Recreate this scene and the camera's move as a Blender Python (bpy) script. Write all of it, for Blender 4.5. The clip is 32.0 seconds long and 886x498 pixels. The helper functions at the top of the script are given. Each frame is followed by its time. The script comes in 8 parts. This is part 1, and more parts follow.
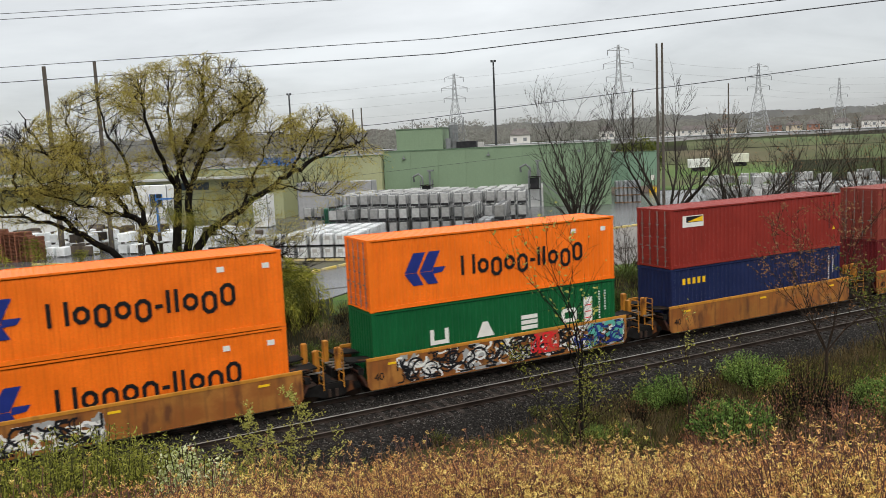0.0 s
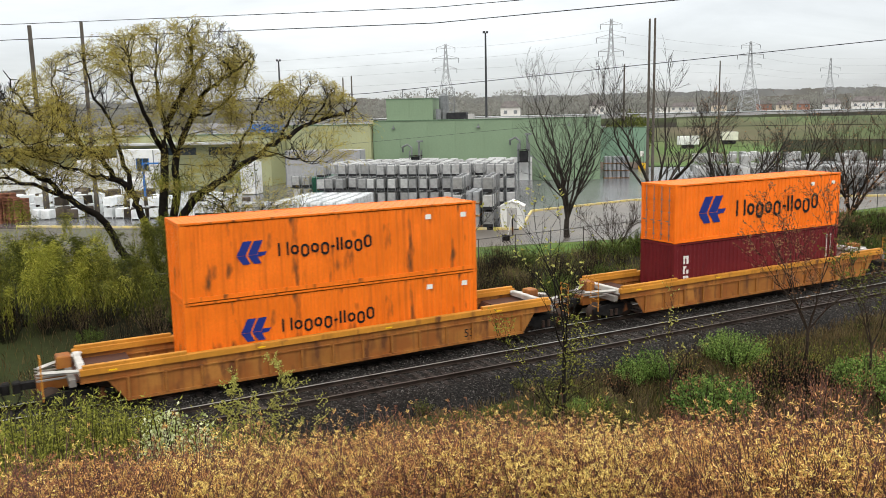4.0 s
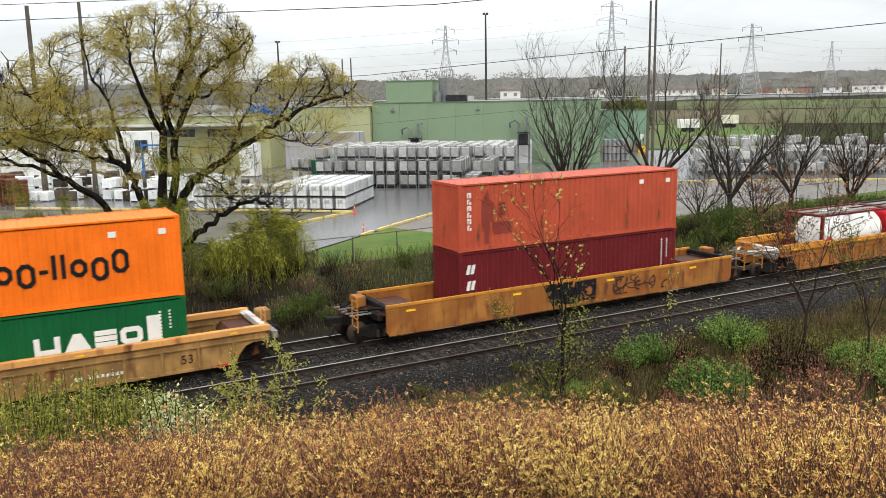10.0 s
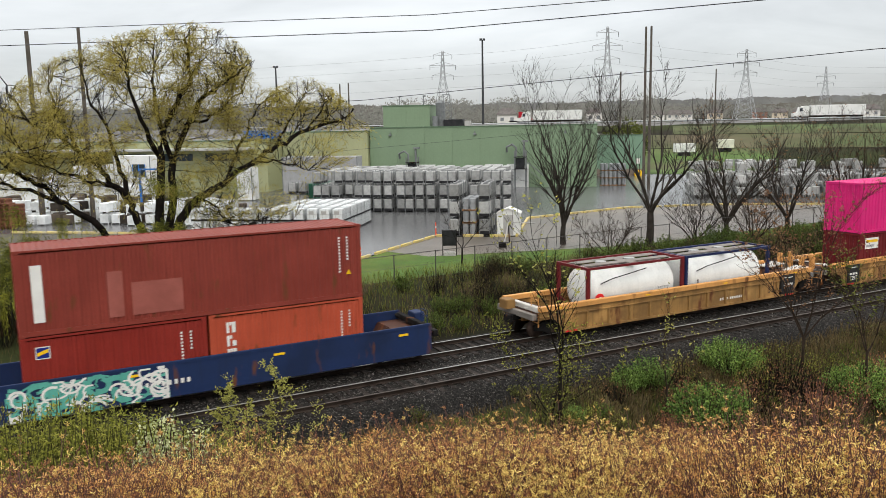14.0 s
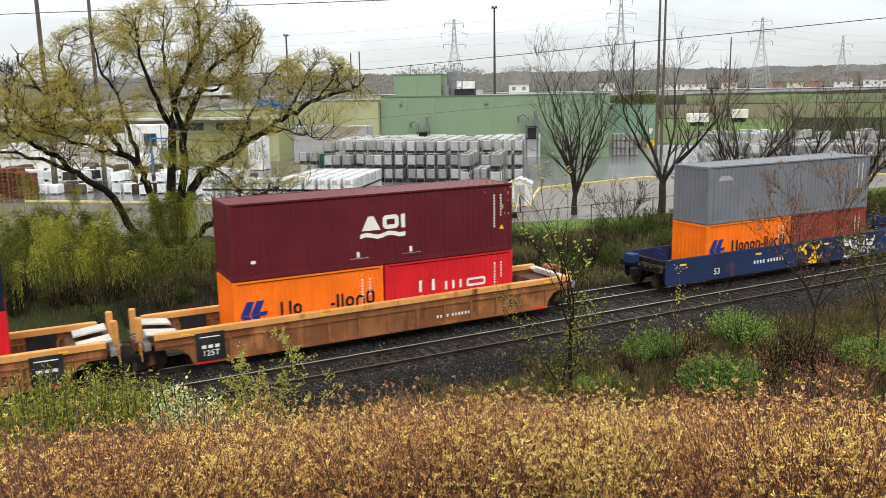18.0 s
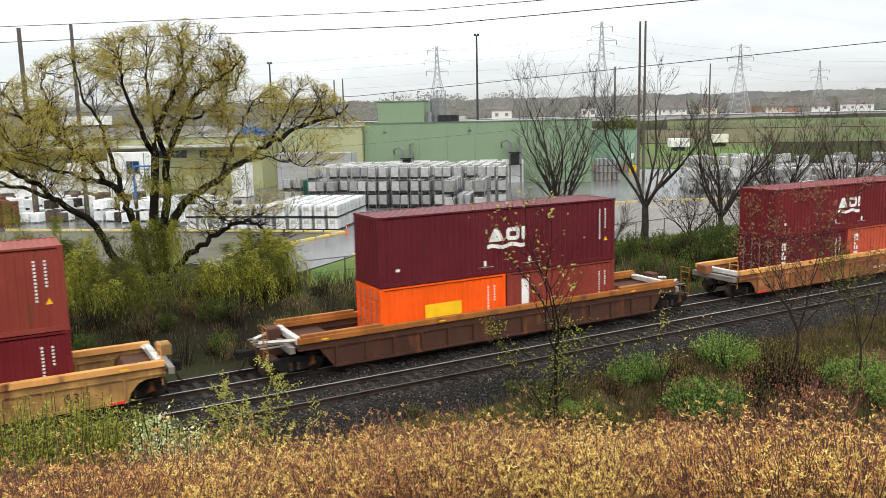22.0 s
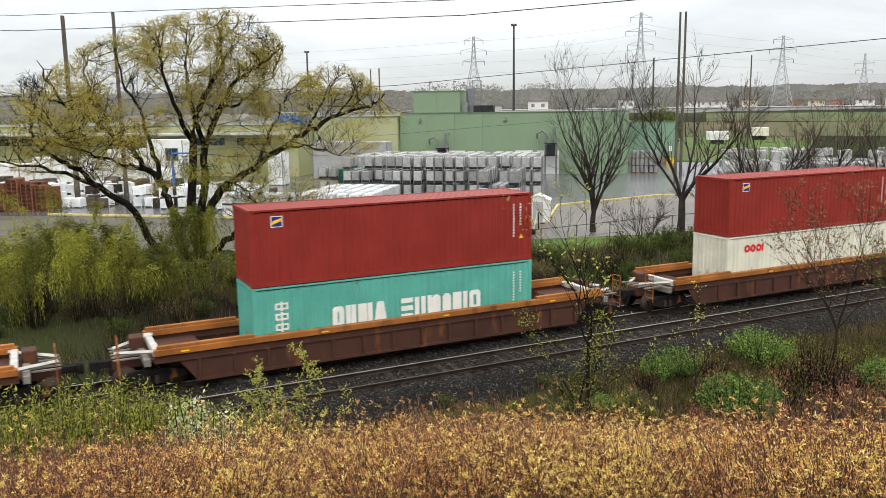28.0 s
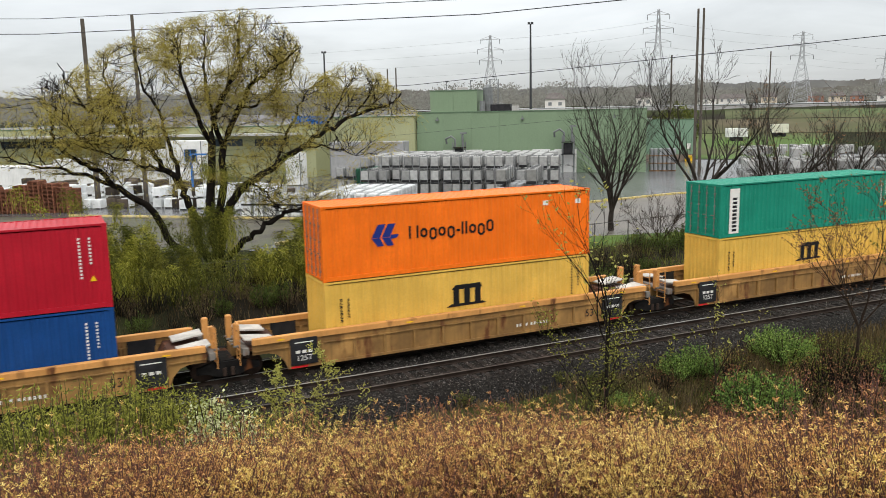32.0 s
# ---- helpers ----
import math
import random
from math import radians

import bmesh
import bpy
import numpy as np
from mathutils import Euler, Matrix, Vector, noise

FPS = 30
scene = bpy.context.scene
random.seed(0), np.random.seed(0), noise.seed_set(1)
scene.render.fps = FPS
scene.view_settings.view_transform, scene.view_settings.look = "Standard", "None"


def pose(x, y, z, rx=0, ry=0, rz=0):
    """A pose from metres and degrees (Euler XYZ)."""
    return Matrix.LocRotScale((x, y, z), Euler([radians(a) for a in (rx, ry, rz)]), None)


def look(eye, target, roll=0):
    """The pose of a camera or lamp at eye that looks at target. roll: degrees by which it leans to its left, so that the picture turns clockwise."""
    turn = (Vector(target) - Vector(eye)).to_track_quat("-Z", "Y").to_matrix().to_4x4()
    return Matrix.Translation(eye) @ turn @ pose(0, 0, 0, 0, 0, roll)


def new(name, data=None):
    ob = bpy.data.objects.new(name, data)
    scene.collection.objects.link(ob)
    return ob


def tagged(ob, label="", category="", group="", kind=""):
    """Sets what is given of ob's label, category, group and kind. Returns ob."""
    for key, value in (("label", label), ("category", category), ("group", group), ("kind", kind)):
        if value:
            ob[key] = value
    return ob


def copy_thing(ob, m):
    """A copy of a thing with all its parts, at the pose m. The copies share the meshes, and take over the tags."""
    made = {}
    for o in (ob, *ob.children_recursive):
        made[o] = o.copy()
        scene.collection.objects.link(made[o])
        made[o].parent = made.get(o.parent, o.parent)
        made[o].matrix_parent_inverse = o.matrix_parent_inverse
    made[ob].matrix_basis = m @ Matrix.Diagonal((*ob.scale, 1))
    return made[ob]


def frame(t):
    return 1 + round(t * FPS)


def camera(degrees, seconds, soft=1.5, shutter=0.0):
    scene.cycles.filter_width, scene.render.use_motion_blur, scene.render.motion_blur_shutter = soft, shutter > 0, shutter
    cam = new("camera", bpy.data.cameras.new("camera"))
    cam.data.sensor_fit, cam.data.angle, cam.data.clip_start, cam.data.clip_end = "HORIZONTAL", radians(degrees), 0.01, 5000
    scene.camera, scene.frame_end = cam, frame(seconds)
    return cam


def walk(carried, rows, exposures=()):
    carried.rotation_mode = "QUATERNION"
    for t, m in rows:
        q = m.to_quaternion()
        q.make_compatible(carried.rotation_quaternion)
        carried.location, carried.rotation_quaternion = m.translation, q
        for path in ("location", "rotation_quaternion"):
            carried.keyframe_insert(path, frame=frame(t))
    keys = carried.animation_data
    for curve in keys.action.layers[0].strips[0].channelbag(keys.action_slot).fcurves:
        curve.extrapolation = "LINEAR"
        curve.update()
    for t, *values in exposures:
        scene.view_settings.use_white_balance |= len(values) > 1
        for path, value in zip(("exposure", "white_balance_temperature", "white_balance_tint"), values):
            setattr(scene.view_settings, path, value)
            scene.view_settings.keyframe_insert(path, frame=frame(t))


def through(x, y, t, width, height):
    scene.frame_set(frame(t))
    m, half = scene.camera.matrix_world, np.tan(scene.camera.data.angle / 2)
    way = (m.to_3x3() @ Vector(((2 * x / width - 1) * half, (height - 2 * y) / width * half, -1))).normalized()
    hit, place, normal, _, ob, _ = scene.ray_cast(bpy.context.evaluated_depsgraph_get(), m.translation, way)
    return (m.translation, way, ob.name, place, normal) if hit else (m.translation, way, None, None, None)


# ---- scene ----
# ---- camera: one person standing on the bank, turning a little ----
EYE = (-13.53, -30.03, 9.78)


def aim(yaw, pitch, roll):
    """The pose at the standing place, turned by yaw (left), pitch (up) and roll, in degrees."""
    return (Matrix.Translation(EYE) @ Matrix.Rotation(radians(yaw), 4, "Z")
            @ Matrix.Rotation(radians(90 + pitch), 4, "X") @ Matrix.Rotation(radians(roll), 4, "Z"))


cam = camera(55.94, 32.0, soft=0.85, shutter=0.12)
walk(cam, [(t, aim(a, b, c)) for t, a, b, c in (
    (0.0,-27.53,-7.18,-2.64), (0.5,-26.91,-6.86,-3.1), (1.0,-26.35,-6.87,-3.24), (1.5,-26.26,-7.22,-2.73),
    (2.0,-26.67,-7.59,-1.9), (2.5,-27.43,-8.39,-1.45), (3.0,-28.23,-9.06,-1.15), (3.5,-28.29,-9.14,-1.17),
    (5.5,-28.63,-9.47,-1.45), (6.0,-28.63,-9.67,-1.49), (6.5,-28.73,-9.76,-1.43), (7.0,-28.61,-9.6,-1.36),
    (7.5,-28.41,-9.45,-1.24), (8.0,-28.26,-9.56,-0.91), (8.5,-28.22,-9.83,-0.8), (9.0,-28.14,-10.3,-0.88),
    (9.5,-28.15,-10.58,-1.04), (10.0,-28.37,-10.35,-1.07), (10.5,-28.3,-10.06,-1.16), (11.0,-28.35,-9.74,-1.34),
    (11.5,-28.4,-9.51,-1.15), (12.0,-28.12,-9.1,-1.0), (12.5,-28.08,-8.89,-1.06), (13.0,-28.56,-9.05,-1.04),
    (13.5,-28.78,-8.9,-0.98), (14.0,-28.6,-8.71,-1.04), (14.5,-28.7,-8.76,-0.6), (16.5,-28.79,-9.95,-0.71),
    (17.0,-28.26,-10.1,-0.89), (17.5,-27.71,-10.52,-0.96), (18.0,-27.81,-10.75,-0.99), (18.5,-28.03,-10.64,-1.0),
    (19.0,-28.06,-10.39,-0.99), (19.5,-28.06,-10.13,-1.04), (20.0,-28.26,-9.9,-0.94), (20.5,-28.42,-9.88,-1.07),
    (21.0,-28.63,-9.66,-1.22), (21.5,-28.89,-9.37,-1.17), (22.0,-28.93,-9.01,-1.26), (22.5,-28.55,-8.67,-1.55),
    (23.0,-27.91,-8.58,-1.75), (23.5,-27.55,-8.73,-1.7), (24.0,-27.42,-9.01,-1.68), (24.5,-27.33,-9.08,-1.8),
    (26.5,-27.34,-9.06,-0.41), (27.0,-27.23,-9.32,-0.41), (27.5,-26.88,-9.5,-0.61), (28.0,-26.58,-9.63,-0.73),
    (28.5,-26.46,-9.91,-0.71), (29.0,-26.65,-9.98,-0.63), (29.5,-26.58,-9.95,-0.66), (30.0,-26.33,-10.01,-0.7),
    (30.5,-26.04,-9.76,-0.97), (31.0,-25.73,-9.5,-1.11), (31.5,-25.51,-9.47,-1.15), (32.0,-25.36,-9.66,-1.2),)], exposures=[(0, -0.25), (1, -0.37), (2, -0.18), (3, 0.0), (4, 0.06), (6, 0.18), (7, 0.17), (8, 0.08), (9, 0.04), (10, 0.18), (11, 0.13), (12, 0.09), (13, -0.19), (14, -0.12), (15, 0.0), (17, 0.16), (18, 0.17), (20, 0.17), (21, 0.24), (22, 0.22), (23, 0.13), (24, 0.03), (27, 0.08), (28, 0.1), (30, 0.03), (31, -0.03), (32, -0.1)])

# ---- light: an overcast spring day after rain ----
world = bpy.data.worlds.new("overcast")
scene.world = world
world.use_nodes = True
wn, wl = world.node_tree.nodes, world.node_tree.links
wn.clear()


def wnode(kind, **kw):
    n = wn.new(kind)
    for k, v in kw.items():
        n.inputs[k].default_value = v
    return n


w_out = wnode("ShaderNodeOutputWorld")
w_bg = wnode("ShaderNodeBackground")
w_coord = wnode("ShaderNodeTexCoord")
w_sep = wnode("ShaderNodeSeparateXYZ")
wl.new(w_coord.outputs["Generated"], w_sep.inputs[0])
w_ramp = wnode("ShaderNodeValToRGB")
els = w_ramp.color_ramp.elements
els[0].position, els[0].color = 0.0, (0.51, 0.53, 0.55, 1)
els[1].position, els[1].color = 1.0, (2.2, 2.2, 2.16, 1)
for p, c in ((0.03, (0.61, 0.63, 0.65, 1)), (0.10, (0.81, 0.83, 0.845, 1)), (0.22, (0.97, 0.98, 0.98, 1)), (0.5, (1.52, 1.53, 1.52, 1))):
    e = els.new(p)
    e.color = c
wl.new(w_sep.outputs["Z"], w_ramp.inputs[0])
# cloud sheet: the direction laid out on a flat ceiling of cloud
w_add = wnode("ShaderNodeMath")
w_add.operation = "ADD"
w_add.inputs[1].default_value = 0.16
wl.new(w_sep.outputs["Z"], w_add.inputs[0])
w_div = wnode("ShaderNodeVectorMath")
w_div.operation = "DIVIDE"
w_comb = wnode("ShaderNodeCombineXYZ")
for k in range(3):
    wl.new(w_add.outputs[0], w_comb.inputs[k])
wl.new(w_coord.outputs["Generated"], w_div.inputs[0])
wl.new(w_comb.outputs[0], w_div.inputs[1])
w_noise = wnode("ShaderNodeTexNoise", Scale=0.9, Detail=6.0, Roughness=0.55, Distortion=0.4)
wl.new(w_div.outputs[0], w_noise.inputs["Vector"])
w_map = wnode("ShaderNodeMapRange")
for k, v in zip(("From Min", "From Max", "To Min", "To Max"), (0.33, 0.68, 0.86, 1.16)):
    w_map.inputs[k].default_value = v
wl.new(w_noise.outputs["Fac"], w_map.inputs["Value"])
w_mul = wnode("ShaderNodeVectorMath")
w_mul.operation = "SCALE"
wl.new(w_ramp.outputs["Color"], w_mul.inputs[0])
wl.new(w_map.outputs[0], w_mul.inputs["Scale"])
w_sky = wnode("ShaderNodeTexSky")
w_sky.sky_type, w_sky.sun_disc = "NISHITA", False
w_sky.sun_elevation, w_sky.sun_rotation = radians(48), radians(200)
w_mix = wnode("ShaderNodeMix")
w_mix.data_type = "RGBA"
w_mix.blend_type = "ADD"
w_mix.inputs[0].default_value = 0.02
wl.new(w_mul.outputs[0], w_mix.inputs[6])
wl.new(w_sky.outputs[0], w_mix.inputs[7])
wl.new(w_mix.outputs[2], w_bg.inputs["Color"])
w_bg.inputs["Strength"].default_value = 1.0
wl.new(w_bg.outputs[0], w_out.inputs["Surface"])

sun = new("sun", bpy.data.lights.new("sun", "SUN"))
sun.data.energy, sun.data.angle, sun.data.color = 1.2, radians(30), (1.0, 0.96, 0.89)
sun.matrix_world = look((0, 0, 60), Vector((0, 0, 60)) - Vector((-math.sin(radians(200)) * -0.67, -0.63, 0.74)))

# ---- materials ----


def lin(r, g, b):
    """A colour from 0..255 screen values."""
    return tuple(((c / 255 + 0.055) / 1.055) ** 2.4 if c > 10 else c / 255 / 12.92 for c in (r, g, b))


MATS = {}


def surface(name, rgb, rough=0.6, metal=0.0, vary=0.15, scale=1.5, grain=30.0, bump=0.0, bump_scale=60.0,
            second=None, patch=0.0, patch_scale=0.8, rust=0.0, streak=0.0, island=0.0, per_object=0.0, spec=0.22, cells=0.0):
    """A node material: base colour with large stains, fine grain, a second colour in patches, rust spots, run-down streaks and relief."""
    if name in MATS:
        return MATS[name]
    m = bpy.data.materials.new(name)
    m.use_nodes = True
    n, l = m.node_tree.nodes, m.node_tree.links
    bs = n["Principled BSDF"]
    bs.inputs["Roughness"].default_value, bs.inputs["Metallic"].default_value = rough, metal
    bs.inputs["Specular IOR Level"].default_value = spec
    co = n.new("ShaderNodeTexCoord")
    src = co.outputs["Object"]

    def noise_fac(s, detail=4.0, vec=None, lo=0.35, hi=0.65):
        t = n.new("ShaderNodeTexNoise")
        t.inputs["Scale"].default_value, t.inputs["Detail"].default_value = s, detail
        l.new(vec or src, t.inputs["Vector"])
        r = n.new("ShaderNodeMapRange")
        r.inputs["From Min"].default_value, r.inputs["From Max"].default_value = lo, hi
        l.new(t.outputs["Fac"], r.inputs["Value"])
        return r.outputs[0]

    def mix(a, b, fac, amount=1.0):
        if amount != 1.0:
            k = n.new("ShaderNodeMath")
            k.operation = "MULTIPLY"
            k.inputs[1].default_value = amount
            l.new(fac, k.inputs[0])
            fac = k.outputs[0]
        x = n.new("ShaderNodeMix")
        x.data_type = "RGBA"
        l.new(fac, x.inputs[0])
        for i, v in ((6, a), (7, b)):
            if isinstance(v, tuple):
                x.inputs[i].default_value = (*v, 1)
            else:
                l.new(v, x.inputs[i])
        return x.outputs[2]

    dark = tuple(c * (1 - vary) for c in rgb)
    light = tuple(min(1.0, c * (1 + vary) + vary * 0.02) for c in rgb)
    col = mix(dark, light, noise_fac(scale))
    if second:
        col = mix(col, second, noise_fac(patch_scale, 5.0, lo=0.5 - patch * 0.2, hi=0.72 - patch * 0.2), 1.0 if patch > 0.5 else 0.8)
    if cells:   # single stones: each cell of a Voronoi pattern has its own brightness, dark in the joints
        vo = n.new("ShaderNodeTexVoronoi")
        vo.inputs["Scale"].default_value = cells
        l.new(src, vo.inputs["Vector"])
        sp = n.new("ShaderNodeSeparateColor")
        l.new(vo.outputs["Color"], sp.inputs[0])
        r = n.new("ShaderNodeMapRange")
        r.inputs["From Min"].default_value, r.inputs["From Max"].default_value = 0.45, 1.0
        l.new(sp.outputs[0], r.inputs["Value"])
        col = mix(col, tuple(c * 3.0 for c in rgb), r.outputs[0], 0.9)
        r = n.new("ShaderNodeMapRange")
        r.inputs["From Min"].default_value, r.inputs["From Max"].default_value = 0.3, 0.75
        l.new(vo.outputs["Distance"], r.inputs["Value"])
        col = mix(col, tuple(c * 0.15 for c in rgb), r.outputs[0])
    g = noise_fac(grain, 2.0, lo=0.3, hi=0.7)
    col = mix(col, tuple(c * 0.72 for c in rgb), g, 0.35)
    if streak:
        mp = n.new("ShaderNodeMapping")
        mp.inputs["Scale"].default_value = (4.0, 4.0, 0.22)
        l.new(src, mp.inputs["Vector"])
        col = mix(col, tuple(c * 0.45 + 0.008 for c in rgb), noise_fac(1.6, 4.0, mp.outputs[0], 0.52, 0.75), streak)
    if rust:
        mp = n.new("ShaderNodeMapping")
        mp.inputs["Scale"].default_value = (1.6, 1.6, 0.5)
        l.new(src, mp.inputs["Vector"])
        col = mix(col, (0.13, 0.048, 0.018), noise_fac(1.3, 7.0, mp.outputs[0], 0.66 - rust * 0.22, 0.76 - rust * 0.16))
    if island:
        gi = n.new("ShaderNodeNewGeometry")
        hs = n.new("ShaderNodeHueSaturation")
        r = n.new("ShaderNodeMapRange")
        r.inputs["To Min"].default_value, r.inputs["To Max"].default_value = 1 - island, 1 + island
        l.new(gi.outputs["Random Per Island"], r.inputs["Value"])
        l.new(r.outputs[0], hs.inputs["Value"])
        l.new(col, hs.inputs["Color"])
        col = hs.outputs[0]
    if per_object:
        oi = n.new("ShaderNodeObjectInfo")
        hs = n.new("ShaderNodeHueSaturation")
        r = n.new("ShaderNodeMapRange")
        r.inputs["To Min"].default_value, r.inputs["To Max"].default_value = 1 - per_object, 1 + per_object
        l.new(oi.outputs["Random"], r.inputs["Value"])
        l.new(r.outputs[0], hs.inputs["Value"])
        l.new(col, hs.inputs["Color"])
        col = hs.outputs[0]
    l.new(col, bs.inputs["Base Color"])
    if bump:
        t = n.new("ShaderNodeTexNoise")
        t.inputs["Scale"].default_value, t.inputs["Detail"].default_value = bump_scale, 5.0
        l.new(src, t.inputs["Vector"])
        b = n.new("ShaderNodeBump")
        b.inputs["Strength"].default_value, b.inputs["Distance"].default_value = bump, 0.03
        l.new(t.outputs["Fac"], b.inputs["Height"])
        l.new(b.outputs[0], bs.inputs["Normal"])
    MATS[name] = m
    return m


def leafy(name, a, b, c=None, rough=0.6, through=0.35):
    """Leaves: colour changes from leaf to leaf and from plant to plant, and some light comes through."""
    if name in MATS:
        return MATS[name]
    m = bpy.data.materials.new(name)
    m.use_nodes = True
    n, l = m.node_tree.nodes, m.node_tree.links
    bs = n["Principled BSDF"]
    gi = n.new("ShaderNodeNewGeometry")
    oi = n.new("ShaderNodeObjectInfo")
    add = n.new("ShaderNodeMath")
    add.operation = "MULTIPLY_ADD"
    add.inputs[1].default_value = 0.7
    l.new(gi.outputs["Random Per Island"], add.inputs[0])
    sc = n.new("ShaderNodeMath")
    sc.operation = "MULTIPLY"
    sc.inputs[1].default_value = 0.3
    l.new(oi.outputs["Random"], sc.inputs[0])
    l.new(sc.outputs[0], add.inputs[2])
    ramp = n.new("ShaderNodeValToRGB")
    ramp.color_ramp.elements[0].color, ramp.color_ramp.elements[1].color = (*a, 1), (*b, 1)
    ramp.color_ramp.elements[0].position, ramp.color_ramp.elements[1].position = 0.1, 0.9
    if c:
        e = ramp.color_ramp.elements.new(0.5)
        e.color = (*c, 1)
    l.new(add.outputs[0], ramp.inputs[0])
    l.new(ramp.outputs[0], bs.inputs["Base Color"])
    bs.inputs["Roughness"].default_value = rough
    bs.inputs["Specular IOR Level"].default_value = 0.12
    tr = n.new("ShaderNodeBsdfTranslucent")
    l.new(ramp.outputs[0], tr.inputs["Color"])
    mx = n.new("ShaderNodeMixShader")
    mx.inputs[0].default_value = through
    l.new(bs.outputs[0], mx.inputs[1])
    l.new(tr.outputs[0], mx.inputs[2])
    l.new(mx.outputs[0], n["Material Output"].inputs["Surface"])
    MATS[name] = m
    return m


# ---- mesh building ----


class Geo:
    """Collects vertices and faces for one mesh."""

    def __init__(self):
        self.v, self.f = [], []

    def poly(self, *pts):
        i = len(self.v)
        self.v.extend(tuple(p) for p in pts)
        self.f.append(tuple(range(i, i + len(pts))))
        return self

    def box(self, x0, x1, y0, y1, z0, z1):
        i = len(self.v)
        self.v.extend(((x0, y0, z0), (x1, y0, z0), (x1, y1, z0), (x0, y1, z0), (x0, y0, z1), (x1, y0, z1), (x1, y1, z1), (x0, y1, z1)))
        self.f.extend(tuple(i + k for k in q) for q in ((0, 3, 2, 1), (4, 5, 6, 7), (0, 1, 5, 4), (1, 2, 6, 5), (2, 3, 7, 6), (3, 0, 4, 7)))
        return self

    def bevel_box(self, x0, x1, y0, y1, z0, z1, r=0.02):
        """A box with its four upright and its top edges cut."""
        def ring(z, d):
            return [(x0 + r + d, y0 + d, z), (x1 - r - d, y0 + d, z), (x1 - d, y0 + r + d, z), (x1 - d, y1 - r - d, z),
                    (x1 - r - d, y1 - d, z), (x0 + r + d, y1 - d, z), (x0 + d, y1 - r - d, z), (x0 + d, y0 + r + d, z)]
        i = len(self.v)
        for z, d in ((z0, 0), (z1 - r, 0), (z1, r * 0.7)):
            self.v.extend(ring(z, d))
        for k in range(2):
            for j in range(8):
                a, b = i + k * 8 + j, i + k * 8 + (j + 1) % 8
                self.f.append((a, b, b + 8, a + 8))
        self.f.append(tuple(range(i + 16, i + 24)))
        self.f.append(tuple(range(i + 7, i - 1, -1)))
        return self

    def tube(self, pts, radii, n=6, cap=True):
        """A tapering round bar through pts."""
        pts = [Vector(p) for p in pts]
        if not isinstance(radii, (list, tuple)):
            radii = [radii] * len(pts)
        i = len(self.v)
        for k, p in enumerate(pts):
            d = (pts[min(k + 1, len(pts) - 1)] - pts[max(k - 1, 0)])
            d = d.normalized() if d.length > 1e-9 else Vector((0, 0, 1))
            a = d.cross(Vector((0, 0, 1)) if abs(d.z) < 0.95 else Vector((1, 0, 0))).normalized()
            b = a.cross(d)
            for j in range(n):
                w = 2 * math.pi * j / n
                self.v.append(tuple(p + (a * math.cos(w) + b * math.sin(w)) * radii[k]))
        for k in range(len(pts) - 1):
            for j in range(n):
                a, b = i + k * n + j, i + k * n + (j + 1) % n
                self.f.append((a, a + n, b + n, b))
        if cap:
            self.f.append(tuple(i + j for j in range(n)))
            e = i + (len(pts) - 1) * n
            self.f.append(tuple(e + j for j in range(n - 1, -1, -1)))
        return self

    def prism(self, outline, y0, y1):
        """An outline of (x, z) points pushed from y0 to y1."""
        i, n = len(self.v), len(outline)
        self.v.extend((x, y0, z) for x, z in outline)
        self.v.extend((x, y1, z) for x, z in outline)
        self.f.append(tuple(range(i, i + n)))
        self.f.append(tuple(range(i + 2 * n - 1, i + n - 1, -1)))
        for k in range(n):
            a, b = i + k, i + (k + 1) % n
            self.f.append((a, a + n, b + n, b))
        return self

    def mesh(self, name, mat, smooth=False):
        me = bpy.data.meshes.new(name)
        me.from_pydata(self.v, [], self.f)
        me.materials.append(mat)
        if smooth:
            me.polygons.foreach_set("use_smooth", [True] * len(me.polygons))
        me.update()
        return me


LOOSE = {"bud_growth", "data_panel", "small_marks", "small_lettering", "reporting_number", "board_marks", "mesh_wire", "crown", "whip_growth", "branch_work", "twig_work", "foliage", "cage"}


def part(name, geo, mat, parent=None, label="", smooth=False, at=None):
    """One mesh object from a Geo or from a mesh that others share."""
    me = geo.mesh(name, mat, smooth) if isinstance(geo, Geo) else geo
    ob = new(name, me)
    if parent is not None:
        ob.parent = parent
    if at is not None:
        ob.matrix_basis = at if isinstance(at, Matrix) else Matrix.Translation(at)
    if label:
        ob["label"] = label
    if name in LOOSE:
        ob["kind"] = "stuff"
    return ob


def thing(name, label, category, at=None, group="", kind=""):
    ob = new(name)
    ob.empty_display_size = 0.2
    if at is not None:
        ob.matrix_basis = at
    return tagged(ob, label, category, group, kind)


SHARED = {}


def shared(key, build, mat, smooth=False):
    """The mesh under that key, built once."""
    if key not in SHARED:
        SHARED[key] = build().mesh(str(key[0]), mat, smooth)
    return SHARED[key]


def yard(u, v, z=0.0):
    """The works yard stands at an angle to the railway: u along the big shed's front, v away from the railway."""
    return Vector((0.7804 * u + 0.6252 * v, -0.6252 * u + 0.7804 * v, z))


YARD_TURN = -38.7


def in_yard(u, v, z=0.0, turn=0.0):
    p = yard(u, v, z)
    return pose(p.x, p.y, p.z, 0, 0, YARD_TURN + turn)

# ---- ground ----


def smooth(a, b, x):
    t = min(1.0, max(0.0, (x - a) / (b - a)))
    return t * t * (3 - 2 * t)


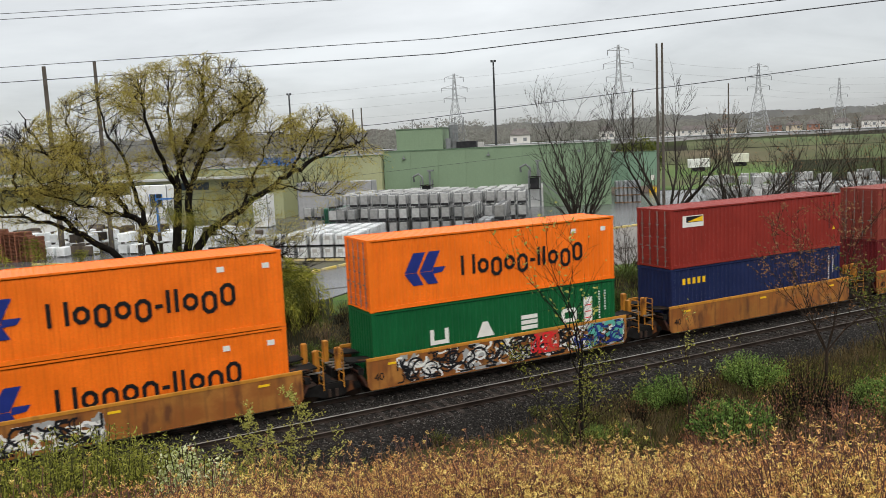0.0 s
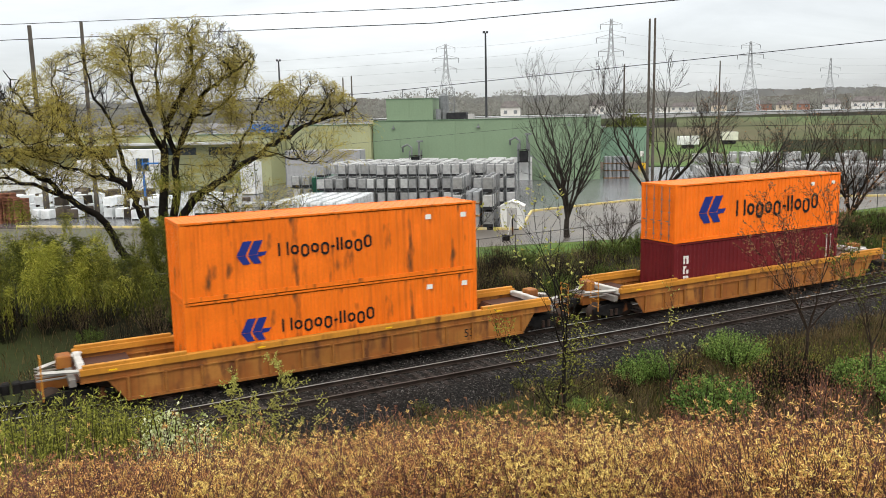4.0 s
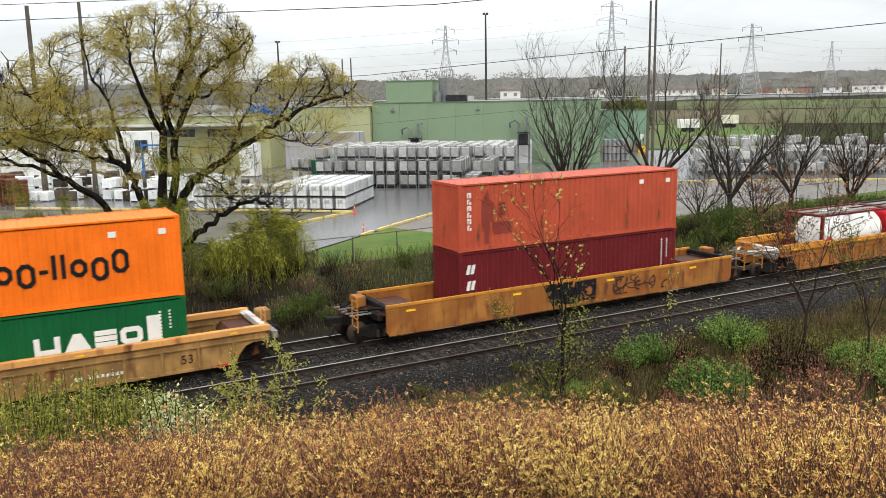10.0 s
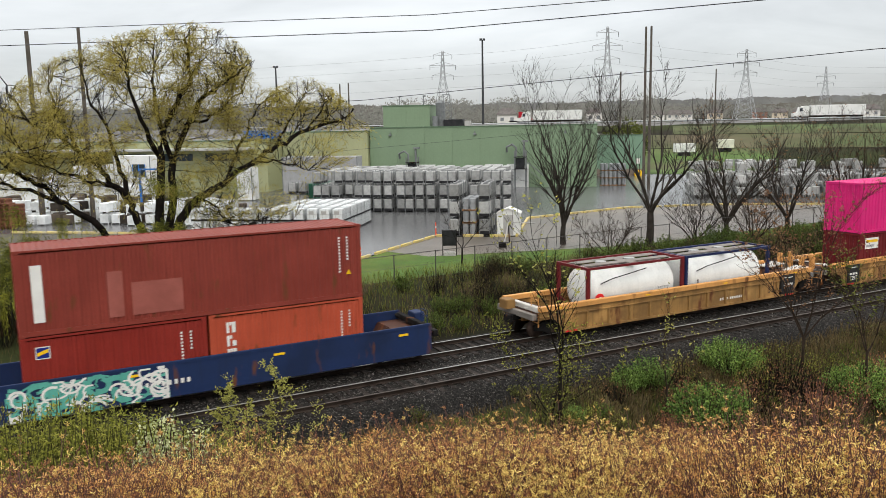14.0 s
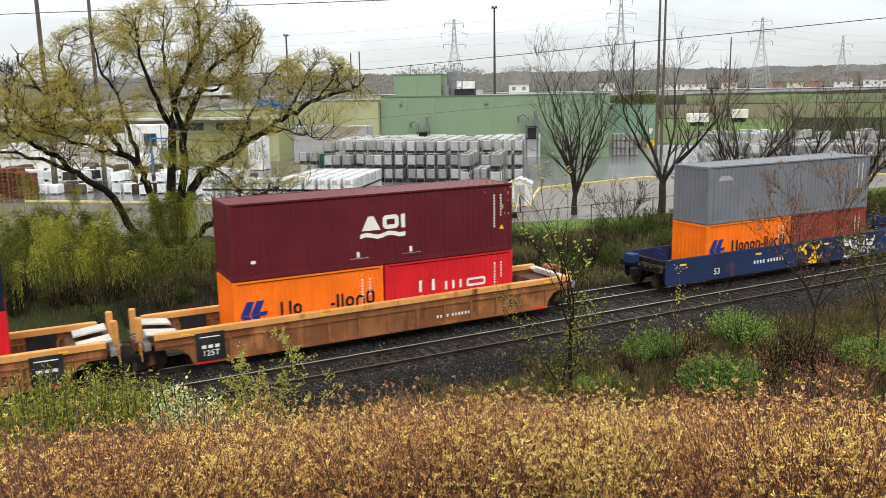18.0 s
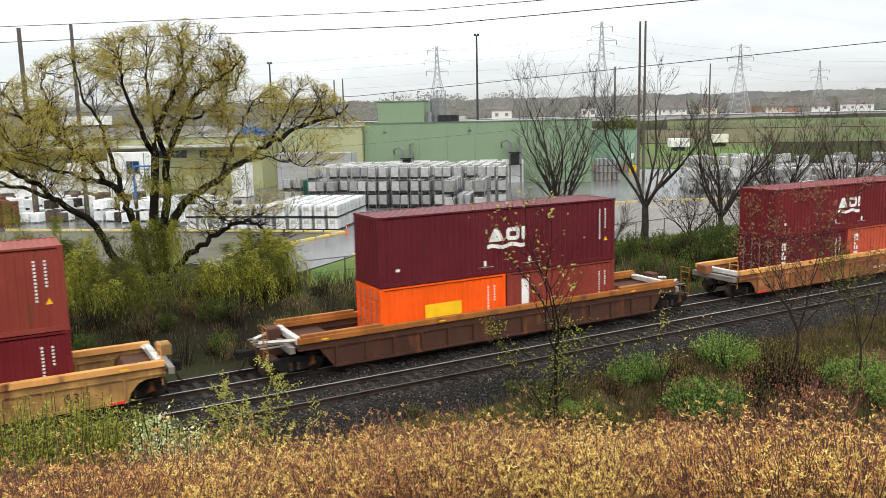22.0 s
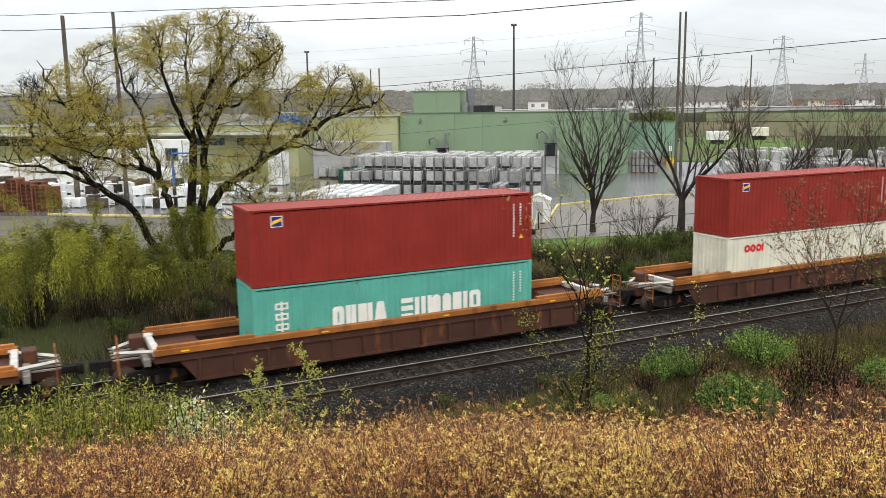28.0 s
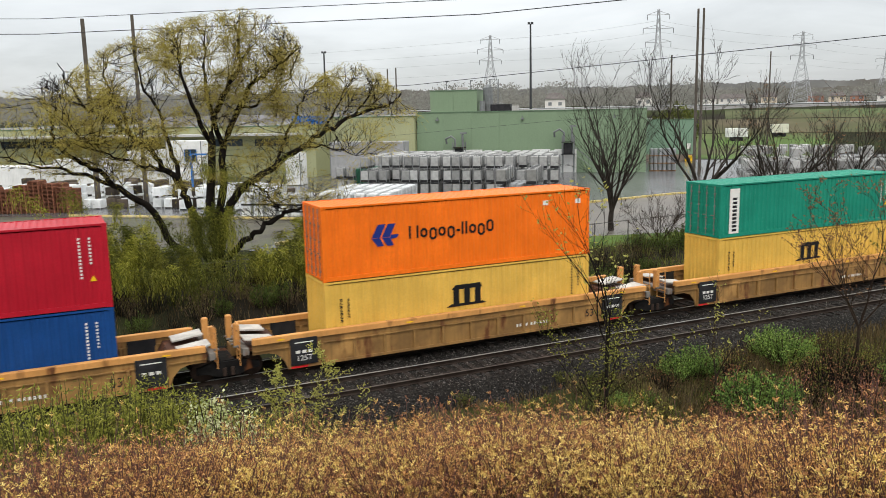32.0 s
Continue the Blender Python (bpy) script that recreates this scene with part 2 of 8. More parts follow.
def height(x, y):
    """The lie of the land: bank with the camera, ditch, track bed, yard level, and the rise to the motorway."""
    if y < -27.5:
        z = 8.1
    elif y < -9.5:
        t = (-9.5 - y) / 18.0
        z = -1.1 + 9.2 * (0.75 * t + 0.25 * t * t * (3 - 2 * t))
    elif y < 14.0:
        z = -1.1 + 0.35 * smooth(-9.5, -6.0, y) + 0.7 * smooth(6.0, 14.0, y)
    else:
        z = -0.05
    r = math.hypot(x - EYE[0], y - EYE[1])
    if y < -6:
        # the bank falls away from the standing place as a rounded nose
        z = max(min(z, 8.1 - 0.47 * max(0.0, r - 2.5)), -1.1 + 0.35 * smooth(-9.5, -6.0, y))
    if y > 14:
        side = smooth(-5, 25, math.degrees(math.atan2(x - EYE[0], y - EYE[1])))
        z += side * 8.3 * smooth(165, 262, r) + (1 - side) * 6.0 * smooth(230, 420, r)
    if r < 170 and not (y > 14):
        z += 0.12 * noise.noise((x * 0.35, y * 0.35, 0))
    return z


def ground_sheet():
    def axis(fine, lo, hi):
        vals = set()
        a = fine[0]
        while a <= fine[1]:
            vals.add(round(a, 3))
            a += fine[2]
        step, a = fine[2], fine[1]
        while a < hi:
            step *= 1.17
            a += step
            vals.add(round(min(a, hi), 3))
        step, a = fine[2], fine[0]
        while a > lo:
            step *= 1.17
            a -= step
            vals.add(round(max(a, lo), 3))
        return sorted(vals)
    xs, ys = axis((-40, 70, 1.0), -4200, 4600), axis((-34, 20, 0.8), -4200, 4600)
    g = Geo()
    g.v = [(x, y, height(x, y)) for y in ys for x in xs]
    nx = len(xs)
    g.f = [(j * nx + i, j * nx + i + 1, (j + 1) * nx + i + 1, (j + 1) * nx + i) for j in range(len(ys) - 1) for i in range(nx - 1)]
    m = surface("meadow_earth", (0.016, 0.013, 0.008), 0.95, spec=0.06, vary=0.4, scale=0.05, grain=6.0, second=(0.040, 0.055, 0.014), patch=0.5, patch_scale=0.035, bump=0.6, bump_scale=3.0)
    tagged(part("ground", g, m, smooth=True), "damp ground of earth, dead grass and fields", "ground", kind="structure")


ground_sheet()


def strip(name, x0, x1, profile, mat, label, category="track bed", step=1.0, wobble=0.0):
    """A bed along the railway with the cross profile (y, z), in short lengths."""
    g = Geo()
    n = int((x1 - x0) / step) + 1
    for i in range(n):
        x = x0 + i * step
        for k, (y, z) in enumerate(profile):
            edge = k in (0, len(profile) - 1)
            w = 0 if edge else wobble
            g.v.append((x, y + (0 if not edge else 0.25 * noise.noise((x * 0.6, y, 3))), z + w * noise.noise((x * 1.7, y * 1.7, 1))))
    m = len(profile)
    g.f = [(i * m + k, (i + 1) * m + k, (i + 1) * m + k + 1, i * m + k + 1) for i in range(n - 1) for k in range(m - 1)]
    return tagged(part(name, g, mat, smooth=True), label, category, kind="structure")


TRACK_FAR, TRACK_NEAR = (1.22, 0.0), (-2.35, 0.0)
M_BALLAST = surface("ballast", (0.017, 0.0150, 0.0130), 0.85, spec=0.12, vary=0.4, scale=0.5, grain=45.0, second=(0.010, 0.0085, 0.0075), patch=0.55, patch_scale=0.6, bump=1.0, bump_scale=22.0, cells=13.0)
strip("ballast_bed", -140, 160, [(-5.5, -1.0), (-4.9, -0.68), (-4.3, -0.36), (-3.8, -0.20), (-3.0, -0.20), (-2.35, -0.21), (-1.7, -0.20), (-1.0, -0.20), (-0.6, -0.27), (-0.3, -0.27), (0.3, -0.20), (1.22, -0.22), (2.1, -0.22), (3.0, -0.24), (4.6, -0.95)], M_BALLAST, "dark wet stone ballast under two tracks", "ballast", 0.8, 0.06)


def ballast_stones():
    """Loose stones on the bed that can be told apart."""
    rng = np.random.default_rng(11)
    n = 34000
    x, y = rng.uniform(-17, 46, n), rng.uniform(-5.4, 0.3, n)
    z = np.interp(y, [-5.5, -4.9, -4.3, -3.8, -1.0, -0.6, 0.3], [-0.99, -0.67, -0.35, -0.19, -0.19, -0.26, -0.20])
    s = rng.uniform(0.022, 0.055, (n, 1, 1))
    p = rng.uniform(-1, 1, (n, 4, 3)) * s
    p[:, :, 2] = np.abs(p[:, :, 2]) * 0.9
    v = p + np.stack([x, y, z], 1)[:, None, :]
    f = np.array([[0, 1, 2], [0, 2, 3], [0, 3, 1], [1, 3, 2]])[None] + (np.arange(n) * 4)[:, None, None]
    g = Geo()
    g.v, g.f = v.reshape(-1, 3).tolist(), f.reshape(-1, 3).tolist()
    m = surface("loose_stone", (0.085, 0.077, 0.070), 0.7, spec=0.3, island=0.85)
    tagged(part("ballast_stones", g, m), "loose grey ballast stones", "gravel", kind="stuff")


ballast_stones()

M_RAIL = surface("rail_side", (0.024, 0.016, 0.012), 0.8, spec=0.1, metal=0.0, vary=0.3, grain=20)
M_RAILTOP = surface("rail_head", (0.36, 0.35, 0.33), 0.45, metal=0.4, vary=0.1, grain=40)
M_RAILDULL = surface("rail_head_dull", (0.10, 0.085, 0.075), 0.6, metal=0.2, vary=0.2, grain=40)
M_TIE = surface("tie_wood", (0.026, 0.021, 0.018), 0.9, spec=0.1, vary=0.4, scale=2, grain=18, bump=0.5, bump_scale=20, per_object=0.45)


def track(name, y, z, label):
    t = thing(name, label, "railway track", kind="structure")
    x0, x1 = -140, 160
    for k, s in enumerate((-0.7525, 0.7525)):
        c = y + s
        g = Geo()
        prof = [(-0.07, -0.17), (0.07, -0.17), (0.07, -0.155), (0.010, -0.13), (0.010, -0.045), (0.036, -0.035), (0.036, -0.006), (-0.036, -0.006), (-0.036, -0.035), (-0.010, -0.045), (-0.010, -0.13), (-0.07, -0.155)]
        n = len(prof)
        for x in (x0, x1):
            g.v.extend((x, c + a, z + b) for a, b in prof)
        g.f = [(i, (i + 1) % n, n + (i + 1) % n, n + i) for i in range(n)]
        part("rail", g, M_RAIL, t)
        part("rail_head", Geo().box(x0, x1, c - 0.038, c + 0.038, z - 0.010, z), M_RAILDULL if name == "track_near" and k == 0 else M_RAILTOP, t, "worn running surface")
    tie = Geo().bevel_box(-0.115, 0.115, -1.3, 1.3, -0.15, 0.0, 0.02).mesh("tie", M_TIE)
    plate = Geo().box(-0.1, 0.1, -0.13, 0.13, 0.0, 0.015).mesh("tie_plate", M_RAIL)
    rnd = random.Random(len(name))
    for i in range(150):
        x = -20 + i * 0.52
        o = part("tie", tie, None, t, at=pose(x + rnd.uniform(-0.03, 0.03), y + rnd.uniform(-0.05, 0.05), z - 0.172, 0, 0, rnd.uniform(-1.5, 1.5)))
        if name == "track_near":
            for s in (-0.7525, 0.7525):
                part("tie_plate", plate, None, o, at=(0, s, 0.0))
    return t


track("track_near", *TRACK_NEAR, "empty track with shiny rails on dark timber ties")
track("track_far", *TRACK_FAR, "track under the freight train")

# ---- the train ----
SPEED = 17.37
# small unevenness of the train's run: seconds, metres
SWAY = ((0, -.09), (1, -.42), (2, .13), (3, .1), (3.5, -.1), (5.5, -.09), (6, -.12), (7, .31), (8, -.14), (9, .21), (10, .05), (11, .07), (12, .11), (13, -.32),
        (14, .25), (14.5, .1), (16.5, .15), (17, .21), (18, .16), (19, .04), (20, -.23), (21, .18), (22, .03), (23, .02), (24, .11), (24.5, -.15), (26.5, .33),
        (27, -.27), (28, .1), (29, .02), (30, -.07), (31, -.21), (32, -.34))
MOVERS = []


def rolls(ob, x, y, z):
    """ob belongs to the train: x is where it would be at 16 s."""
    ob.location = (x, y, z)
    MOVERS.append((ob, x, y, z))
    return ob


def paint(name, rgb, **kw):
    a = dict(rough=0.42, vary=0.10, scale=0.7, grain=14, streak=0.25, rust=0.0, bump=0.05, bump_scale=8)
    a.update(kw)
    return surface(name, rgb, **a)


P = {
    "orange": paint("paint_orange", lin(246, 118, 26)),
    "orange_old": paint("paint_orange_old", lin(238, 118, 28), rust=0.35, streak=0.6),
    "green": paint("paint_green", lin(18, 92, 50)),
    "maroon": paint("paint_maroon", lin(104, 30, 34)),
    "maroon2": paint("paint_maroon_dark", lin(92, 28, 36)),
    "red_brown": paint("paint_red_brown", lin(138, 46, 38)),
    "brown": paint("paint_brown", lin(132, 58, 48), rust=0.2),
    "salmon": paint("paint_salmon", lin(180, 80, 56), rust=0.25),
    "navy": paint("paint_navy", lin(30, 40, 78)),
    "midnight": paint("paint_midnight", lin(22, 30, 46)),
    "magenta": paint("paint_magenta", lin(214, 40, 118)),
    "grey": paint("paint_grey", lin(112, 114, 120)),
    "red": paint("paint_red", lin(206, 34, 42)),
    "bright_orange": paint("paint_vermilion", lin(246, 92, 20)),
    "cream": paint("paint_cream", lin(216, 214, 196), rust=0.15, streak=0.35),
    "cream_rusty": paint("paint_cream_rusty", lin(216, 210, 190), rust=0.2, streak=0.35, second=(0.46, 0.36, 0.22), patch=0.32, patch_scale=0.6),
    "teal": paint("paint_teal", lin(92, 168, 152), rust=0.1),
    "jade": paint("paint_jade", lin(28, 136, 112)),
    "yellow": paint("paint_yellow", lin(226, 182, 84)),
    "crimson": paint("paint_crimson", lin(178, 26, 44)),
    "blue": paint("paint_blue", lin(24, 70, 130)),
    "white": paint("paint_white", lin(226, 226, 222), streak=0.2),
    "letter_white": surface("letter_white", lin(226, 224, 218), 0.5, vary=0.06, streak=0.15),
    "letter_black": surface("letter_black", lin(22, 22, 26), 0.5, vary=0.1),
    "letter_blue": surface("letter_blue", lin(30, 46, 120), 0.5, vary=0.1),
    "letter_yellow": surface("letter_yellow", lin(238, 190, 30), 0.5, vary=0.1),
    "letter_red": surface("letter_red", lin(214, 40, 44), 0.5, vary=0.1),
    "letter_grey": surface("letter_grey", lin(160, 160, 158), 0.5, vary=0.1),
    "salmon_faded": surface("salmon_faded", lin(150, 84, 74), 0.6, vary=0.15, scale=1.2),
    "rust_smear": surface("rust_smear", lin(176, 140, 96), 0.8, vary=0.35, scale=3, second=lin(206, 196, 172), patch=0.7, patch_scale=2.2, grain=20),
    "steel_dark": surface("steel_dark", (0.010, 0.009, 0.0085), 0.8, spec=0.08, metal=0.0, vary=0.3, scale=3, rust=0.3),
    "steel_rust": surface("steel_rust", (0.05, 0.032, 0.024), 0.8, spec=0.15, vary=0.3, scale=2, grain=12),
    "gasket": surface("gasket", (0.02, 0.02, 0.02), 0.8),
}
P.update({
    "car_yellow": surface("car_yellow", lin(160, 106, 48), 0.65, vary=0.22, scale=0.5, grain=9, second=lin(140, 82, 38), patch=0.6, patch_scale=0.9, rust=0.55, streak=0.85),
    "car_ochre": surface("car_ochre", lin(168, 128, 74), 0.7, vary=0.25, scale=0.5, grain=9, second=lin(122, 92, 56), patch=0.65, patch_scale=0.9, rust=0.42, streak=0.85),
    "car_tan": surface("car_tan", lin(158, 104, 64), 0.7, vary=0.22, scale=0.5, grain=9, second=lin(112, 68, 40), patch=0.65, patch_scale=0.9, rust=0.55, streak=0.85),
    "car_brown": surface("car_brown", lin(80, 50, 38), 0.7, vary=0.25, scale=0.5, grain=9, second=lin(54, 34, 28), patch=0.5, patch_scale=0.5, rust=0.4, streak=0.4),
    "car_blue": surface("car_blue", lin(30, 48, 88), 0.6, vary=0.2, scale=0.5, grain=9, second=lin(24, 34, 58), patch=0.4, patch_scale=0.5, rust=0.2, streak=0.4),
    "chord_yellow": surface("chord_yellow", lin(190, 128, 44), 0.55, vary=0.15, scale=0.7, grain=9, rust=0.35, streak=0.3),
    "chord_ochre": surface("chord_ochre", lin(206, 148, 84), 0.55, vary=0.15, scale=0.7, grain=9, rust=0.35, streak=0.3),
    "chord_brown": surface("chord_brown", lin(150, 92, 40), 0.6, vary=0.25, scale=0.7, grain=9, rust=0.5, streak=0.3),
    "deck_grey": surface("deck_grey", (0.20, 0.18, 0.16), 0.7, vary=0.2, scale=1.5, rust=0.2),
    "plate_pale": surface("plate_pale", (0.50, 0.48, 0.44), 0.6, vary=0.2, scale=2, rust=0.15, streak=0.3),
    "panel_black": surface("panel_black", (0.018, 0.018, 0.02), 0.5, vary=0.3, scale=2),
})
CW = 2.438
L40, L20, HC, STD = 12.192, 6.058, 2.896, 2.591


def corrugated(length, h, axis, depth, pitch, mat_key, up=False):
    """A pressed panel: ridges standing up. It lies in x-z with ridges to -y (axis 'x'), or is a roof with ridges across (up)."""
    g = Geo()
    n = max(3, int(length / pitch))
    w = length / n
    pts = []
    for i in range(n):
        a = i * w
        pts += [(a, 0.0), (a + w * 0.28, 0.0), (a + w * 0.42, depth), (a + w * 0.86, depth)]
    pts.append((length, 0.0))
    i = 0
    for a, d in pts:
        if up:
            g.v += [(a, 0.0, -d), (a, h, -d)]
        else:
            g.v += [(a, d, 0.0), (a, d, h)]
    for k in range(len(pts) - 1):
        g.f.append((2 * k, 2 * k + 2, 2 * k + 3, 2 * k + 1))
    return g


def container(color, length=L40, h=HC, doors=False, label="", far_doors=True):
    """A steel box: corrugated walls and roof, rails, posts, corner castings and, at the tail end if doors, two door leaves with bars."""
    m, key = P[color], (color, length, h)
    kind = "forty-foot" if length > 7 else "twenty-foot"
    t = thing("shipping_container", label or f"{color} steel {kind} shipping container", "container", group="containers on the train")
    x0, y0 = -length / 2, -CW / 2
    side = shared(("side_wall",) + key, lambda: corrugated(length - 0.30, h - 0.30, "x", 0.036, 0.278, color), m)
    part("side_wall", side, None, t, at=(x0 + 0.15, y0 + 0.014, 0.18))
    part("side_wall", side, None, t, at=pose(-x0 - 0.15, -y0 - 0.014, 0.18, 0, 0, 180))
    roof = shared(("roof",) + key, lambda: corrugated(length - 0.16, CW - 0.16, "x", 0.02, 0.209, color, True), m)
    part("roof", roof, None, t, at=(x0 + 0.08, y0 + 0.08, h - 0.012))
    part("floor", shared(("floor",) + key, lambda: Geo().box(x0 + 0.08, -x0 - 0.08, y0 + 0.08, -y0 - 0.08, 0.10, 0.16), m), None, t)
    post = shared(("corner_post",) + key, lambda: Geo().bevel_box(-0.08, 0.08, -0.075, 0.075, 0.11, h - 0.11, 0.02), m)
    cast = shared(("corner_casting",) + key[:1], lambda: Geo().box(-0.09, 0.09, -0.082, 0.082, 0, 0.118).box(-0.05, 0.05, -0.086, 0.086, 0.03, 0.08), m)
    for sx in (-1, 1):
        for sy in (-1, 1):
            part("corner_post", post, None, t, at=(sx * (length / 2 - 0.085), sy * (CW / 2 - 0.08), 0))
            for z in (0, h - 0.118):
                part("corner_casting", cast, None, t, at=(sx * (length / 2 - 0.09), sy * (CW / 2 - 0.083), z))
    rail = shared(("top_rail",) + key, lambda: Geo().box(x0 + 0.16, -x0 - 0.16, -0.03, 0.03, h - 0.075, h - 0.005), m)
    sill = shared(("bottom_rail",) + key, lambda: Geo().box(x0 + 0.16, -x0 - 0.16, -0.03, 0.03, 0.02, 0.18).box(x0 + 0.16, -x0 - 0.16, -0.03, 0.06, 0.02, 0.03), m)
    for sy in (-1, 1):
        part("top_rail", rail, None, t, at=(0, sy * (CW / 2 - 0.034), 0))
        part("bottom_rail", sill, None, t, at=(0, sy * (CW / 2 - 0.036), 0))
    end = shared(("end_wall",) + key, lambda: corrugated(CW - 0.30, h - 0.24, "x", 0.045, 0.25, color), m)
    part("end_wall", end, None, t, at=pose(-x0 - 0.03, y0 + 0.15, 0.12, 0, 0, 90))
    if not doors:
        part("end_wall", end, None, t, at=pose(x0 + 0.03, -y0 - 0.15, 0.12, 0, 0, -90))
    else:
        leaf = shared(("door_leaf",) + key, lambda: door_leaf(h), m)
        bars = shared(("lock_bar",) + key, lambda: lock_bars(h), P["deck_grey"])
        for sy in (-1, 1):
            d = part("door_leaf", leaf, None, t, at=pose(x0 + 0.05, sy * (CW / 4 - 0.07), 0, 0, 0, 0))
            part("lock_bar", bars, None, d)
    endbar = shared(("end_rail",) + key, lambda: Geo().box(-0.04, 0.04, y0 + 0.16, -y0 - 0.16, 0.0, 0.115), m)
    for sx in (-1, 1):
        for z in (0.02, h - 0.123):
            part("end_rail", endbar, None, t, at=(sx * (length / 2 - 0.06), 0, z))
    return t


def door_leaf(h):
    g = Geo().box(0, 0.04, -0.53, 0.53, 0.15, h - 0.13)
    for z in (0.3, 0.75, 1.2, 1.65, 2.1):
        g.box(-0.02, 0.0, -0.48, 0.48, z, z + 0.28)
    return g


def lock_bars(h):
    g = Geo()
    for y in (-0.27, 0.27):
        g.tube([(-0.055, y, 0.1), (-0.055, y, h - 0.1)], 0.018, 6)
        for z in (0.35, 0.9, 1.5, 2.1):
            g.box(-0.07, -0.02, y - 0.05, y + 0.05, z, z + 0.06)
        g.box(-0.07, -0.05, y - 0.02, y + 0.24, 1.05, 1.09)
    return g


# plain shapes painted on the near side; u from the tail end, v from the bottom
FACE = -CW / 2 + 0.009


def strokes(pattern, u, v, size, width=0.62, weight=0.2, gap=0.22, heavy=1.0):
    """A line of writing as plain bars: T tall, x low, y hanging, l one tall bar, i one low bar, - dash, o ring-like block."""
    g = Geo()
    x = u
    for c in pattern:
        s = size * weight * heavy
        w = size * width
        if c == " ":
            x += size * 0.5
            continue
        if c == "-":
            g.box(x, x + w * 0.5, -0.003, 0.003, v + size * 0.28, v + size * 0.28 + s * 0.8)
            x += w * 0.5 + size * gap
            continue
        lo, hi = 0.0, size * (1.0 if c in "TlKB" else 0.72)
        if c == "y":
            lo = -size * 0.24
        full = s if c in "li" else w * (1.0 if c == "B" else 0.80 if c == "K" else 0.70)
        g.box(x, x + full, -0.003, 0.003, v + lo, v + hi)
        x += (s if c in "li" else w) + size * gap
    return g


def on_side(t, name, g, color, length, label=""):
    part(name, g, P[color], t, label, at=(-length / 2, FACE, 0))


def arrow_mark(u, v, w, h):
    """Two slanted chevrons that point to the tail, the second with a short spur."""
    g = Geo()
    for k in (0, 1):
        a, y = u + k * w * 0.36, -0.003 - 0.002 * k
        g.prism([(a, v + h * 0.40), (a + w * 0.30, v + h * 0.40), (a + w * 0.52, v + h), (a + w * 0.24, v + h)], y, 0.003)
        g.prism([(a, v + h * 0.385), (a + w * 0.20, v), (a + w * 0.44, v), (a + w * 0.30, v + h * 0.385)], y, 0.003)
    g.prism([(u + w * 0.67, v + h * 0.30), (u + w * 0.92, v + h * 0.34), (u + w, v + h * 0.50), (u + w * 0.70, v + h * 0.50)], -0.004, 0.003)
    return g


def hoop(u, v, w, h, s, cut=0.0):
    """A flat frame of stroke s with cut corners."""
    def ring(d, c):
        x0, x1, z0, z1 = u + d, u + w - d, v + d, v + h - d
        return [(x0 + c, z0), (x1 - c, z0), (x1, z0 + c), (x1, z1 - c), (x1 - c, z1), (x0 + c, z1), (x0, z1 - c), (x0, z0 + c)]
    g = Geo()
    a, b = ring(0, cut * min(w, h)), ring(s, max(0.0, cut * min(w, h) - s * 0.5))
    for k in range(8):
        m = (k + 1) % 8
        g.poly(*((p[0], -0.003, p[1]) for p in (a[k], a[m], b[m], b[k])))
    return g


def shapes_row(t, pattern, u0, u1, v, size, color, length, label="", stroke=0.17):
    """A line of big writing as plain shapes, each a part: l bar, H two bars, r ring, q hanging ring, D tall ring, U bracket, C wide ring, A wedge, E three bars, - dash."""
    wide = {"l": 0.26, "H": 0.74, "r": 0.60, "q": 0.62, "D": 0.62, "U": 0.86, "A": 0.9, "C": 0.80, "E": 0.78, "-": 0.36, " ": 0.5}
    k = (u1 - u0) / sum(wide[c] for c in pattern)
    x, s = u0, size * stroke
    for c in pattern:
        w = wide[c] * k
        a, b = x + 0.05 * k, x + w - 0.06 * k
        x += w
        g = Geo()
        if c == " ":
            continue
        if c == "-":
            g.box(a, b, -0.003, 0.003, v + size * 0.26, v + size * 0.26 + s)
        elif c == "l":
            g.box(a, a + s, -0.003, 0.003, v, v + size)
        elif c == "H":
            g.box(a, a + s, -0.003, 0.003, v, v + size).box(b - s, b, -0.003, 0.003, v, v + size)
        elif c in "rqD":
            g = hoop(a, v - (size * 0.24 if c == "q" else 0), b - a, size * {"r": 0.74, "q": 0.98, "D": 1.0}[c], s, 0.3)
        elif c == "U":
            g.box(a, a + s, -0.003, 0.003, v, v + size).box(b - s, b, -0.003, 0.003, v, v + size).box(a + s, b - s, -0.003, 0.003, v, v + s)
        elif c == "C":
            g = hoop(a, v, b - a, size, s, 0.2)
        elif c == "A":
            m = (a + b) / 2
            g.prism([(a, v), (b, v), (m + s * 0.7, v + size), (m - s * 0.7, v + size)], -0.003, 0.003)
        elif c == "E":
            for q in (0, 0.5, 1.0):
                g.box(a, b, -0.003, 0.003, v + q * (size - s), v + q * (size - s) + s)
        on_side(t, "letter_shape", g, color, length, label)


def plate(u, v, w, h):
    return Geo().box(u, u + w, -0.004, 0.003, v, v + h)


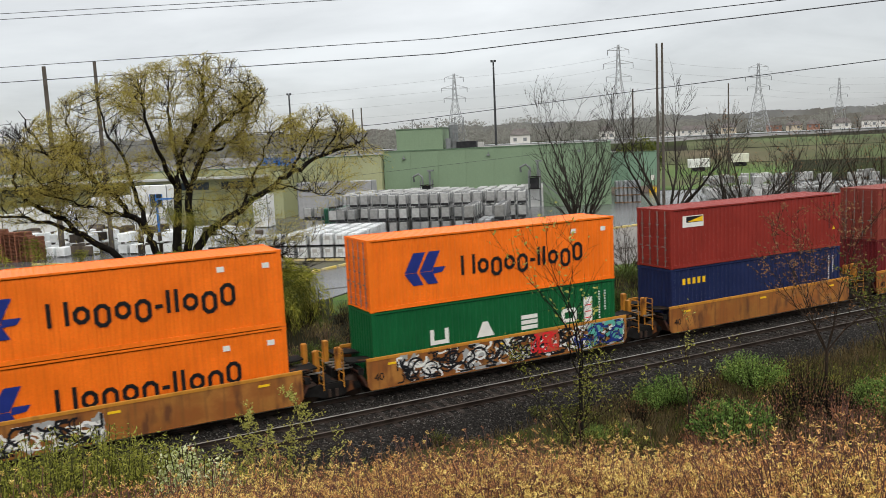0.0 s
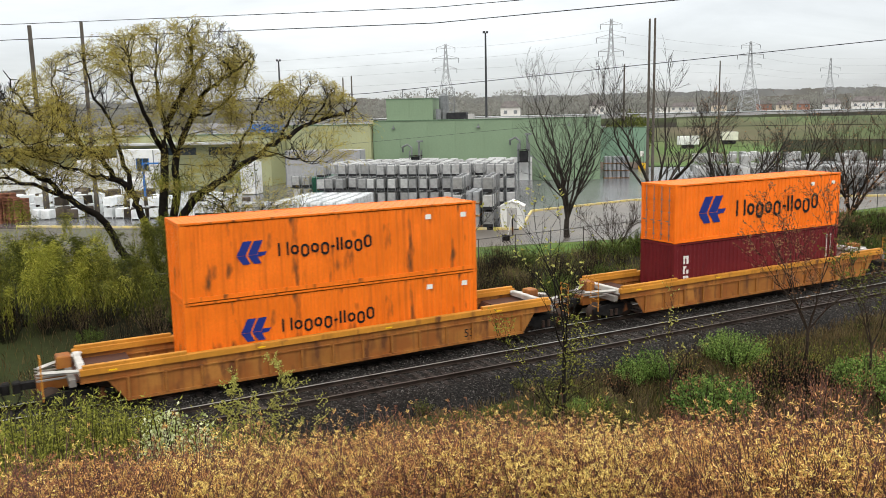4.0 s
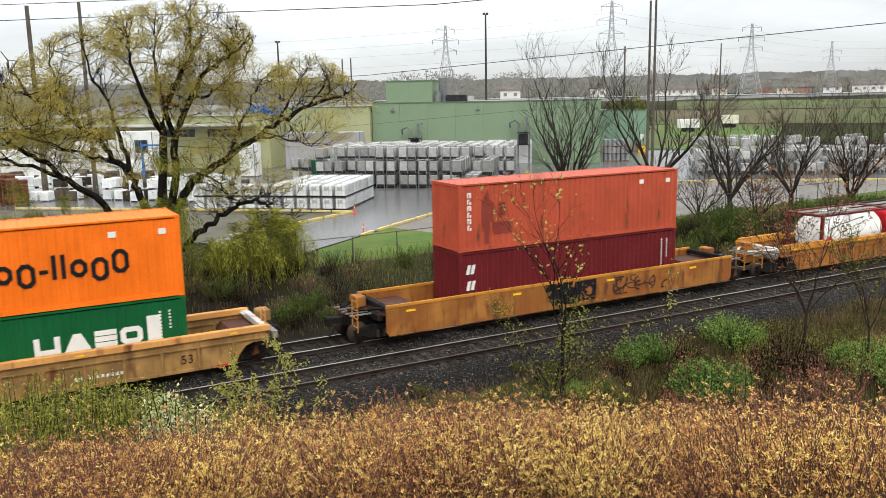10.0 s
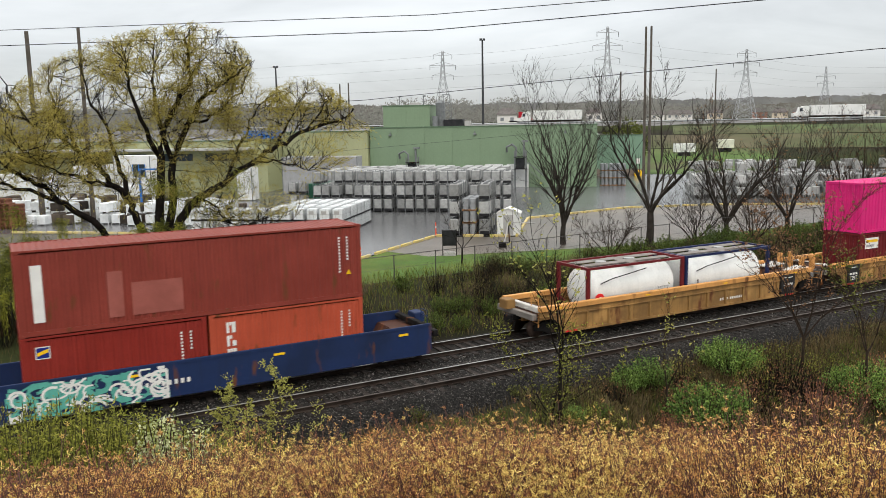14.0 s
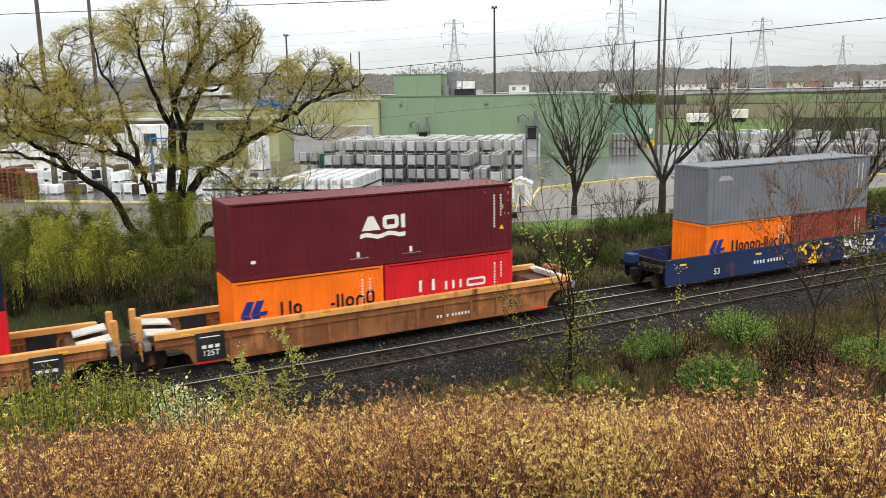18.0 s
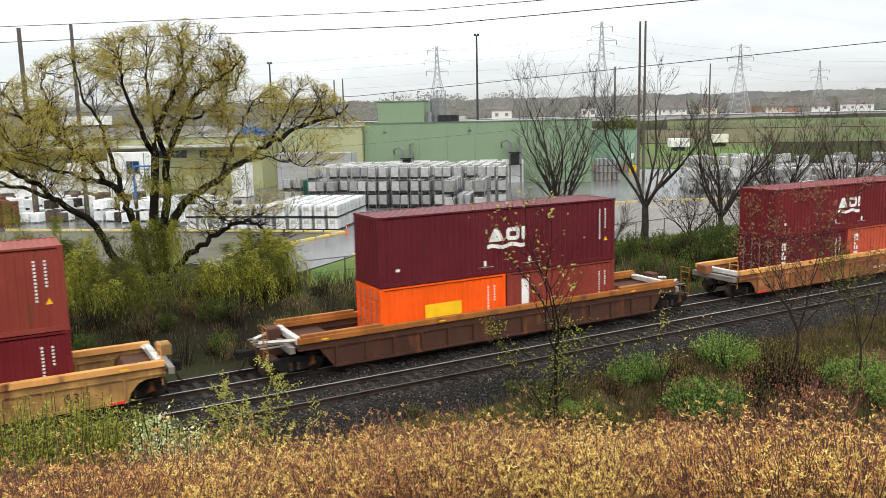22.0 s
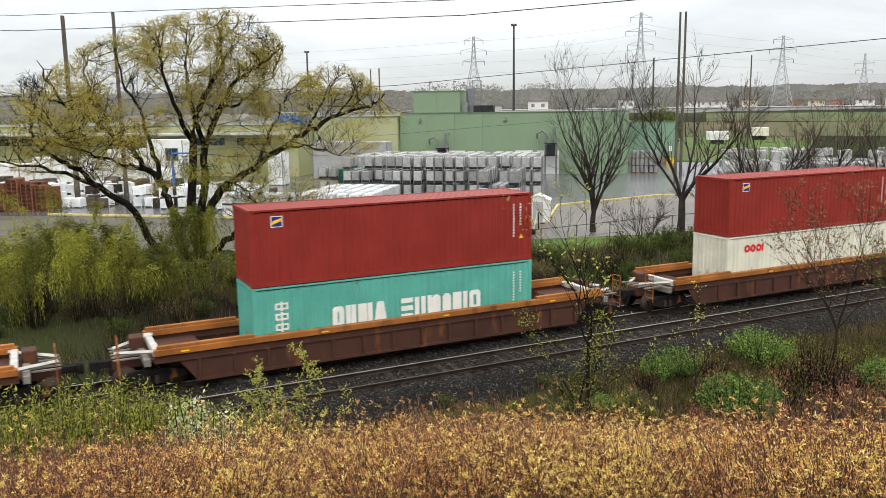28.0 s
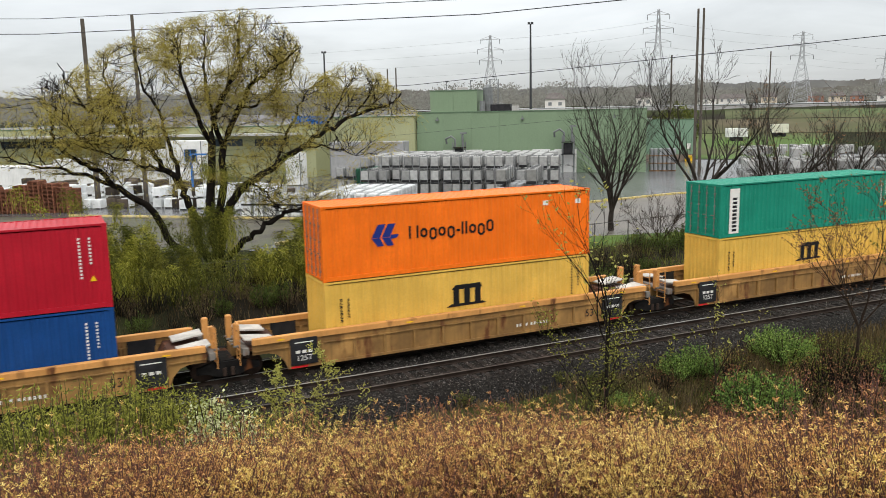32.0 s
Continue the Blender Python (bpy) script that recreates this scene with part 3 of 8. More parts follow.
def small_marks(t, length, h, color="letter_white", yellow=True):
    """Columns of small unreadable marks near the front end."""
    if "orange" in t["label"] and length > 7:
        for u, z in ((length - 0.75, h - 0.42), (length - 2.4, h - 0.4)):
            on_side(t, "data_mark", Geo().box(u, u + 0.26, -0.003, 0.003, z - 0.2, z), color, length)
        return
    g = Geo()
    for c, u in enumerate((length - 0.95, length - 0.62)):
        z = h - 0.45
        while z > h * (0.38 if c == 0 else 0.55):
            g.box(u, u + 0.07, -0.003, 0.003, z - 0.07, z)
            z -= 0.12
    on_side(t, "data_panel", g, color, length)
    if yellow:
        on_side(t, "warning_label", Geo().prism([(length - 0.66, h * 0.33), (length - 0.44, h * 0.33), (length - 0.55, h * 0.33 + 0.2)], -0.004, 0.003), "letter_yellow", length, "yellow warning label")


def vertical_word(t, length, u, v, size, n, color):
    """Letters one below another, as plain blocks."""
    g = Geo()
    for k in range(n):
        z = v - k * size * 1.25
        g.box(u, u + size * 0.25, -0.003, 0.003, z, z + size)
        g.box(u + size * 0.5, u + size * 0.85, -0.003, 0.003, z, z + size * (0.5 if k % 2 else 1.0))
        g.box(u + size * 0.28, u + size * 0.47, -0.003, 0.003, z + size * 0.7, z + size)
    on_side(t, "lettering", g, color, length)


def liner(t, length, h, big=True, gap=False):
    """Dark blue sign and a long black word."""
    if length > 7:
        if big:
            on_side(t, "emblem", arrow_mark(1.55, 0.87, 1.88, 1.33), "letter_blue", length, "dark blue emblem")
            shapes_row(t, "Hrqrq-llrqD", 4.10, 10.46, 1.06, 0.82, "letter_black", length)
        else:
            on_side(t, "emblem", arrow_mark(2.0, 1.2, 1.15, 0.86), "letter_blue", length, "dark blue emblem")
            shapes_row(t, "Hrqrq-llrqD", 3.54, 7.43, 1.40, 0.50, "letter_black", length)
    else:
        on_side(t, "emblem", arrow_mark(0.25, 0.95, 1.05, 0.86), "letter_blue", length, "dark blue emblem")
        if gap:
            shapes_row(t, "Hr", 1.75, 2.65, 1.10, 0.56, "letter_black", length)
            shapes_row(t, "-llrqD", 3.75, 5.70, 1.10, 0.56, "letter_black", length)
        else:
            shapes_row(t, "Hrqrq-llrqD", 1.75, 5.64, 1.08, 0.60, "letter_black", length)


def wide_four(t, length, doors):
    """Four wide-set white letters and an upright white panel with red lines, as plain shapes."""
    if length > 7:
        v, s, d = 1.22, 0.64, -0.32 if doors else 0.04
        for c, u in (("U", 2.48 + d), ("A", 4.68 + d), ("E", 6.92 + d), ("C", 9.05 + d)):
            shapes_row(t, c, u, u + 0.98, v, s, "letter_white", length, "", 0.27)
        on_side(t, "emblem_panel", plate(10.36 + d, 1.07, 0.46, 1.17), "letter_white", length, "white panel with red lines")
        for k in range(3):
            on_side(t, "emblem_line", Geo().box(10.42 + d, 10.76 + d, -0.008, -0.005, 1.27 + k * 0.29, 1.32 + k * 0.29), "letter_red", length)
        on_side(t, "small_marks", strokes("xxxxxxxx", 5.70 + d, 0.80, 0.2, 0.5, 0.25, 0.2), "letter_grey", length)
    else:
        shapes_row(t, "UAEC", 1.0, 4.58, 1.12, 0.60, "letter_white", length, "", 0.3)
        on_side(t, "emblem_panel", plate(4.68, 1.1, 0.46, 0.92), "letter_white", length, "white panel")


def decorate(t, mark, length, h):
    if mark in ("liner", "liner_small", "liner_gap"):
        liner(t, length, h, mark != "liner_small", mark == "liner_gap")
    elif mark == "wide":
        wide_four(t, length, any(c.name.startswith("door_leaf") for c in t.children))
    elif mark == "tex":          # white plate with a yellow wedge
        on_side(t, "emblem_plate", plate(0.75, h * 0.68, 1.35, 0.55), "letter_white", length, "white plate with yellow wedge")
        on_side(t, "emblem_field", Geo().box(0.98, 2.06, -0.007, -0.004, h * 0.68 + 0.22, h * 0.68 + 0.51), "letter_black", length)
        on_side(t, "emblem_wedge", Geo().prism([(1.05, h * 0.68 + 0.26), (2.06, h * 0.68 + 0.24), (2.06, h * 0.68 + 0.50)], -0.011, -0.007), "letter_yellow", length)
        on_side(t, "emblem_line", strokes("BBBB", 1.05, h * 0.68 + 0.05, 0.13, 1.5, 0.4, 0.3), "letter_grey", length)
    elif mark == "upright":
        vertical_word(t, length, 0.62, 1.86, 0.40, 3, "letter_white")
    elif mark == "upright6":
        vertical_word(t, length, 0.40, 2.30, 0.22, 6, "letter_white")
    elif mark == "seaco":
        on_side(t, "lettering", strokes("xxxxx", 0.7, h * 0.72, 0.42, 0.62, 0.28, 0.16), "letter_yellow", length)
    elif mark == "ue":
        g = Geo()
        for k in (0, 1):
            v = 1.95 - k * 0.70
            for a in (0.30, 0.52):
                g.prism([(a, v), (a + 0.16, v), (a + 0.26, v + 0.40), (a + 0.10, v + 0.40)], -0.003, 0.003)
        on_side(t, "lettering", g, "letter_white", length)
    elif mark == "stained":
        vertical_word(t, length, 0.40, 2.30, 0.22, 6, "letter_white")
        for g in (Geo().prism([(1.25, 0.3), (1.45, 0.28), (1.5, 1.3), (1.68, 1.1), (1.72, 2.0), (1.5, 2.2), (1.38, 2.62), (1.25, 2.3), (1.12, 2.1), (1.1, 1.2), (1.25, 1.0)], -0.003, 0.003),
                  Geo().box(1.93, 2.30, -0.003, 0.003, 1.45, 2.02), Geo().box(1.73, 2.62, -0.003, 0.003, 0.66, 1.18)):
            part("primer_patch", g, P["brown"], t, "darker primer patch", at=(-length / 2, FACE, 0))
    elif mark == "square_word":
        g = Geo()
        v, s = 1.05, 1.40
        on_side(t, "letter_shape", hoop(3.93, v, 1.32, s, 0.25), "letter_white", length)
        on_side(t, "letter_shape", g.box(5.43, 5.68, -0.003, 0.003, v, v + s).box(6.58, 6.83, -0.003, 0.003, v, v + s), "letter_white", length)
        on_side(t, "letter_shape", Geo().box(6.0, 6.26, -0.003, 0.003, v, v + s), "letter_white", length)
        shapes_row(t, "E", 6.92, 8.25, v, s, "letter_white", length, "", 0.19)
        on_side(t, "small_lettering", strokes("TTTTT TTTTTTT TTTTTTT", 3.93, 0.55, 0.2, 0.62, 0.3, 0.246), "letter_white", length)
    elif mark == "label":
        on_side(t, "notice", plate(0.48, 1.68, 1.2, 0.64), "letter_white", length, "white notice with coloured bands")
        on_side(t, "notice_band", Geo().box(0.56, 1.6, -0.008, -0.005, 2.05, 2.2), "letter_yellow", length)
        on_side(t, "notice_band", Geo().box(0.56, 1.3, -0.008, -0.005, 1.78, 1.92), "letter_grey", length)
    elif mark == "stripe":
        if length > 7:
            on_side(t, "white_stripe", plate(0.48, 0.46, 0.34, 1.92), "letter_white", length, "upright white name board")
            on_side(t, "faded_patch", Geo().box(2.8, 3.3, -0.003, 0.003, 0.35, 1.95).box(3.58, 5.3, -0.003, 0.003, 0.35, 1.5), "salmon_faded", length, "faded pale paint patch")
        else:
            on_side(t, "white_stripe", plate(0.76, 0.9, 0.38, 1.36), "letter_white", length, "upright white name board")
    elif mark == "wave":         # three white letters over a wave
        v = 1.44 if h > 2.7 else 1.24
        shapes_row(t, "ACl", 5.15, 7.12, v, 0.56, "letter_white", length, "", 0.30)
        g = Geo()
        for k in range(8):
            a, z0, z1 = 5.12 + k * 0.245, v - 0.30 + 0.06 * math.sin(k * 1.5), v - 0.30 + 0.06 * math.sin(k * 1.5 + 1.5)
            g.poly((a, -0.003, z0), (a + 0.245, -0.003, z1), (a + 0.245, -0.003, z1 + 0.17), (a, -0.003, z0 + 0.17))
        on_side(t, "emblem", g, "letter_white", length, "white wave emblem")
        for u in (4.95, 7.25):
            on_side(t, "data_mark", Geo().box(u, u + 0.12, -0.003, 0.003, 0.42, 0.64), "letter_white", length)
            on_side(t, "data_line", Geo().box(u - 0.3, u + 0.5, -0.003, 0.003, 0.36, 0.385), "letter_grey", length)
        on_side(t, "data_mark", Geo().box(0.75, 0.93, -0.003, 0.003, 0.62, 0.74), "letter_white", length)
    elif mark == "block3":
        shapes_row(t, "CAl", 0.60, 1.66, 1.64, 0.48, "letter_white", length, "", 0.28)
    elif mark == "block3r":
        shapes_row(t, "CAl", 0.76, 1.76, 1.65, 0.47, "letter_white", length, "", 0.28)
    elif mark == "serif":
        shapes_row(t, "H", 1.45, 2.3, 1.28, 0.48, "letter_white", length, "", 0.26)
        shapes_row(t, "lllC", 2.65, 4.76, 1.24, 0.36, "letter_white", length, "", 0.28)
    elif mark == "flash":
        on_side(t, "emblem", plate(0.82 if h > 2.7 else 0.42, 2.22 if h > 2.7 else 1.83, 0.45, 0.42), "letter_white", length, "small square emblem")
        a, z = (0.82, 2.22) if h > 2.7 else (0.42, 1.83)
        on_side(t, "emblem_field", Geo().box(a + 0.03, a + 0.42, -0.008, -0.005, z + 0.03, z + 0.39), "letter_blue", length)
        on_side(t, "emblem_stroke", Geo().prism([(a + 0.05, z + 0.1), (a + 0.40, z + 0.22), (a + 0.40, z + 0.34), (a + 0.05, z + 0.22)], -0.011, -0.008), "letter_yellow", length)
    elif mark == "rings":
        for k, u in enumerate((1.13, 1.52, 1.92)):
            on_side(t, "letter_shape", hoop(u, 2.05, 0.37, 0.38, 0.11, 0.3), "letter_red", length, "red lettering shape")
        on_side(t, "letter_shape", Geo().box(2.33, 2.44, -0.003, 0.003, 2.05, 2.43), "letter_red", length, "red lettering shape")
        if h < 2.7:
            on_side(t, "grey_patch", plate(8.5, 1.24, 1.2, 0.55), "letter_grey", length, "grey painted-over patch")
        elif "rust" in t["label"]:
            for a, b, z0, z1 in ((3.06, 4.2, 1.42, 1.72), (4.8, 7.8, 1.62, 1.98), (7.8, 9.6, 1.60, 2.25), (9.6, 11.9, 1.55, 1.85), (0.9, 2.9, 1.22, 1.4), (4.8, 8.2, 0.68, 0.86)):
                on_side(t, "rust_smear", Geo().box(a, b, -0.002, 0.003, z0, z1), "rust_smear", length, "rust-brown rubbed smear")
            on_side(t, "rust_smear", Geo().box(0.2, 0.75, -0.002, 0.003, 2.35, 2.6), "red_brown", length, "rusted corner")
    elif mark == "two_words":
        shapes_row(t, "CHlHA", 3.05, 5.40, 1.02, 0.84, "letter_white", length, "", 0.24)
        shapes_row(t, "EHlDDlHC", 5.95, 9.68, 1.02, 0.84, "letter_white", length, "", 0.24)
        for k in range(3):
            z = 2.0 - k * 0.40
            on_side(t, "letter_shape", hoop(0.84, z, 0.5, 0.26, 0.07).box(1.05, 1.13, -0.003, 0.003, z - 0.05, z + 0.31), "letter_white", length)
    elif mark == "m":
        g = Geo()
        for a in (5.48, 5.98, 6.48):
            g.box(a, a + 0.26, -0.003, 0.003, 1.42, 2.02)
        for a in (5.40, 5.99):
            g.prism([(a, 2.02), (a + 0.84, 2.02), (a + 0.74, 2.22), (a + 0.18, 2.20)], -0.005, 0.003)
        g.prism([(5.14, 1.30), (7.02, 1.33), (6.85, 1.42), (5.4, 1.42)], -0.003, 0.003)
        on_side(t, "emblem", g, "letter_black", length, "black emblem")
        vertical_word(t, length, 0.62, 2.1, 0.11, 7, "letter_black")
        vertical_word(t, length, 0.92, 2.1, 0.09, 7, "letter_black")
    elif mark == "board":
        on_side(t, "name_board", plate(0.58, 0.18, 0.62, 2.17), "letter_white", length, "upright white name board")
        g = Geo()
        for k in range(9):
            g.box(0.76, 1.04, -0.008, -0.005, 0.28 + k * 0.19, 0.28 + k * 0.19 + 0.12)
        on_side(t, "board_marks", g, "letter_black", length)
    elif mark == "red_plate":
        on_side(t, "emblem", plate(0.71, 2.26, 0.42, 0.36), "letter_red", length, "small red and white sign")
        on_side(t, "emblem_line", Geo().box(0.73, 1.11, -0.008, -0.005, 2.38, 2.5), "letter_white", length)
        on_side(t, "label", plate(9.3, 0.5, 0.3, 0.22), "letter_grey", length)
        on_side(t, "label", plate(10.6, h * 0.78, 0.5, 0.14), "letter_white", length)
    elif mark == "patch":
        on_side(t, "paint_patch", plate(2.05, 1.0, 1.75, 0.70), "letter_yellow", length, "yellow painted-over patch")
    elif mark == "silver":
        g = Geo().prism([(0.62, 2.16), (1.68, 2.16), (1.45, 2.40), (0.85, 2.40)], -0.003, 0.003)
        on_side(t, "emblem", g, "letter_grey", length, "pale emblem")
    small_marks(t, length, h, "letter_black" if "cream" in t["label"] or "yellow" in t["label"] else "letter_white")


def tank_container(shell, frame_color, mark, label):
    """A twenty-foot tank in its frame: a round shell with dished ends, walkway on top, corner posts, rails and braces."""
    t = thing("tank_container", label, "tank container", group="containers on the train")
    L, h, r = L20, STD, 1.13
    fm, sm = P[frame_color], P[shell]
    g = Geo()
    prof = [(-2.78, 0.0), (-2.76, 0.45), (-2.68, 0.8), (-2.5, 1.02), (-2.3, r), (-1.2, r), (0, r), (1.2, r), (2.3, r), (2.5, 1.02), (2.68, 0.8), (2.76, 0.45), (2.78, 0.0)]
    n = 28
    for x, q in prof:
        for j in range(n):
            w = 2 * math.pi * j / n
            g.v.append((x, q * math.cos(w), h / 2 + 0.04 + q * math.sin(w)))
    for k in range(len(prof) - 1):
        for j in range(n):
            g.f.append((k * n + j, k * n + (j + 1) % n, (k + 1) * n + (j + 1) % n, (k + 1) * n + j))
    part("tank_shell", g, sm, t, smooth=True)
    post = shared(("tank_post", frame_color), lambda: Geo().bevel_box(-0.09, 0.09, -0.085, 0.085, 0, h, 0.02), fm)
    for sx in (-1, 1):
        for sy in (-1, 1):
            part("corner_post", post, None, t, at=(sx * (L / 2 - 0.09), sy * (CW / 2 - 0.086), 0))
    rail = shared(("tank_rail", frame_color), lambda: Geo().box(-L / 2 + 0.19, L / 2 - 0.19, -0.05, 0.05, 0, 0.11), fm)
    for sy in (-1, 1):
        for z in (0.02, h - 0.115):
            part("side_rail", rail, None, t, at=(0, sy * (CW / 2 - 0.055), z))
    bar = shared(("tank_endbar", frame_color), lambda: Geo().box(-0.07, 0.07, -CW / 2 + 0.18, CW / 2 - 0.18, 0, 0.13), fm)
    for sx in (-1, 1):
        for z in (0.0, h - 0.135):
            part("end_rail", bar, None, t, at=(sx * (L / 2 - 0.09), 0, z))
    brace = shared(("tank_brace", frame_color), lambda: Geo().tube([(-0.0, -1.05, 0.12), (0, 1.05, 0.9)], 0.04, 5).tube([(-0.0, 1.05, 0.12), (0, -1.05, 0.9)], 0.04, 5), fm)
    for sx in (-1, 1):
        part("end_brace", brace, None, t, at=(sx * (L / 2 - 0.09), 0, 0))
    part("saddle", Geo().box(-2.2, -1.9, -1.0, 1.0, 0.02, 0.45).box(1.9, 2.2, -1.0, 1.0, 0.02, 0.45), fm, t)
    part("walkway", Geo().box(-2.6, 2.6, -0.62, -0.12, h - 0.06, h - 0.03).box(-2.6, 2.6, 0.3, 0.8, h - 0.06, h - 0.03).box(-0.25, 0.25, -0.9, 0.9, h - 0.065, h - 0.035), P["deck_grey"], t, "aluminium walkway grating")
    hatch = Geo()
    for x in (-1.2, 0.6):
        hatch.tube([(x, 0.1, h - 0.1), (x, 0.1, h - 0.01)], 0.26, 12)
    part("manlid", hatch, P["letter_grey"], t)
    hose = Geo().tube([(-2.2, -1.13, 1.75), (-1.5, -1.16, 1.95), (-0.4, -1.15, 2.1), (0.6, -1.13, 2.25)], 0.025, 5)
    part("hose", hose, P["steel_dark"], t)
    v = h / 2 + 0.04
    if mark == "red":
        g = strokes("KxTxx KxTlx", -1.1, v - 0.35, 0.36, 0.66, 0.3, 0.14)
        for p in range(len(g.v)):
            x, y, z = g.v[p]
            g.v[p] = (x, y - math.sqrt(max(0.0, (r + 0.006) ** 2 - (z - v) ** 2)), z)
        part("lettering", g, P["letter_white"], t)
        bands = Geo()
        for x in (-1.7, -0.5, 0.7):
            bands.tube([(x, -(r + 0.01) * math.cos(a), v + (r + 0.01) * math.sin(a)) for a in (0.35, 0.6, 0.85)], 0.035, 4)
        part("strap", bands, P["letter_white"], t, "white strap")
        part("hazard_label", Geo().prism([(2.1, v + 0.3), (2.32, v + 0.52), (2.1, v + 0.74), (1.88, v + 0.52)], -1.08, -1.06), P["letter_yellow"], t)
    elif mark == "board":
        part("name_board", Geo().box(-2.62, -2.2, -1.2, -1.19, v - 0.75, v + 0.35), P["letter_blue"], t, "dark blue upright board")
        g = Geo()
        for k in range(3):
            z = v - 0.6 + k * 0.33
            g.box(-2.52, -2.3, -1.206, -1.2, z, z + 0.06).box(-2.52, -2.3, -1.206, -1.2, z + 0.13, z + 0.19)
        part("board_marks", g, P["letter_white"], t)
        part("emblem", Geo().tube([(-1.5, -1.15, v + 0.1), (-1.5, -1.14, v + 0.1)], 0.16, 12), P["letter_red"], t)
    elif mark == "disc":
        part("emblem", Geo().tube([(-2.25, -1.17, v - 0.3), (-2.25, -1.12, v - 0.3)], 0.27, 16), P["letter_red"], t, "round red emblem")
        part("emblem_ring", Geo().tube([(-2.22, -1.18, v - 0.3), (-2.22, -1.17, v - 0.3)], 0.12, 12), P["letter_white"], t)
        part("data_plate", strokes("xxxxxx", 1.4, v - 0.15, 0.1, 0.9, 0.4, 0.3), P["letter_grey"], t, at=(0, -1.13, 0))
    elif mark == "cross":
        part("emblem", Geo().box(-2.15, -2.09, -1.17, -1.15, v - 0.5, v - 0.02).box(-2.4, -1.84, -1.171, -1.15, v - 0.29, v - 0.24), P["letter_black"], t)
        part("data_plate", strokes("xxxxxx", 1.5, v + 0.15, 0.1, 0.9, 0.4, 0.3), P["letter_grey"], t, at=(0, -1.12, 0))
    part("data_plate", Geo().box(1.5, 2.0, -1.175, -1.165, v - 0.62, v - 0.2), P["letter_grey"], t)
    return t


# ---- well cars ----


def wheel_geo():
    return Geo().tube([(0, -0.07, 0), (0, 0.07, 0)], 0.42, 20).tube([(0, 0.07, 0), (0, 0.10, 0)], 0.45, 20)


WHEELS = []


def bogie(parent, x):
    """A two-axle truck under the car's end: bolster, two side frames with springs, four wheels."""
    dark = P["steel_dark"]
    b = part("truck", shared(("truck", 1), lambda: Geo().box(-0.25, 0.25, -1.0, 1.0, 0.48, 0.75), dark), None, parent, at=(x, 0, 0))
    frame_ = shared(("side_frame", 1), lambda: Geo().prism([(-1.15, 0.35), (-0.75, 0.32), (-0.4, 0.18), (0.4, 0.18), (0.75, 0.32), (1.15, 0.35), (1.15, 0.58), (0.6, 0.72), (-0.6, 0.72), (-1.15, 0.58)], -0.08, 0.08), dark)
    spring = shared(("spring", 1), lambda: Geo().tube([(0, 0, 0.2), (0, 0, 0.5)], 0.07, 8), P["steel_rust"])
    for sy in (-1, 1):
        part("side_frame", frame_, None, b, at=(0, sy * 1.0, 0))
        for x in (-0.15, 0.15):
            part("spring", spring, None, b, at=(x, sy * 1.1, 0))
    wheel = shared(("wheel", 1), wheel_geo, P["steel_rust"], True)
    for sx in (-1, 1):
        for sy in (-1, 1):
            w = part("wheel", wheel, None, b, at=pose(sx * 0.89, sy * 0.78, 0.42, 0, 0, 0 if sy < 0 else 180))
            WHEELS.append((w, parent, (sx * 0.89, sy * 0.78, 0.42), 0 if sy < 0 else 180))
    return b


def scribble(t, seed, x0, x1, z0, z1, y, colors, n=26):
    """Sprayed graffiti: fat curved strokes inside an outline, in a few colours."""
    rnd = random.Random(seed)
    for k, c in enumerate(colors):
        g = Geo()
        m = n if k else n // 2
        for _ in range(m):
            a = rnd.uniform(x0, x1)
            z = rnd.uniform(z0 + 0.1, z1 - 0.1)
            ang, turn = rnd.uniform(0, 6.28), rnd.choice((-1, 1)) * rnd.uniform(0.25, 0.6)
            th = rnd.uniform(0.05, 0.10) if k else rnd.uniform(0.12, 0.2)
            pts = []
            for _ in range(7):
                pts.append((min(x1, max(x0, a)), min(z1 - 0.05, max(z0 + 0.05, z))))
                a += math.cos(ang) * 0.14
                z += math.sin(ang) * 0.12
                ang += turn
            yy = y - 0.002 - 0.0012 * k
            for (xa, za), (xb, zb) in zip(pts, pts[1:]):
                d = Vector((xb - xa, zb - za))
                if d.length < 1e-4:
                    continue
                nrm = Vector((-d.y, d.x)).normalized() * th / 2
                e = d.normalized() * th * 0.3
                g.poly((xa - nrm.x - e.x, yy, za - nrm.y - e.y), (xb - nrm.x + e.x, yy, zb - nrm.y + e.y), (xb + nrm.x + e.x, yy, zb + nrm.y + e.y), (xa + nrm.x - e.x, yy, za + nrm.y - e.y))
        part("graffiti", g, P[c], t, "sprayed graffiti strokes")


def font_mark(t, text, x, z, y, size, mat):
    cu = bpy.data.curves.new("mark", "FONT")
    cu.body, cu.size, cu.extrude, cu.align_x = text, size, 0.004, "CENTER"
    ob = bpy.data.objects.new("mark", cu)
    scene.collection.objects.link(ob)
    me = bpy.data.meshes.new_from_object(ob.evaluated_get(bpy.context.evaluated_depsgraph_get()))
    bpy.data.objects.remove(ob)
    me.materials.clear()
    me.materials.append(mat)
    part("number_mark", me, None, t, at=pose(x, y, z, 90, 0, 0))


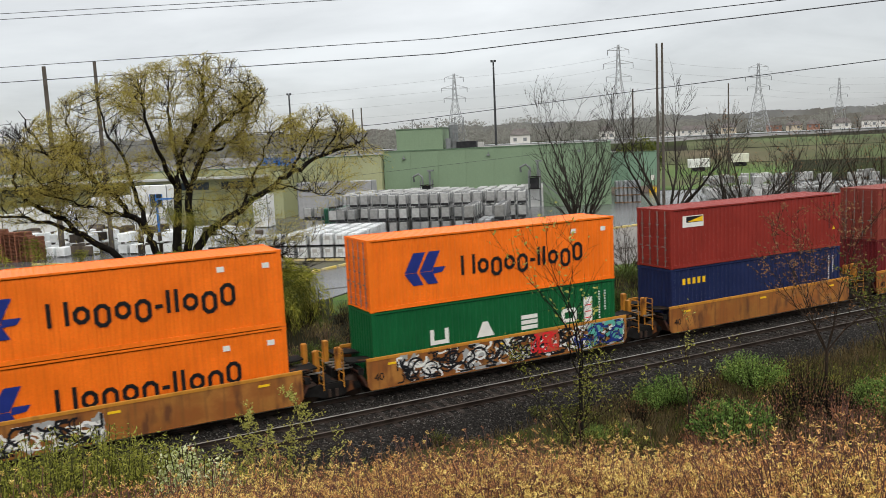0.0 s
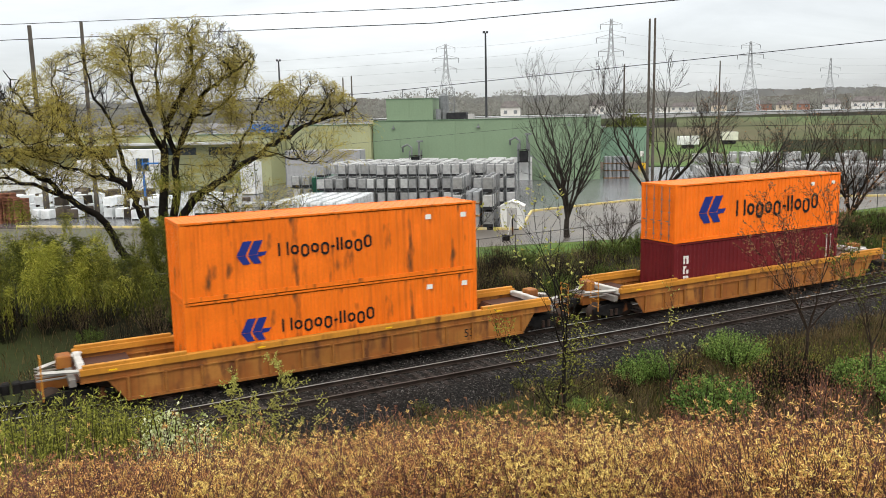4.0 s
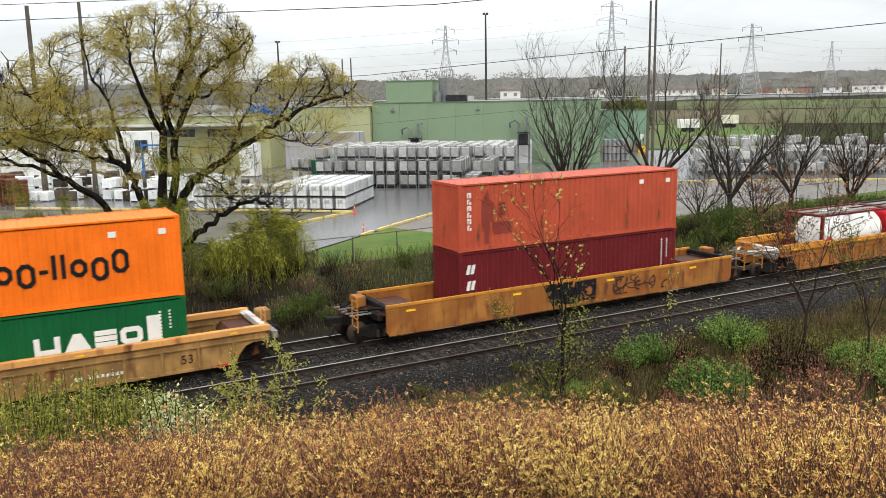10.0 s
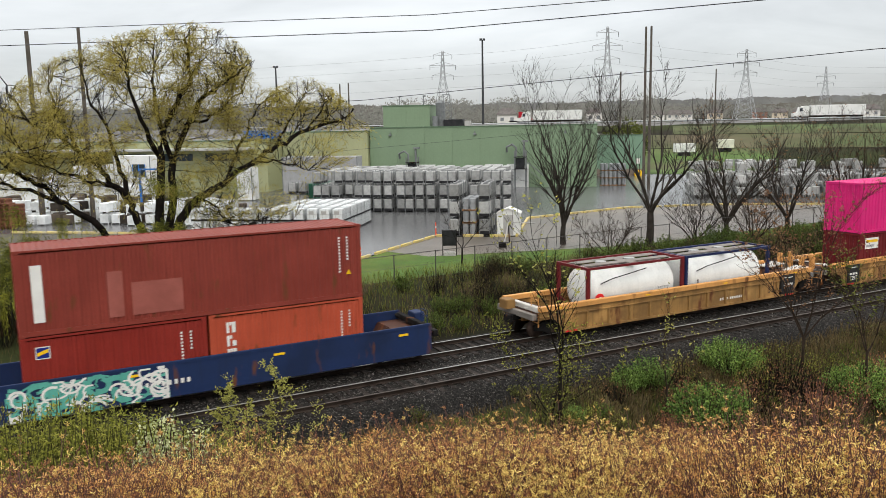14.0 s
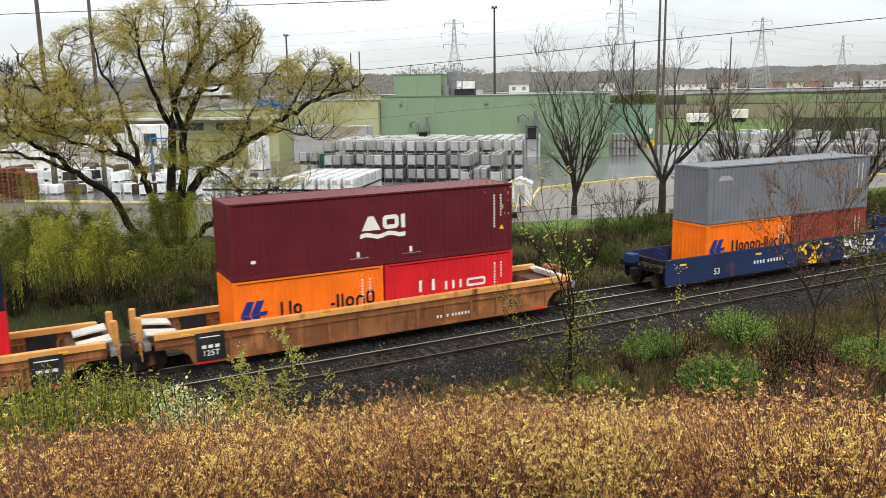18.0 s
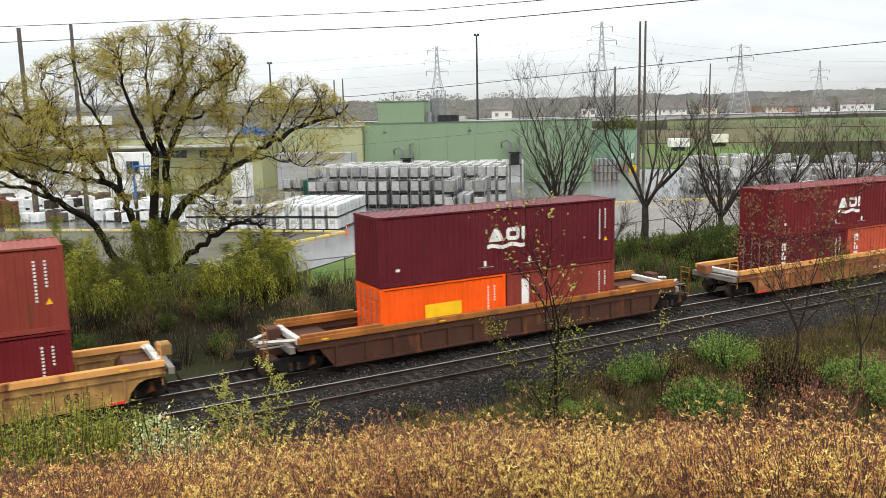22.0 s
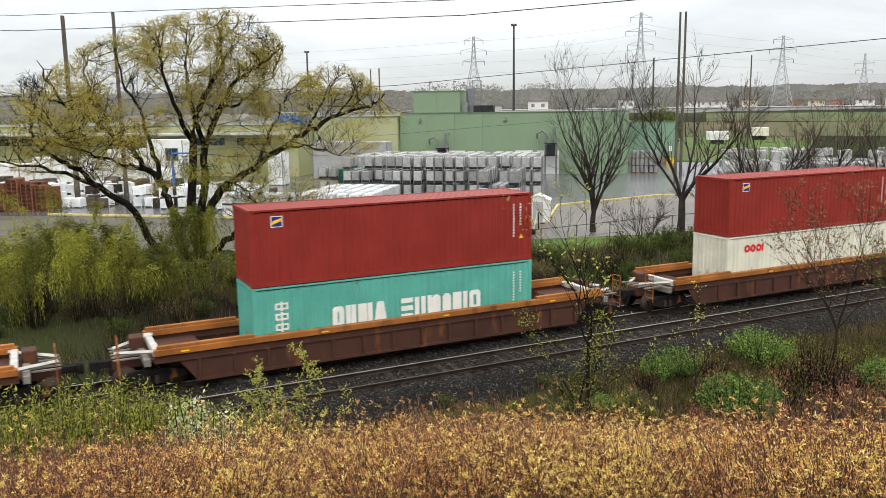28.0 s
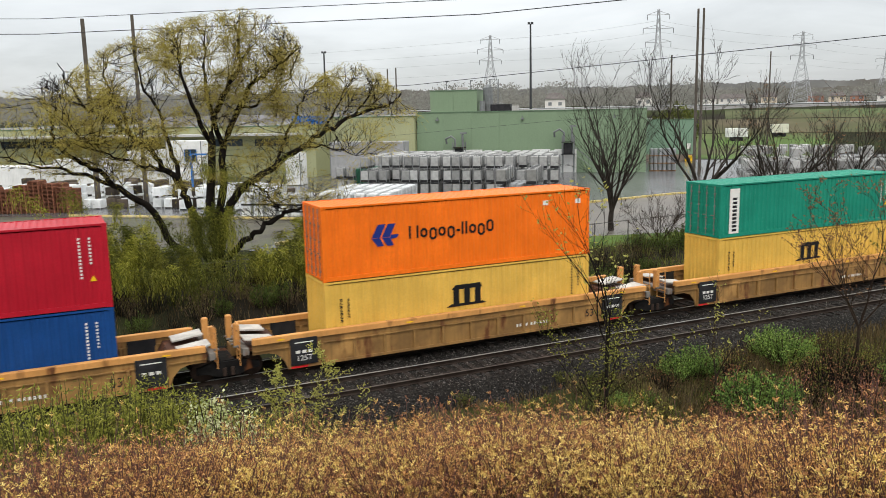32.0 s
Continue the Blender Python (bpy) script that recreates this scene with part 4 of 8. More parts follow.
def well_car(style, body, chord, half, pitch, left="coupler", right="coupler", label="", seed=0):
    """One unit of a well car. half: half the length of its side walls; left and right: how it ends ('coupler' or 'joint')."""
    t = thing("well_car", label, "freight car", group="cars of the train")
    bm, cm = P[body], P[chord]
    yo, zb, zt = 1.50, 0.20, 1.53
    key = (style, body, half)
    if style == "ribbed":
        lo, hi = half - 1.45, half - 0.85
        web = [(-lo, zb), (lo, zb), (hi, 1.02), (half, 1.06), (half, 1.34), (-half, 1.34), (-half, 1.06), (-hi, 1.02)]
    elif style == "joint":
        lo = half - 1.3
        arch = [(lo, zb), (lo + 0.12, 0.52), (lo + 0.38, 0.82), (lo + 0.7, 0.92), (half, 0.92), (half, 1.34)]
        web = arch + [(-x, z) for x, z in reversed(arch)]
    else:
        lo = half - 0.15
        web = [(-lo, zb + 0.05), (lo, zb + 0.05), (half, 0.45), (half, zt), (-half, zt), (-half, 0.45)]
    wall = shared(("side_wall_web",) + key, lambda: Geo().prism(web, -0.02, 0.02), bm)
    for sy in (-1, 1):
        s = part("side_sill", wall, None, t, at=(0, sy * (yo - 0.03), 0))
        if style in ("ribbed", "joint"):
            part("top_chord", shared(("top_chord",) + key, lambda: Geo().bevel_box(-half, half, -0.12, 0.12, 1.31, zt, 0.02), cm), None, s)
            part("bottom_chord", shared(("bottom_chord",) + key, lambda: Geo().box(-lo, lo, -0.09, 0.09, zb, zb + 0.10), bm), None, s)
            part("ledge", shared(("ledge",) + key, lambda: Geo().box(-half, half, -0.085, 0.085, 1.03, 1.07), bm), None, s)
            rib = shared(("rib",) + key, lambda: Geo().bevel_box(-0.05, 0.05, -0.11, 0.11, zb + 0.10, 1.03, 0.012), bm)
            n = int(2 * lo / 1.22)
            for i in range(n + 1):
                part("rib", rib, None, s, at=(-lo + 0.08 + i * (2 * lo - 0.16) / n, 0, 0))
            if style == "ribbed":   # raised guides next to the boxes
                for x in (-1, 1):
                    part("guide", shared(("guide", x) + key, lambda: Geo().bevel_box(*sorted((x * (half - 0.1), x * 6.15)), -0.09, 0.09, zt, zt + 0.12, 0.02), cm), None, s)
        else:
            part("top_edge", shared(("top_edge",) + key, lambda: Geo().bevel_box(-half, half, -0.04, 0.04, zt - 0.1, zt + 0.02, 0.015), cm), None, s)
    # well floor: cross beams and shelves on which the boxes stand
    beam = shared(("cross_beam", body), lambda: Geo().box(-0.15, 0.15, -1.45, 1.45, 0.24, 0.355), bm)
    for x in (-5.9, -3.0, 0, 3.0, 5.9):
        part("cross_beam", beam, None, t, at=(x, 0, 0))
    # ends: slanting bulkhead, deck over the truck, stub sill, walkway and rails
    for sx, how in ((-1, left), (1, right)):
        reach = pitch / 2
        a = min(half - 0.5, 7.4) if pitch > 17 else 6.35
        deck = Geo()
        deck.prism([(sx * a, 0.35), (sx * (a + 0.12), 0.35), (sx * (a + 0.55), 1.12), (sx * (a + 0.43), 1.12)], -1.4, 1.4)
        # brown of bulkhead and deck stands in for shadow in the well
        part("end_bulkhead", deck, P["car_brown"], t)
        stop = reach - (0.75 if how == "coupler" else 0.25)
        part("stub_sill", Geo().box(*sorted((sx * (a + 0.4), sx * stop)), -0.33, 0.33, 0.68, 1.10), P["steel_dark"] if style == "plain" else bm, t)
        w = 1.42 if how == "joint" else 1.38
        part("end_deck", Geo().box(*sorted((sx * (a + 0.45), sx * (half + 0.1))), -w, w, 1.10, 1.16), P["car_brown"], t, "brown end deck, well shadow put into its colour")
        part("cross_bearer", Geo().box(*sorted((sx * (half + 0.12), sx * (half + 0.34))), -1.45, 1.45, 0.95, 1.2), P["deck_grey"] if style != "plain" else P["steel_dark"], t)
        gr = Geo()
        x0, x1 = sorted((sx * (half + 0.36), sx * stop))
        for k in range(5):
            y = -0.9 + k * 0.42
            gr.box(x0, x1, y, y + 0.1, 1.14, 1.19)
        part("walkway", gr, P["deck_grey"], t, "worn steel walkway grating")
        pale = P["plate_pale"] if style != "plain" else P["steel_dark"]
        if how == "joint":   # sloping saddle plates beside the joint
            for y in (-1.25, 0.4):
                x0, x1 = half - 0.9, reach - 0.6
                g = Geo()
                top = [(sx * x0, y, 1.36), (sx * x0, y + 0.85, 1.36), (sx * x1, y + 0.85, 1.50), (sx * x1, y, 1.50)]
                g.poly(*(top if sx < 0 else top[::-1]))
                low = [(x, yy, z - 0.06) for x, yy, z in top]
                g.poly(*(low if sx > 0 else low[::-1]))
                for q in range(4):
                    g.poly(top[q], low[q], low[(q + 1) % 4], top[(q + 1) % 4])
                part("saddle_plate", g, pale, t, "worn pale saddle plate")
        else:
            for y in (-1, 1):   # braces that run in from the side walls to the coupler
                part("brace", Geo().tube([(sx * (half - 0.3), y * 1.3, 1.40), (sx * (stop - 0.1), y * 0.35, 1.28)], 0.075, 4), pale, t, "worn pale steel brace")
            part("end_beam", Geo().bevel_box(*sorted((sx * (half - 0.25), sx * (half + 0.0))), -1.38, 1.38, 1.25, 1.47, 0.03), pale, t)
            part("brake_stand", Geo().bevel_box(*sorted((sx * (half + 0.1), sx * (half + 0.6))), 0.25, 0.9, 1.19, 1.62, 0.04), bm, t)
        rail = Geo()
        xr = sx * (stop - 0.15)
        for y in (-1.3, -0.75):
            rail.tube([(xr, y, 0.55), (xr, y, 2.05)], 0.022, 5)
        for z in (0.75, 1.1, 1.45, 1.8, 2.04):
            rail.tube([(xr, -1.3, z), (xr, -0.75, z)], 0.018, 5)
        part("ladder", rail, cm, t)
        if how == "joint":
            for y in (-0.75, 0.7):
                part("end_post", Geo().bevel_box(*sorted((sx * (reach - 0.55), sx * (reach - 0.33))), y, y + 0.25, 1.1, 2.0, 0.03), cm, t)
            if style == "joint":
                for sy in (-1, 1):
                    pb = part("marking_panel", Geo().box(*sorted((sx * (half - 2.42), sx * (half - 1.38))), sy * 1.5 - 0.13, sy * 1.5 + 0.04, 0.34, 1.36), P["panel_black"], t, "black panel with white service marks")
                    g = Geo()
                    for q in range(3):
                        c0 = sx * (half - 1.9)
                        g.box(c0 - 0.32 + q * 0.24, c0 - 0.16 + q * 0.24, -1.636, -1.631, 0.78, 0.9)
                    g.box(sx * (half - 1.9) - 0.36, sx * (half - 1.9) + 0.36, -1.636, -1.631, 1.18, 1.22)
                    if sy < 0:
                        part("service_marks", g, P["letter_white"], pb)
        else:
            cp = Geo().box(*sorted((sx * (stop - 0.1), sx * (reach - 0.02))), -0.14, 0.14, 0.74, 0.98).bevel_box(*sorted((sx * (reach - 0.28), sx * (reach - 0.01))), -0.24, 0.2, 0.68, 1.04, 0.05)
            part("coupler", cp, P["steel_dark"], t)
            part("air_hose", Geo().tube([(sx * (reach - 0.3), -0.35, 0.75), (sx * (reach - 0.15), -0.36, 0.4), (sx * (reach - 0.02), -0.3, 0.32)], 0.03, 6), P["steel_dark"], t)
        if how == "coupler":
            bogie(t, sx * (reach - 2.0))
        elif sx < 0:
            bogie(t, -reach)
    # yellow reflector strips along the sill
    strip_ = shared(("reflector", style), lambda: Geo().box(0, 0.28, -1.60, -1.588, 1.37, 1.42) if style != "plain" else Geo().box(0, 0.42, -1.515, -1.505, 1.18, 1.27), P["letter_yellow"])
    x = -half + 0.9
    while x < half - 1.0:
        part("reflector", strip_, None, t, "yellow reflector strip", at=(x, 0, 0))
        x += 5.2
    if style == "joint":
        for sx in (-1, 1):
            part("warning_strip", Geo().box(*sorted((sx * (lo - 0.1), sx * (lo - 0.75))), -1.567, -1.561, 0.21, 0.29), P["letter_red"], t, "dull red warning strip")
    return t

# the cars in running order: tail end of the boxes at 16 s; upper box; lower boxes; car style
# box: (colour, mark, doors at the tail end, height)
TANKS = {
    "red": ("red", "panel_black", "red", "red tank container with white lettering bars in a dark frame"),
    "board": ("white", "navy", "board", "white tank container with a blue board in a blue frame"),
    "disc": ("white", "maroon", "disc", "white tank container with a round red emblem in a maroon frame"),
    "cross": ("white", "navy", "cross", "white tank container with a black cross in a navy frame"),
}
CONSIST = (
    (307.81, ("brown", "", 1, HC), (("maroon", "", 0, HC),), "plain40"),
    (292.44, ("red_brown", "tex", 1, HC), (("navy", "seaco", 0, HC),), "plain40"),
    (276.79, ("orange", "liner", 1, HC), (("green", "wide", 0, HC),), "plain40"),
    (261.16, ("orange", "liner", 1, HC), (("orange", "liner", 0, HC),), "plain40"),
    (245.57, ("green", "wide", 1, HC), (("green", "wide", 1, STD),), "plain40"),
    (224.14, ("orange", "liner", 1, HC), (("maroon", "upright", 0, HC),), "single_yellow"),
    (200.71, ("orange_old", "liner_small", 0, HC), (("orange_old", "liner_small", 0, HC),), "single_yellow"),
    (177.16, ("maroon", "tex", 0, HC), (("maroon", "tex", 0, HC),), "single_yellow"),
    (153.97, None, ("red", "board"), "single_brown"),
    (130.69, None, ("disc", "red"), "single_yellow"),
    (107.65, ("salmon", "stained", 0, HC), (("maroon", "ue", 0, HC),), "single_plain"),
    (84.14, ("orange", "liner", 0, HC), (("orange", "liner", 0, STD), ("green", "wide", 0, STD)), "first_ochre"),
    (64.55, ("magenta", "square_word", 0, HC), (("maroon", "label", 0, STD), ("maroon", "upright", 0, STD)), "mid_ochre"),
    (44.91, None, ("disc", "cross"), "last_ochre"),
    (21.47, ("brown", "stripe", 0, HC), (("red_brown", "flash", 0, STD), ("salmon", "upright", 0, STD)), "first_blue"),
    (1.85, ("salmon", "upright6", 0, HC), (("maroon", "upright", 0, STD), ("brown", "stripe", 0, STD)), "mid_blue"),
    (-17.73, ("grey", "silver", 0, HC), (("orange", "liner", 0, STD), ("brown", "", 0, STD)), "last_blue"),
    (-41.37, ("maroon2", "wave", 0, HC), (("orange", "liner_gap", 0, STD), ("red", "serif", 0, STD)), "first_tan"),
    (-60.95, ("midnight", "red_plate", 0, HC), (("red", "block3", 0, STD), ("red", "block3r", 0, STD)), "mid_tan"),
    (-80.89, ("maroon", "wave", 0, STD), (("maroon2", "upright", 1, STD), ("salmon", "upright", 0, STD)), "last_tan"),
    (-104.13, ("maroon2", "wave", 0, HC), (("bright_orange", "patch", 1, STD), ("brown", "stripe", 0, STD)), "single_brown"),
    (-127.77, ("brown", "", 0, HC), (("red", "block3", 1, STD), ("maroon", "stripe", 0, STD)), "first_ochre"),
    (-147.72, ("green", "wide", 0, HC), (("orange", "liner", 0, STD), ("brown", "stripe", 0, STD)), "mid_ochre"),
    (-167.82, ("brown", "stripe", 0, STD), (("salmon", "upright", 0, STD),), "last_ochre"),
    (-191.29, ("red_brown", "flash", 0, HC), (("cream", "rings", 0, HC),), "single_brown"),
    (-214.94, ("red_brown", "flash", 0, HC), (("teal", "two_words", 0, HC),), "single_brown"),
    (-238.59, ("cream_rusty", "rings", 0, HC), (("cream", "rings", 0, STD),), "single_brown"),
    (-262.17, ("jade", "board", 1, STD), (("yellow", "m", 0, HC),), "first_ochre"),
    (-281.92, ("orange", "liner_small", 1, HC), (("yellow", "m", 0, HC),), "mid_ochre"),
    (-301.59, ("crimson", "", 0, HC), (("blue", "", 0, HC),), "last_ochre"),
)
WORDS = {"orange": "bright orange", "orange_old": "rust-streaked orange", "green": "dark green", "maroon": "maroon", "maroon2": "dark maroon", "red_brown": "red-brown",
         "brown": "faded brown", "salmon": "weathered orange-red", "navy": "navy blue", "midnight": "very dark blue", "magenta": "magenta pink", "grey": "grey", "red": "red",
         "bright_orange": "vermilion orange", "cream": "cream white", "cream_rusty": "rust-stained cream white", "teal": "pale teal", "jade": "jade green", "yellow": "yellow",
         "crimson": "crimson red", "blue": "blue"}
MARKS = {"liner": "blue emblem and black bars", "liner_small": "small blue emblem", "liner_gap": "blue emblem and patchy black bars", "wide": "four wide white shapes", "tex": "white and yellow plate", "stripe": "white upright board",
         "wave": "white wave emblem", "square_word": "large white lettering shapes", "rings": "red lettering bars", "two_words": "white lettering bars", "m": "black emblem", "board": "white upright board"}
CZ = TRACK_FAR[0]


def put_box(spec, length, xc, z, where):
    color, mark, doors, h = spec
    label = f"{WORDS[color]} shipping container" + (f" with {MARKS[mark]}" if mark in MARKS else " with corrugated walls") + where
    if len(label.split()) > 12:
        label = label[:-len(where)]
    t = container(color, length, h, bool(doors), label)
    decorate(t, mark, length, h)
    rolls(t, xc, CZ, z)


for number, (x, upper, lower, style) in enumerate(CONSIST):
    xc = x + L40 / 2
    z0 = 0.36
    if isinstance(lower[0], str):
        for k, key in enumerate(lower):
            rolls(tank_container(*TANKS[key]), x + L20 / 2 + k * (L40 - L20), CZ, z0)
    else:
        n = len(lower)
        for k, spec in enumerate(lower):
            put_box(spec, L40 if n == 1 else L20, xc if n == 1 else x + L20 / 2 + k * (L40 - L20), z0, " in the well")
        if upper:
            put_box(upper, L40, xc, z0 + max(s[3] for s in lower) + 0.015, " on top")
    place, _, paint_key = style.partition("_")
    if style == "plain40":
        ends = ("coupler" if number == 4 else "joint", "coupler" if number == 0 else "joint")
        c = well_car("plain", "car_yellow", "chord_yellow", 6.5, 15.6, *ends, "yellow smooth-sided forty-foot well car with graffiti", number)
        font_mark(c, "40", -6.0, 0.62, -1.512, 0.42, P["letter_black"])
    elif place == "single":
        col = {"yellow": ("car_yellow", "chord_yellow"), "brown": ("car_brown", "chord_brown"), "plain": ("car_yellow", "chord_yellow")}[paint_key]
        c = well_car("ribbed" if paint_key != "plain" else "plain", *col, 9.7, 23.5, "coupler", "coupler",
                     {"yellow": "yellow ribbed well car with rust", "brown": "brown ribbed well car, rusty and dirty", "plain": "orange smooth-sided well car with black graffiti"}[paint_key], number)
        if paint_key == "yellow":
            font_mark(c, "53", 5.5, 0.45, -1.492, 0.5, P["letter_black"])
    else:
        ends = {"first": ("joint", "coupler"), "mid": ("joint", "joint"), "last": ("coupler", "joint")}[place]
        col = {"ochre": ("car_ochre", "chord_ochre"), "tan": ("car_tan", "chord_ochre"), "blue": ("car_blue", "car_blue")}[paint_key]
        c = well_car("joint" if paint_key != "blue" else "plain", *col, 9.0, 19.65, *ends,
                     {"ochre": "ochre ribbed well car unit with black end panels", "tan": "tan ribbed well car unit with black end panels", "blue": "dark blue smooth-sided well car unit with graffiti"}[paint_key], number)
        if paint_key == "blue":
            font_mark(c, "53", -5.6, 0.5, -1.512, 0.46, P["letter_white"])
            part("reporting_number", strokes("xxxx xxxxxx", -3.0, 0.72, 0.24, 0.66, 0.3, 0.25), P["letter_white"], c, at=(0, -1.512, 0))
        else:
            font_mark(c, "53", 5.95, 0.5, -1.492, 0.46, P["letter_black"])
            if ends[0] == "joint":
                font_mark(c, "125T", -7.1, 0.5, -1.640, 0.3, P["letter_white"])
            part("reporting_number", strokes("xxxx xxxxxx", 2.2, 0.5, 0.17, 0.66, 0.3, 0.25), P["letter_white"], c, at=(0, -1.492, 0))
    y = -1.512
    if number == 2:
        scribble(c, 2, -5.2, 6.3, 0.32, 1.42, y, ("letter_grey", "letter_white", "letter_black", "letter_black"), 70)
        scribble(c, 22, 1.2, 2.6, 0.5, 1.4, y - 0.006, ("salmon", "letter_red"), 14)
        scribble(c, 23, 3.0, 6.2, 0.4, 1.4, y - 0.006, ("teal", "letter_blue"), 22)
    elif number == 3:
        scribble(c, 3, -4.6, -0.6, 0.32, 1.3, y, ("letter_grey", "letter_white", "letter_black"), 34)
    elif number == 10:
        scribble(c, 10, -1.8, 0.9, 0.45, 1.4, y, ("letter_black", "letter_black"), 40)
        scribble(c, 100, 2.0, 5.5, 0.45, 1.35, y, ("chord_brown", "car_brown"), 18)
    elif number == 14:
        scribble(c, 14, -6.6, -1.6, 0.25, 1.45, y, ("teal", "teal", "letter_white"), 44)
    elif number == 15:
        scribble(c, 15, -4.0, 0.2, 0.3, 1.4, y, ("letter_grey", "letter_white", "letter_yellow", "letter_black"), 36)
        scribble(c, 16, 1.8, 6.8, 0.3, 1.4, y, ("letter_grey", "letter_white", "letter_black"), 44)
    elif number == 16:
        scribble(c, 17, 0.4, 2.4, 0.3, 1.4, y, ("letter_yellow", "letter_black"), 16)
        scribble(c, 18, 4.0, 6.6, 0.3, 1.4, y, ("letter_grey", "letter_white", "letter_black"), 30)
    rolls(c, xc, CZ, 0.0)

# ---- the works yard ----
M_ASPHALT = surface("wet_asphalt", (0.085, 0.085, 0.088), 0.22, spec=0.5, vary=0.3, scale=0.12, grain=25, second=(0.13, 0.13, 0.13), patch=0.5, patch_scale=0.1, bump=0.12, bump_scale=30)
M_DIRT = surface("wet_dirt", (0.13, 0.108, 0.085), 0.4, spec=0.4, vary=0.3, scale=0.2, grain=12, second=(0.09, 0.08, 0.07), patch=0.5, patch_scale=0.15, bump=0.3, bump_scale=12)
M_LAWN = surface("lawn", (0.065, 0.125, 0.018), 0.9, vary=0.3, scale=0.4, grain=14, second=(0.12, 0.15, 0.03), patch=0.4, patch_scale=0.3, bump=0.8, bump_scale=25)
M_KERB = surface("kerb_yellow", lin(216, 190, 96), 0.6, vary=0.15, scale=1.0, grain=12, second=(0.36, 0.34, 0.30), patch=0.45, patch_scale=0.9)
M_CONC = surface("concrete", (0.42, 0.41, 0.39), 0.7, vary=0.15, scale=0.4, grain=10)


def flat(name, outline, z, mat, label, category):
    g = Geo()
    g.poly(*[yard(u, v, z) for u, v in outline])
    return tagged(part(name, g, mat), label, category, kind="structure")


flat("yard_pavement", [(-120, 38), (-12.4, 37.6), (-15.4, 30), (-19, 22), (-10.5, 17.5), (-7.9, 27), (-4.9, 38.1), (2.0, 38.4), (2.0, 51.3), (12.3, 61.5), (22.5, 65), (75, 67), (75, 135), (9, 135), (-120, 135)], 0.004, M_ASPHALT, "wet dark asphalt of the works yard", "pavement")
def flat_xy(name, outline, z, mat, label, category):
    return tagged(part(name, Geo().poly(*[(x, y, z) for x, y in outline]), mat), label, category, kind="structure")


def U(u, v):
    q = yard(u, v)
    return (q.x, q.y)


flat_xy("dirt_lot", [U(-7.2, 29.6), (14.5, 23.6), (30, 19.2), (60, 20.6), (78, 21.6), U(22.5, 64.8), U(12.3, 61.3), U(2.2, 51.2), U(2.2, 38.2), U(-4.8, 37.9)], -0.02, M_DIRT, "brown wet gravel lot beside the yard", "gravel lot")
flat_xy("lawn", [(3.0, 16.2), (9, 16.4), (30, 16.8), (80, 18.2), (77.9, 21.5), (60, 20.5), (30, 19.1), (14.5, 23.5), U(-7.1, 29.4), U(-7.8, 26.8), U(-9.6, 20)], -0.016, M_LAWN, "bright green grass by the fence", "grass")
flat("verge", [(-60, 37.8), (-12.6, 37.4), (-15.6, 30), (-19.2, 22), (-26, 20), (-60, 26)], -0.012, surface("verge_brown", (0.075, 0.064, 0.045), 0.6, vary=0.35, scale=0.5, second=(0.07, 0.08, 0.025), patch=0.35, patch_scale=0.25, bump=0.5, bump_scale=15), "rough brown and green verge", "verge")


def kerb_run(points, label):
    t = thing("kerb", label, "kerb", kind="structure")
    stone = Geo().bevel_box(0, 1.76, -0.11, 0.11, -0.05, 0.17, 0.03).mesh("kerb_stone", M_KERB)
    for (ua, va), (ub, vb) in zip(points, points[1:]):
        d = math.hypot(ub - ua, vb - va)
        n = max(1, int(d / 1.8))
        for k in range(n):
            p = yard(ua + (ub - ua) * k / n, va + (vb - va) * k / n)
            part("kerb_stone", stone, None, t, at=pose(p.x, p.y, 0, 0, 0, YARD_TURN + math.degrees(math.atan2(vb - va, ub - ua))))


kerb_run([(-46, 38.6), (-20, 38.3), (-12.4, 37.6), (-15.4, 30.0), (-18, 24)], "chipped yellow concrete kerb of the yard")
kerb_run([(-8.2, 25.5), (-7.6, 28), (-4.8, 38.0), (2.1, 38.3), (2.1, 51.3), (12.3, 61.6), (22.3, 64.9), (60, 66.5)], "long yellow concrete kerb round the lot")

# big shed and its neighbours
M_GREEN = surface("clad_green", lin(124, 144, 116), 0.55, vary=0.05, scale=0.15, grain=4, streak=0.12)
M_GREEN2 = surface("clad_green_pale", lin(122, 150, 128), 0.55, vary=0.05, scale=0.15, grain=4, streak=0.12)
M_CREAM = surface("clad_cream", lin(164, 166, 128), 0.6, vary=0.06, scale=0.2, grain=4, streak=0.2)
M_TRIM = surface("trim_green", lin(92, 114, 90), 0.5, vary=0.08)
M_ROOF = surface("roof_gravel", (0.22, 0.22, 0.21), 0.85, vary=0.2, scale=0.2)
M_DUCT = surface("duct_steel", (0.20, 0.21, 0.21), 0.5, metal=0.3, vary=0.15, scale=2)
M_GLASS = surface("dark_glass", (0.03, 0.045, 0.06), 0.08, spec=0.5, vary=0.2)
M_BRICK = surface("brick_base", (0.22, 0.17, 0.14), 0.8, vary=0.2, scale=2, grain=20)


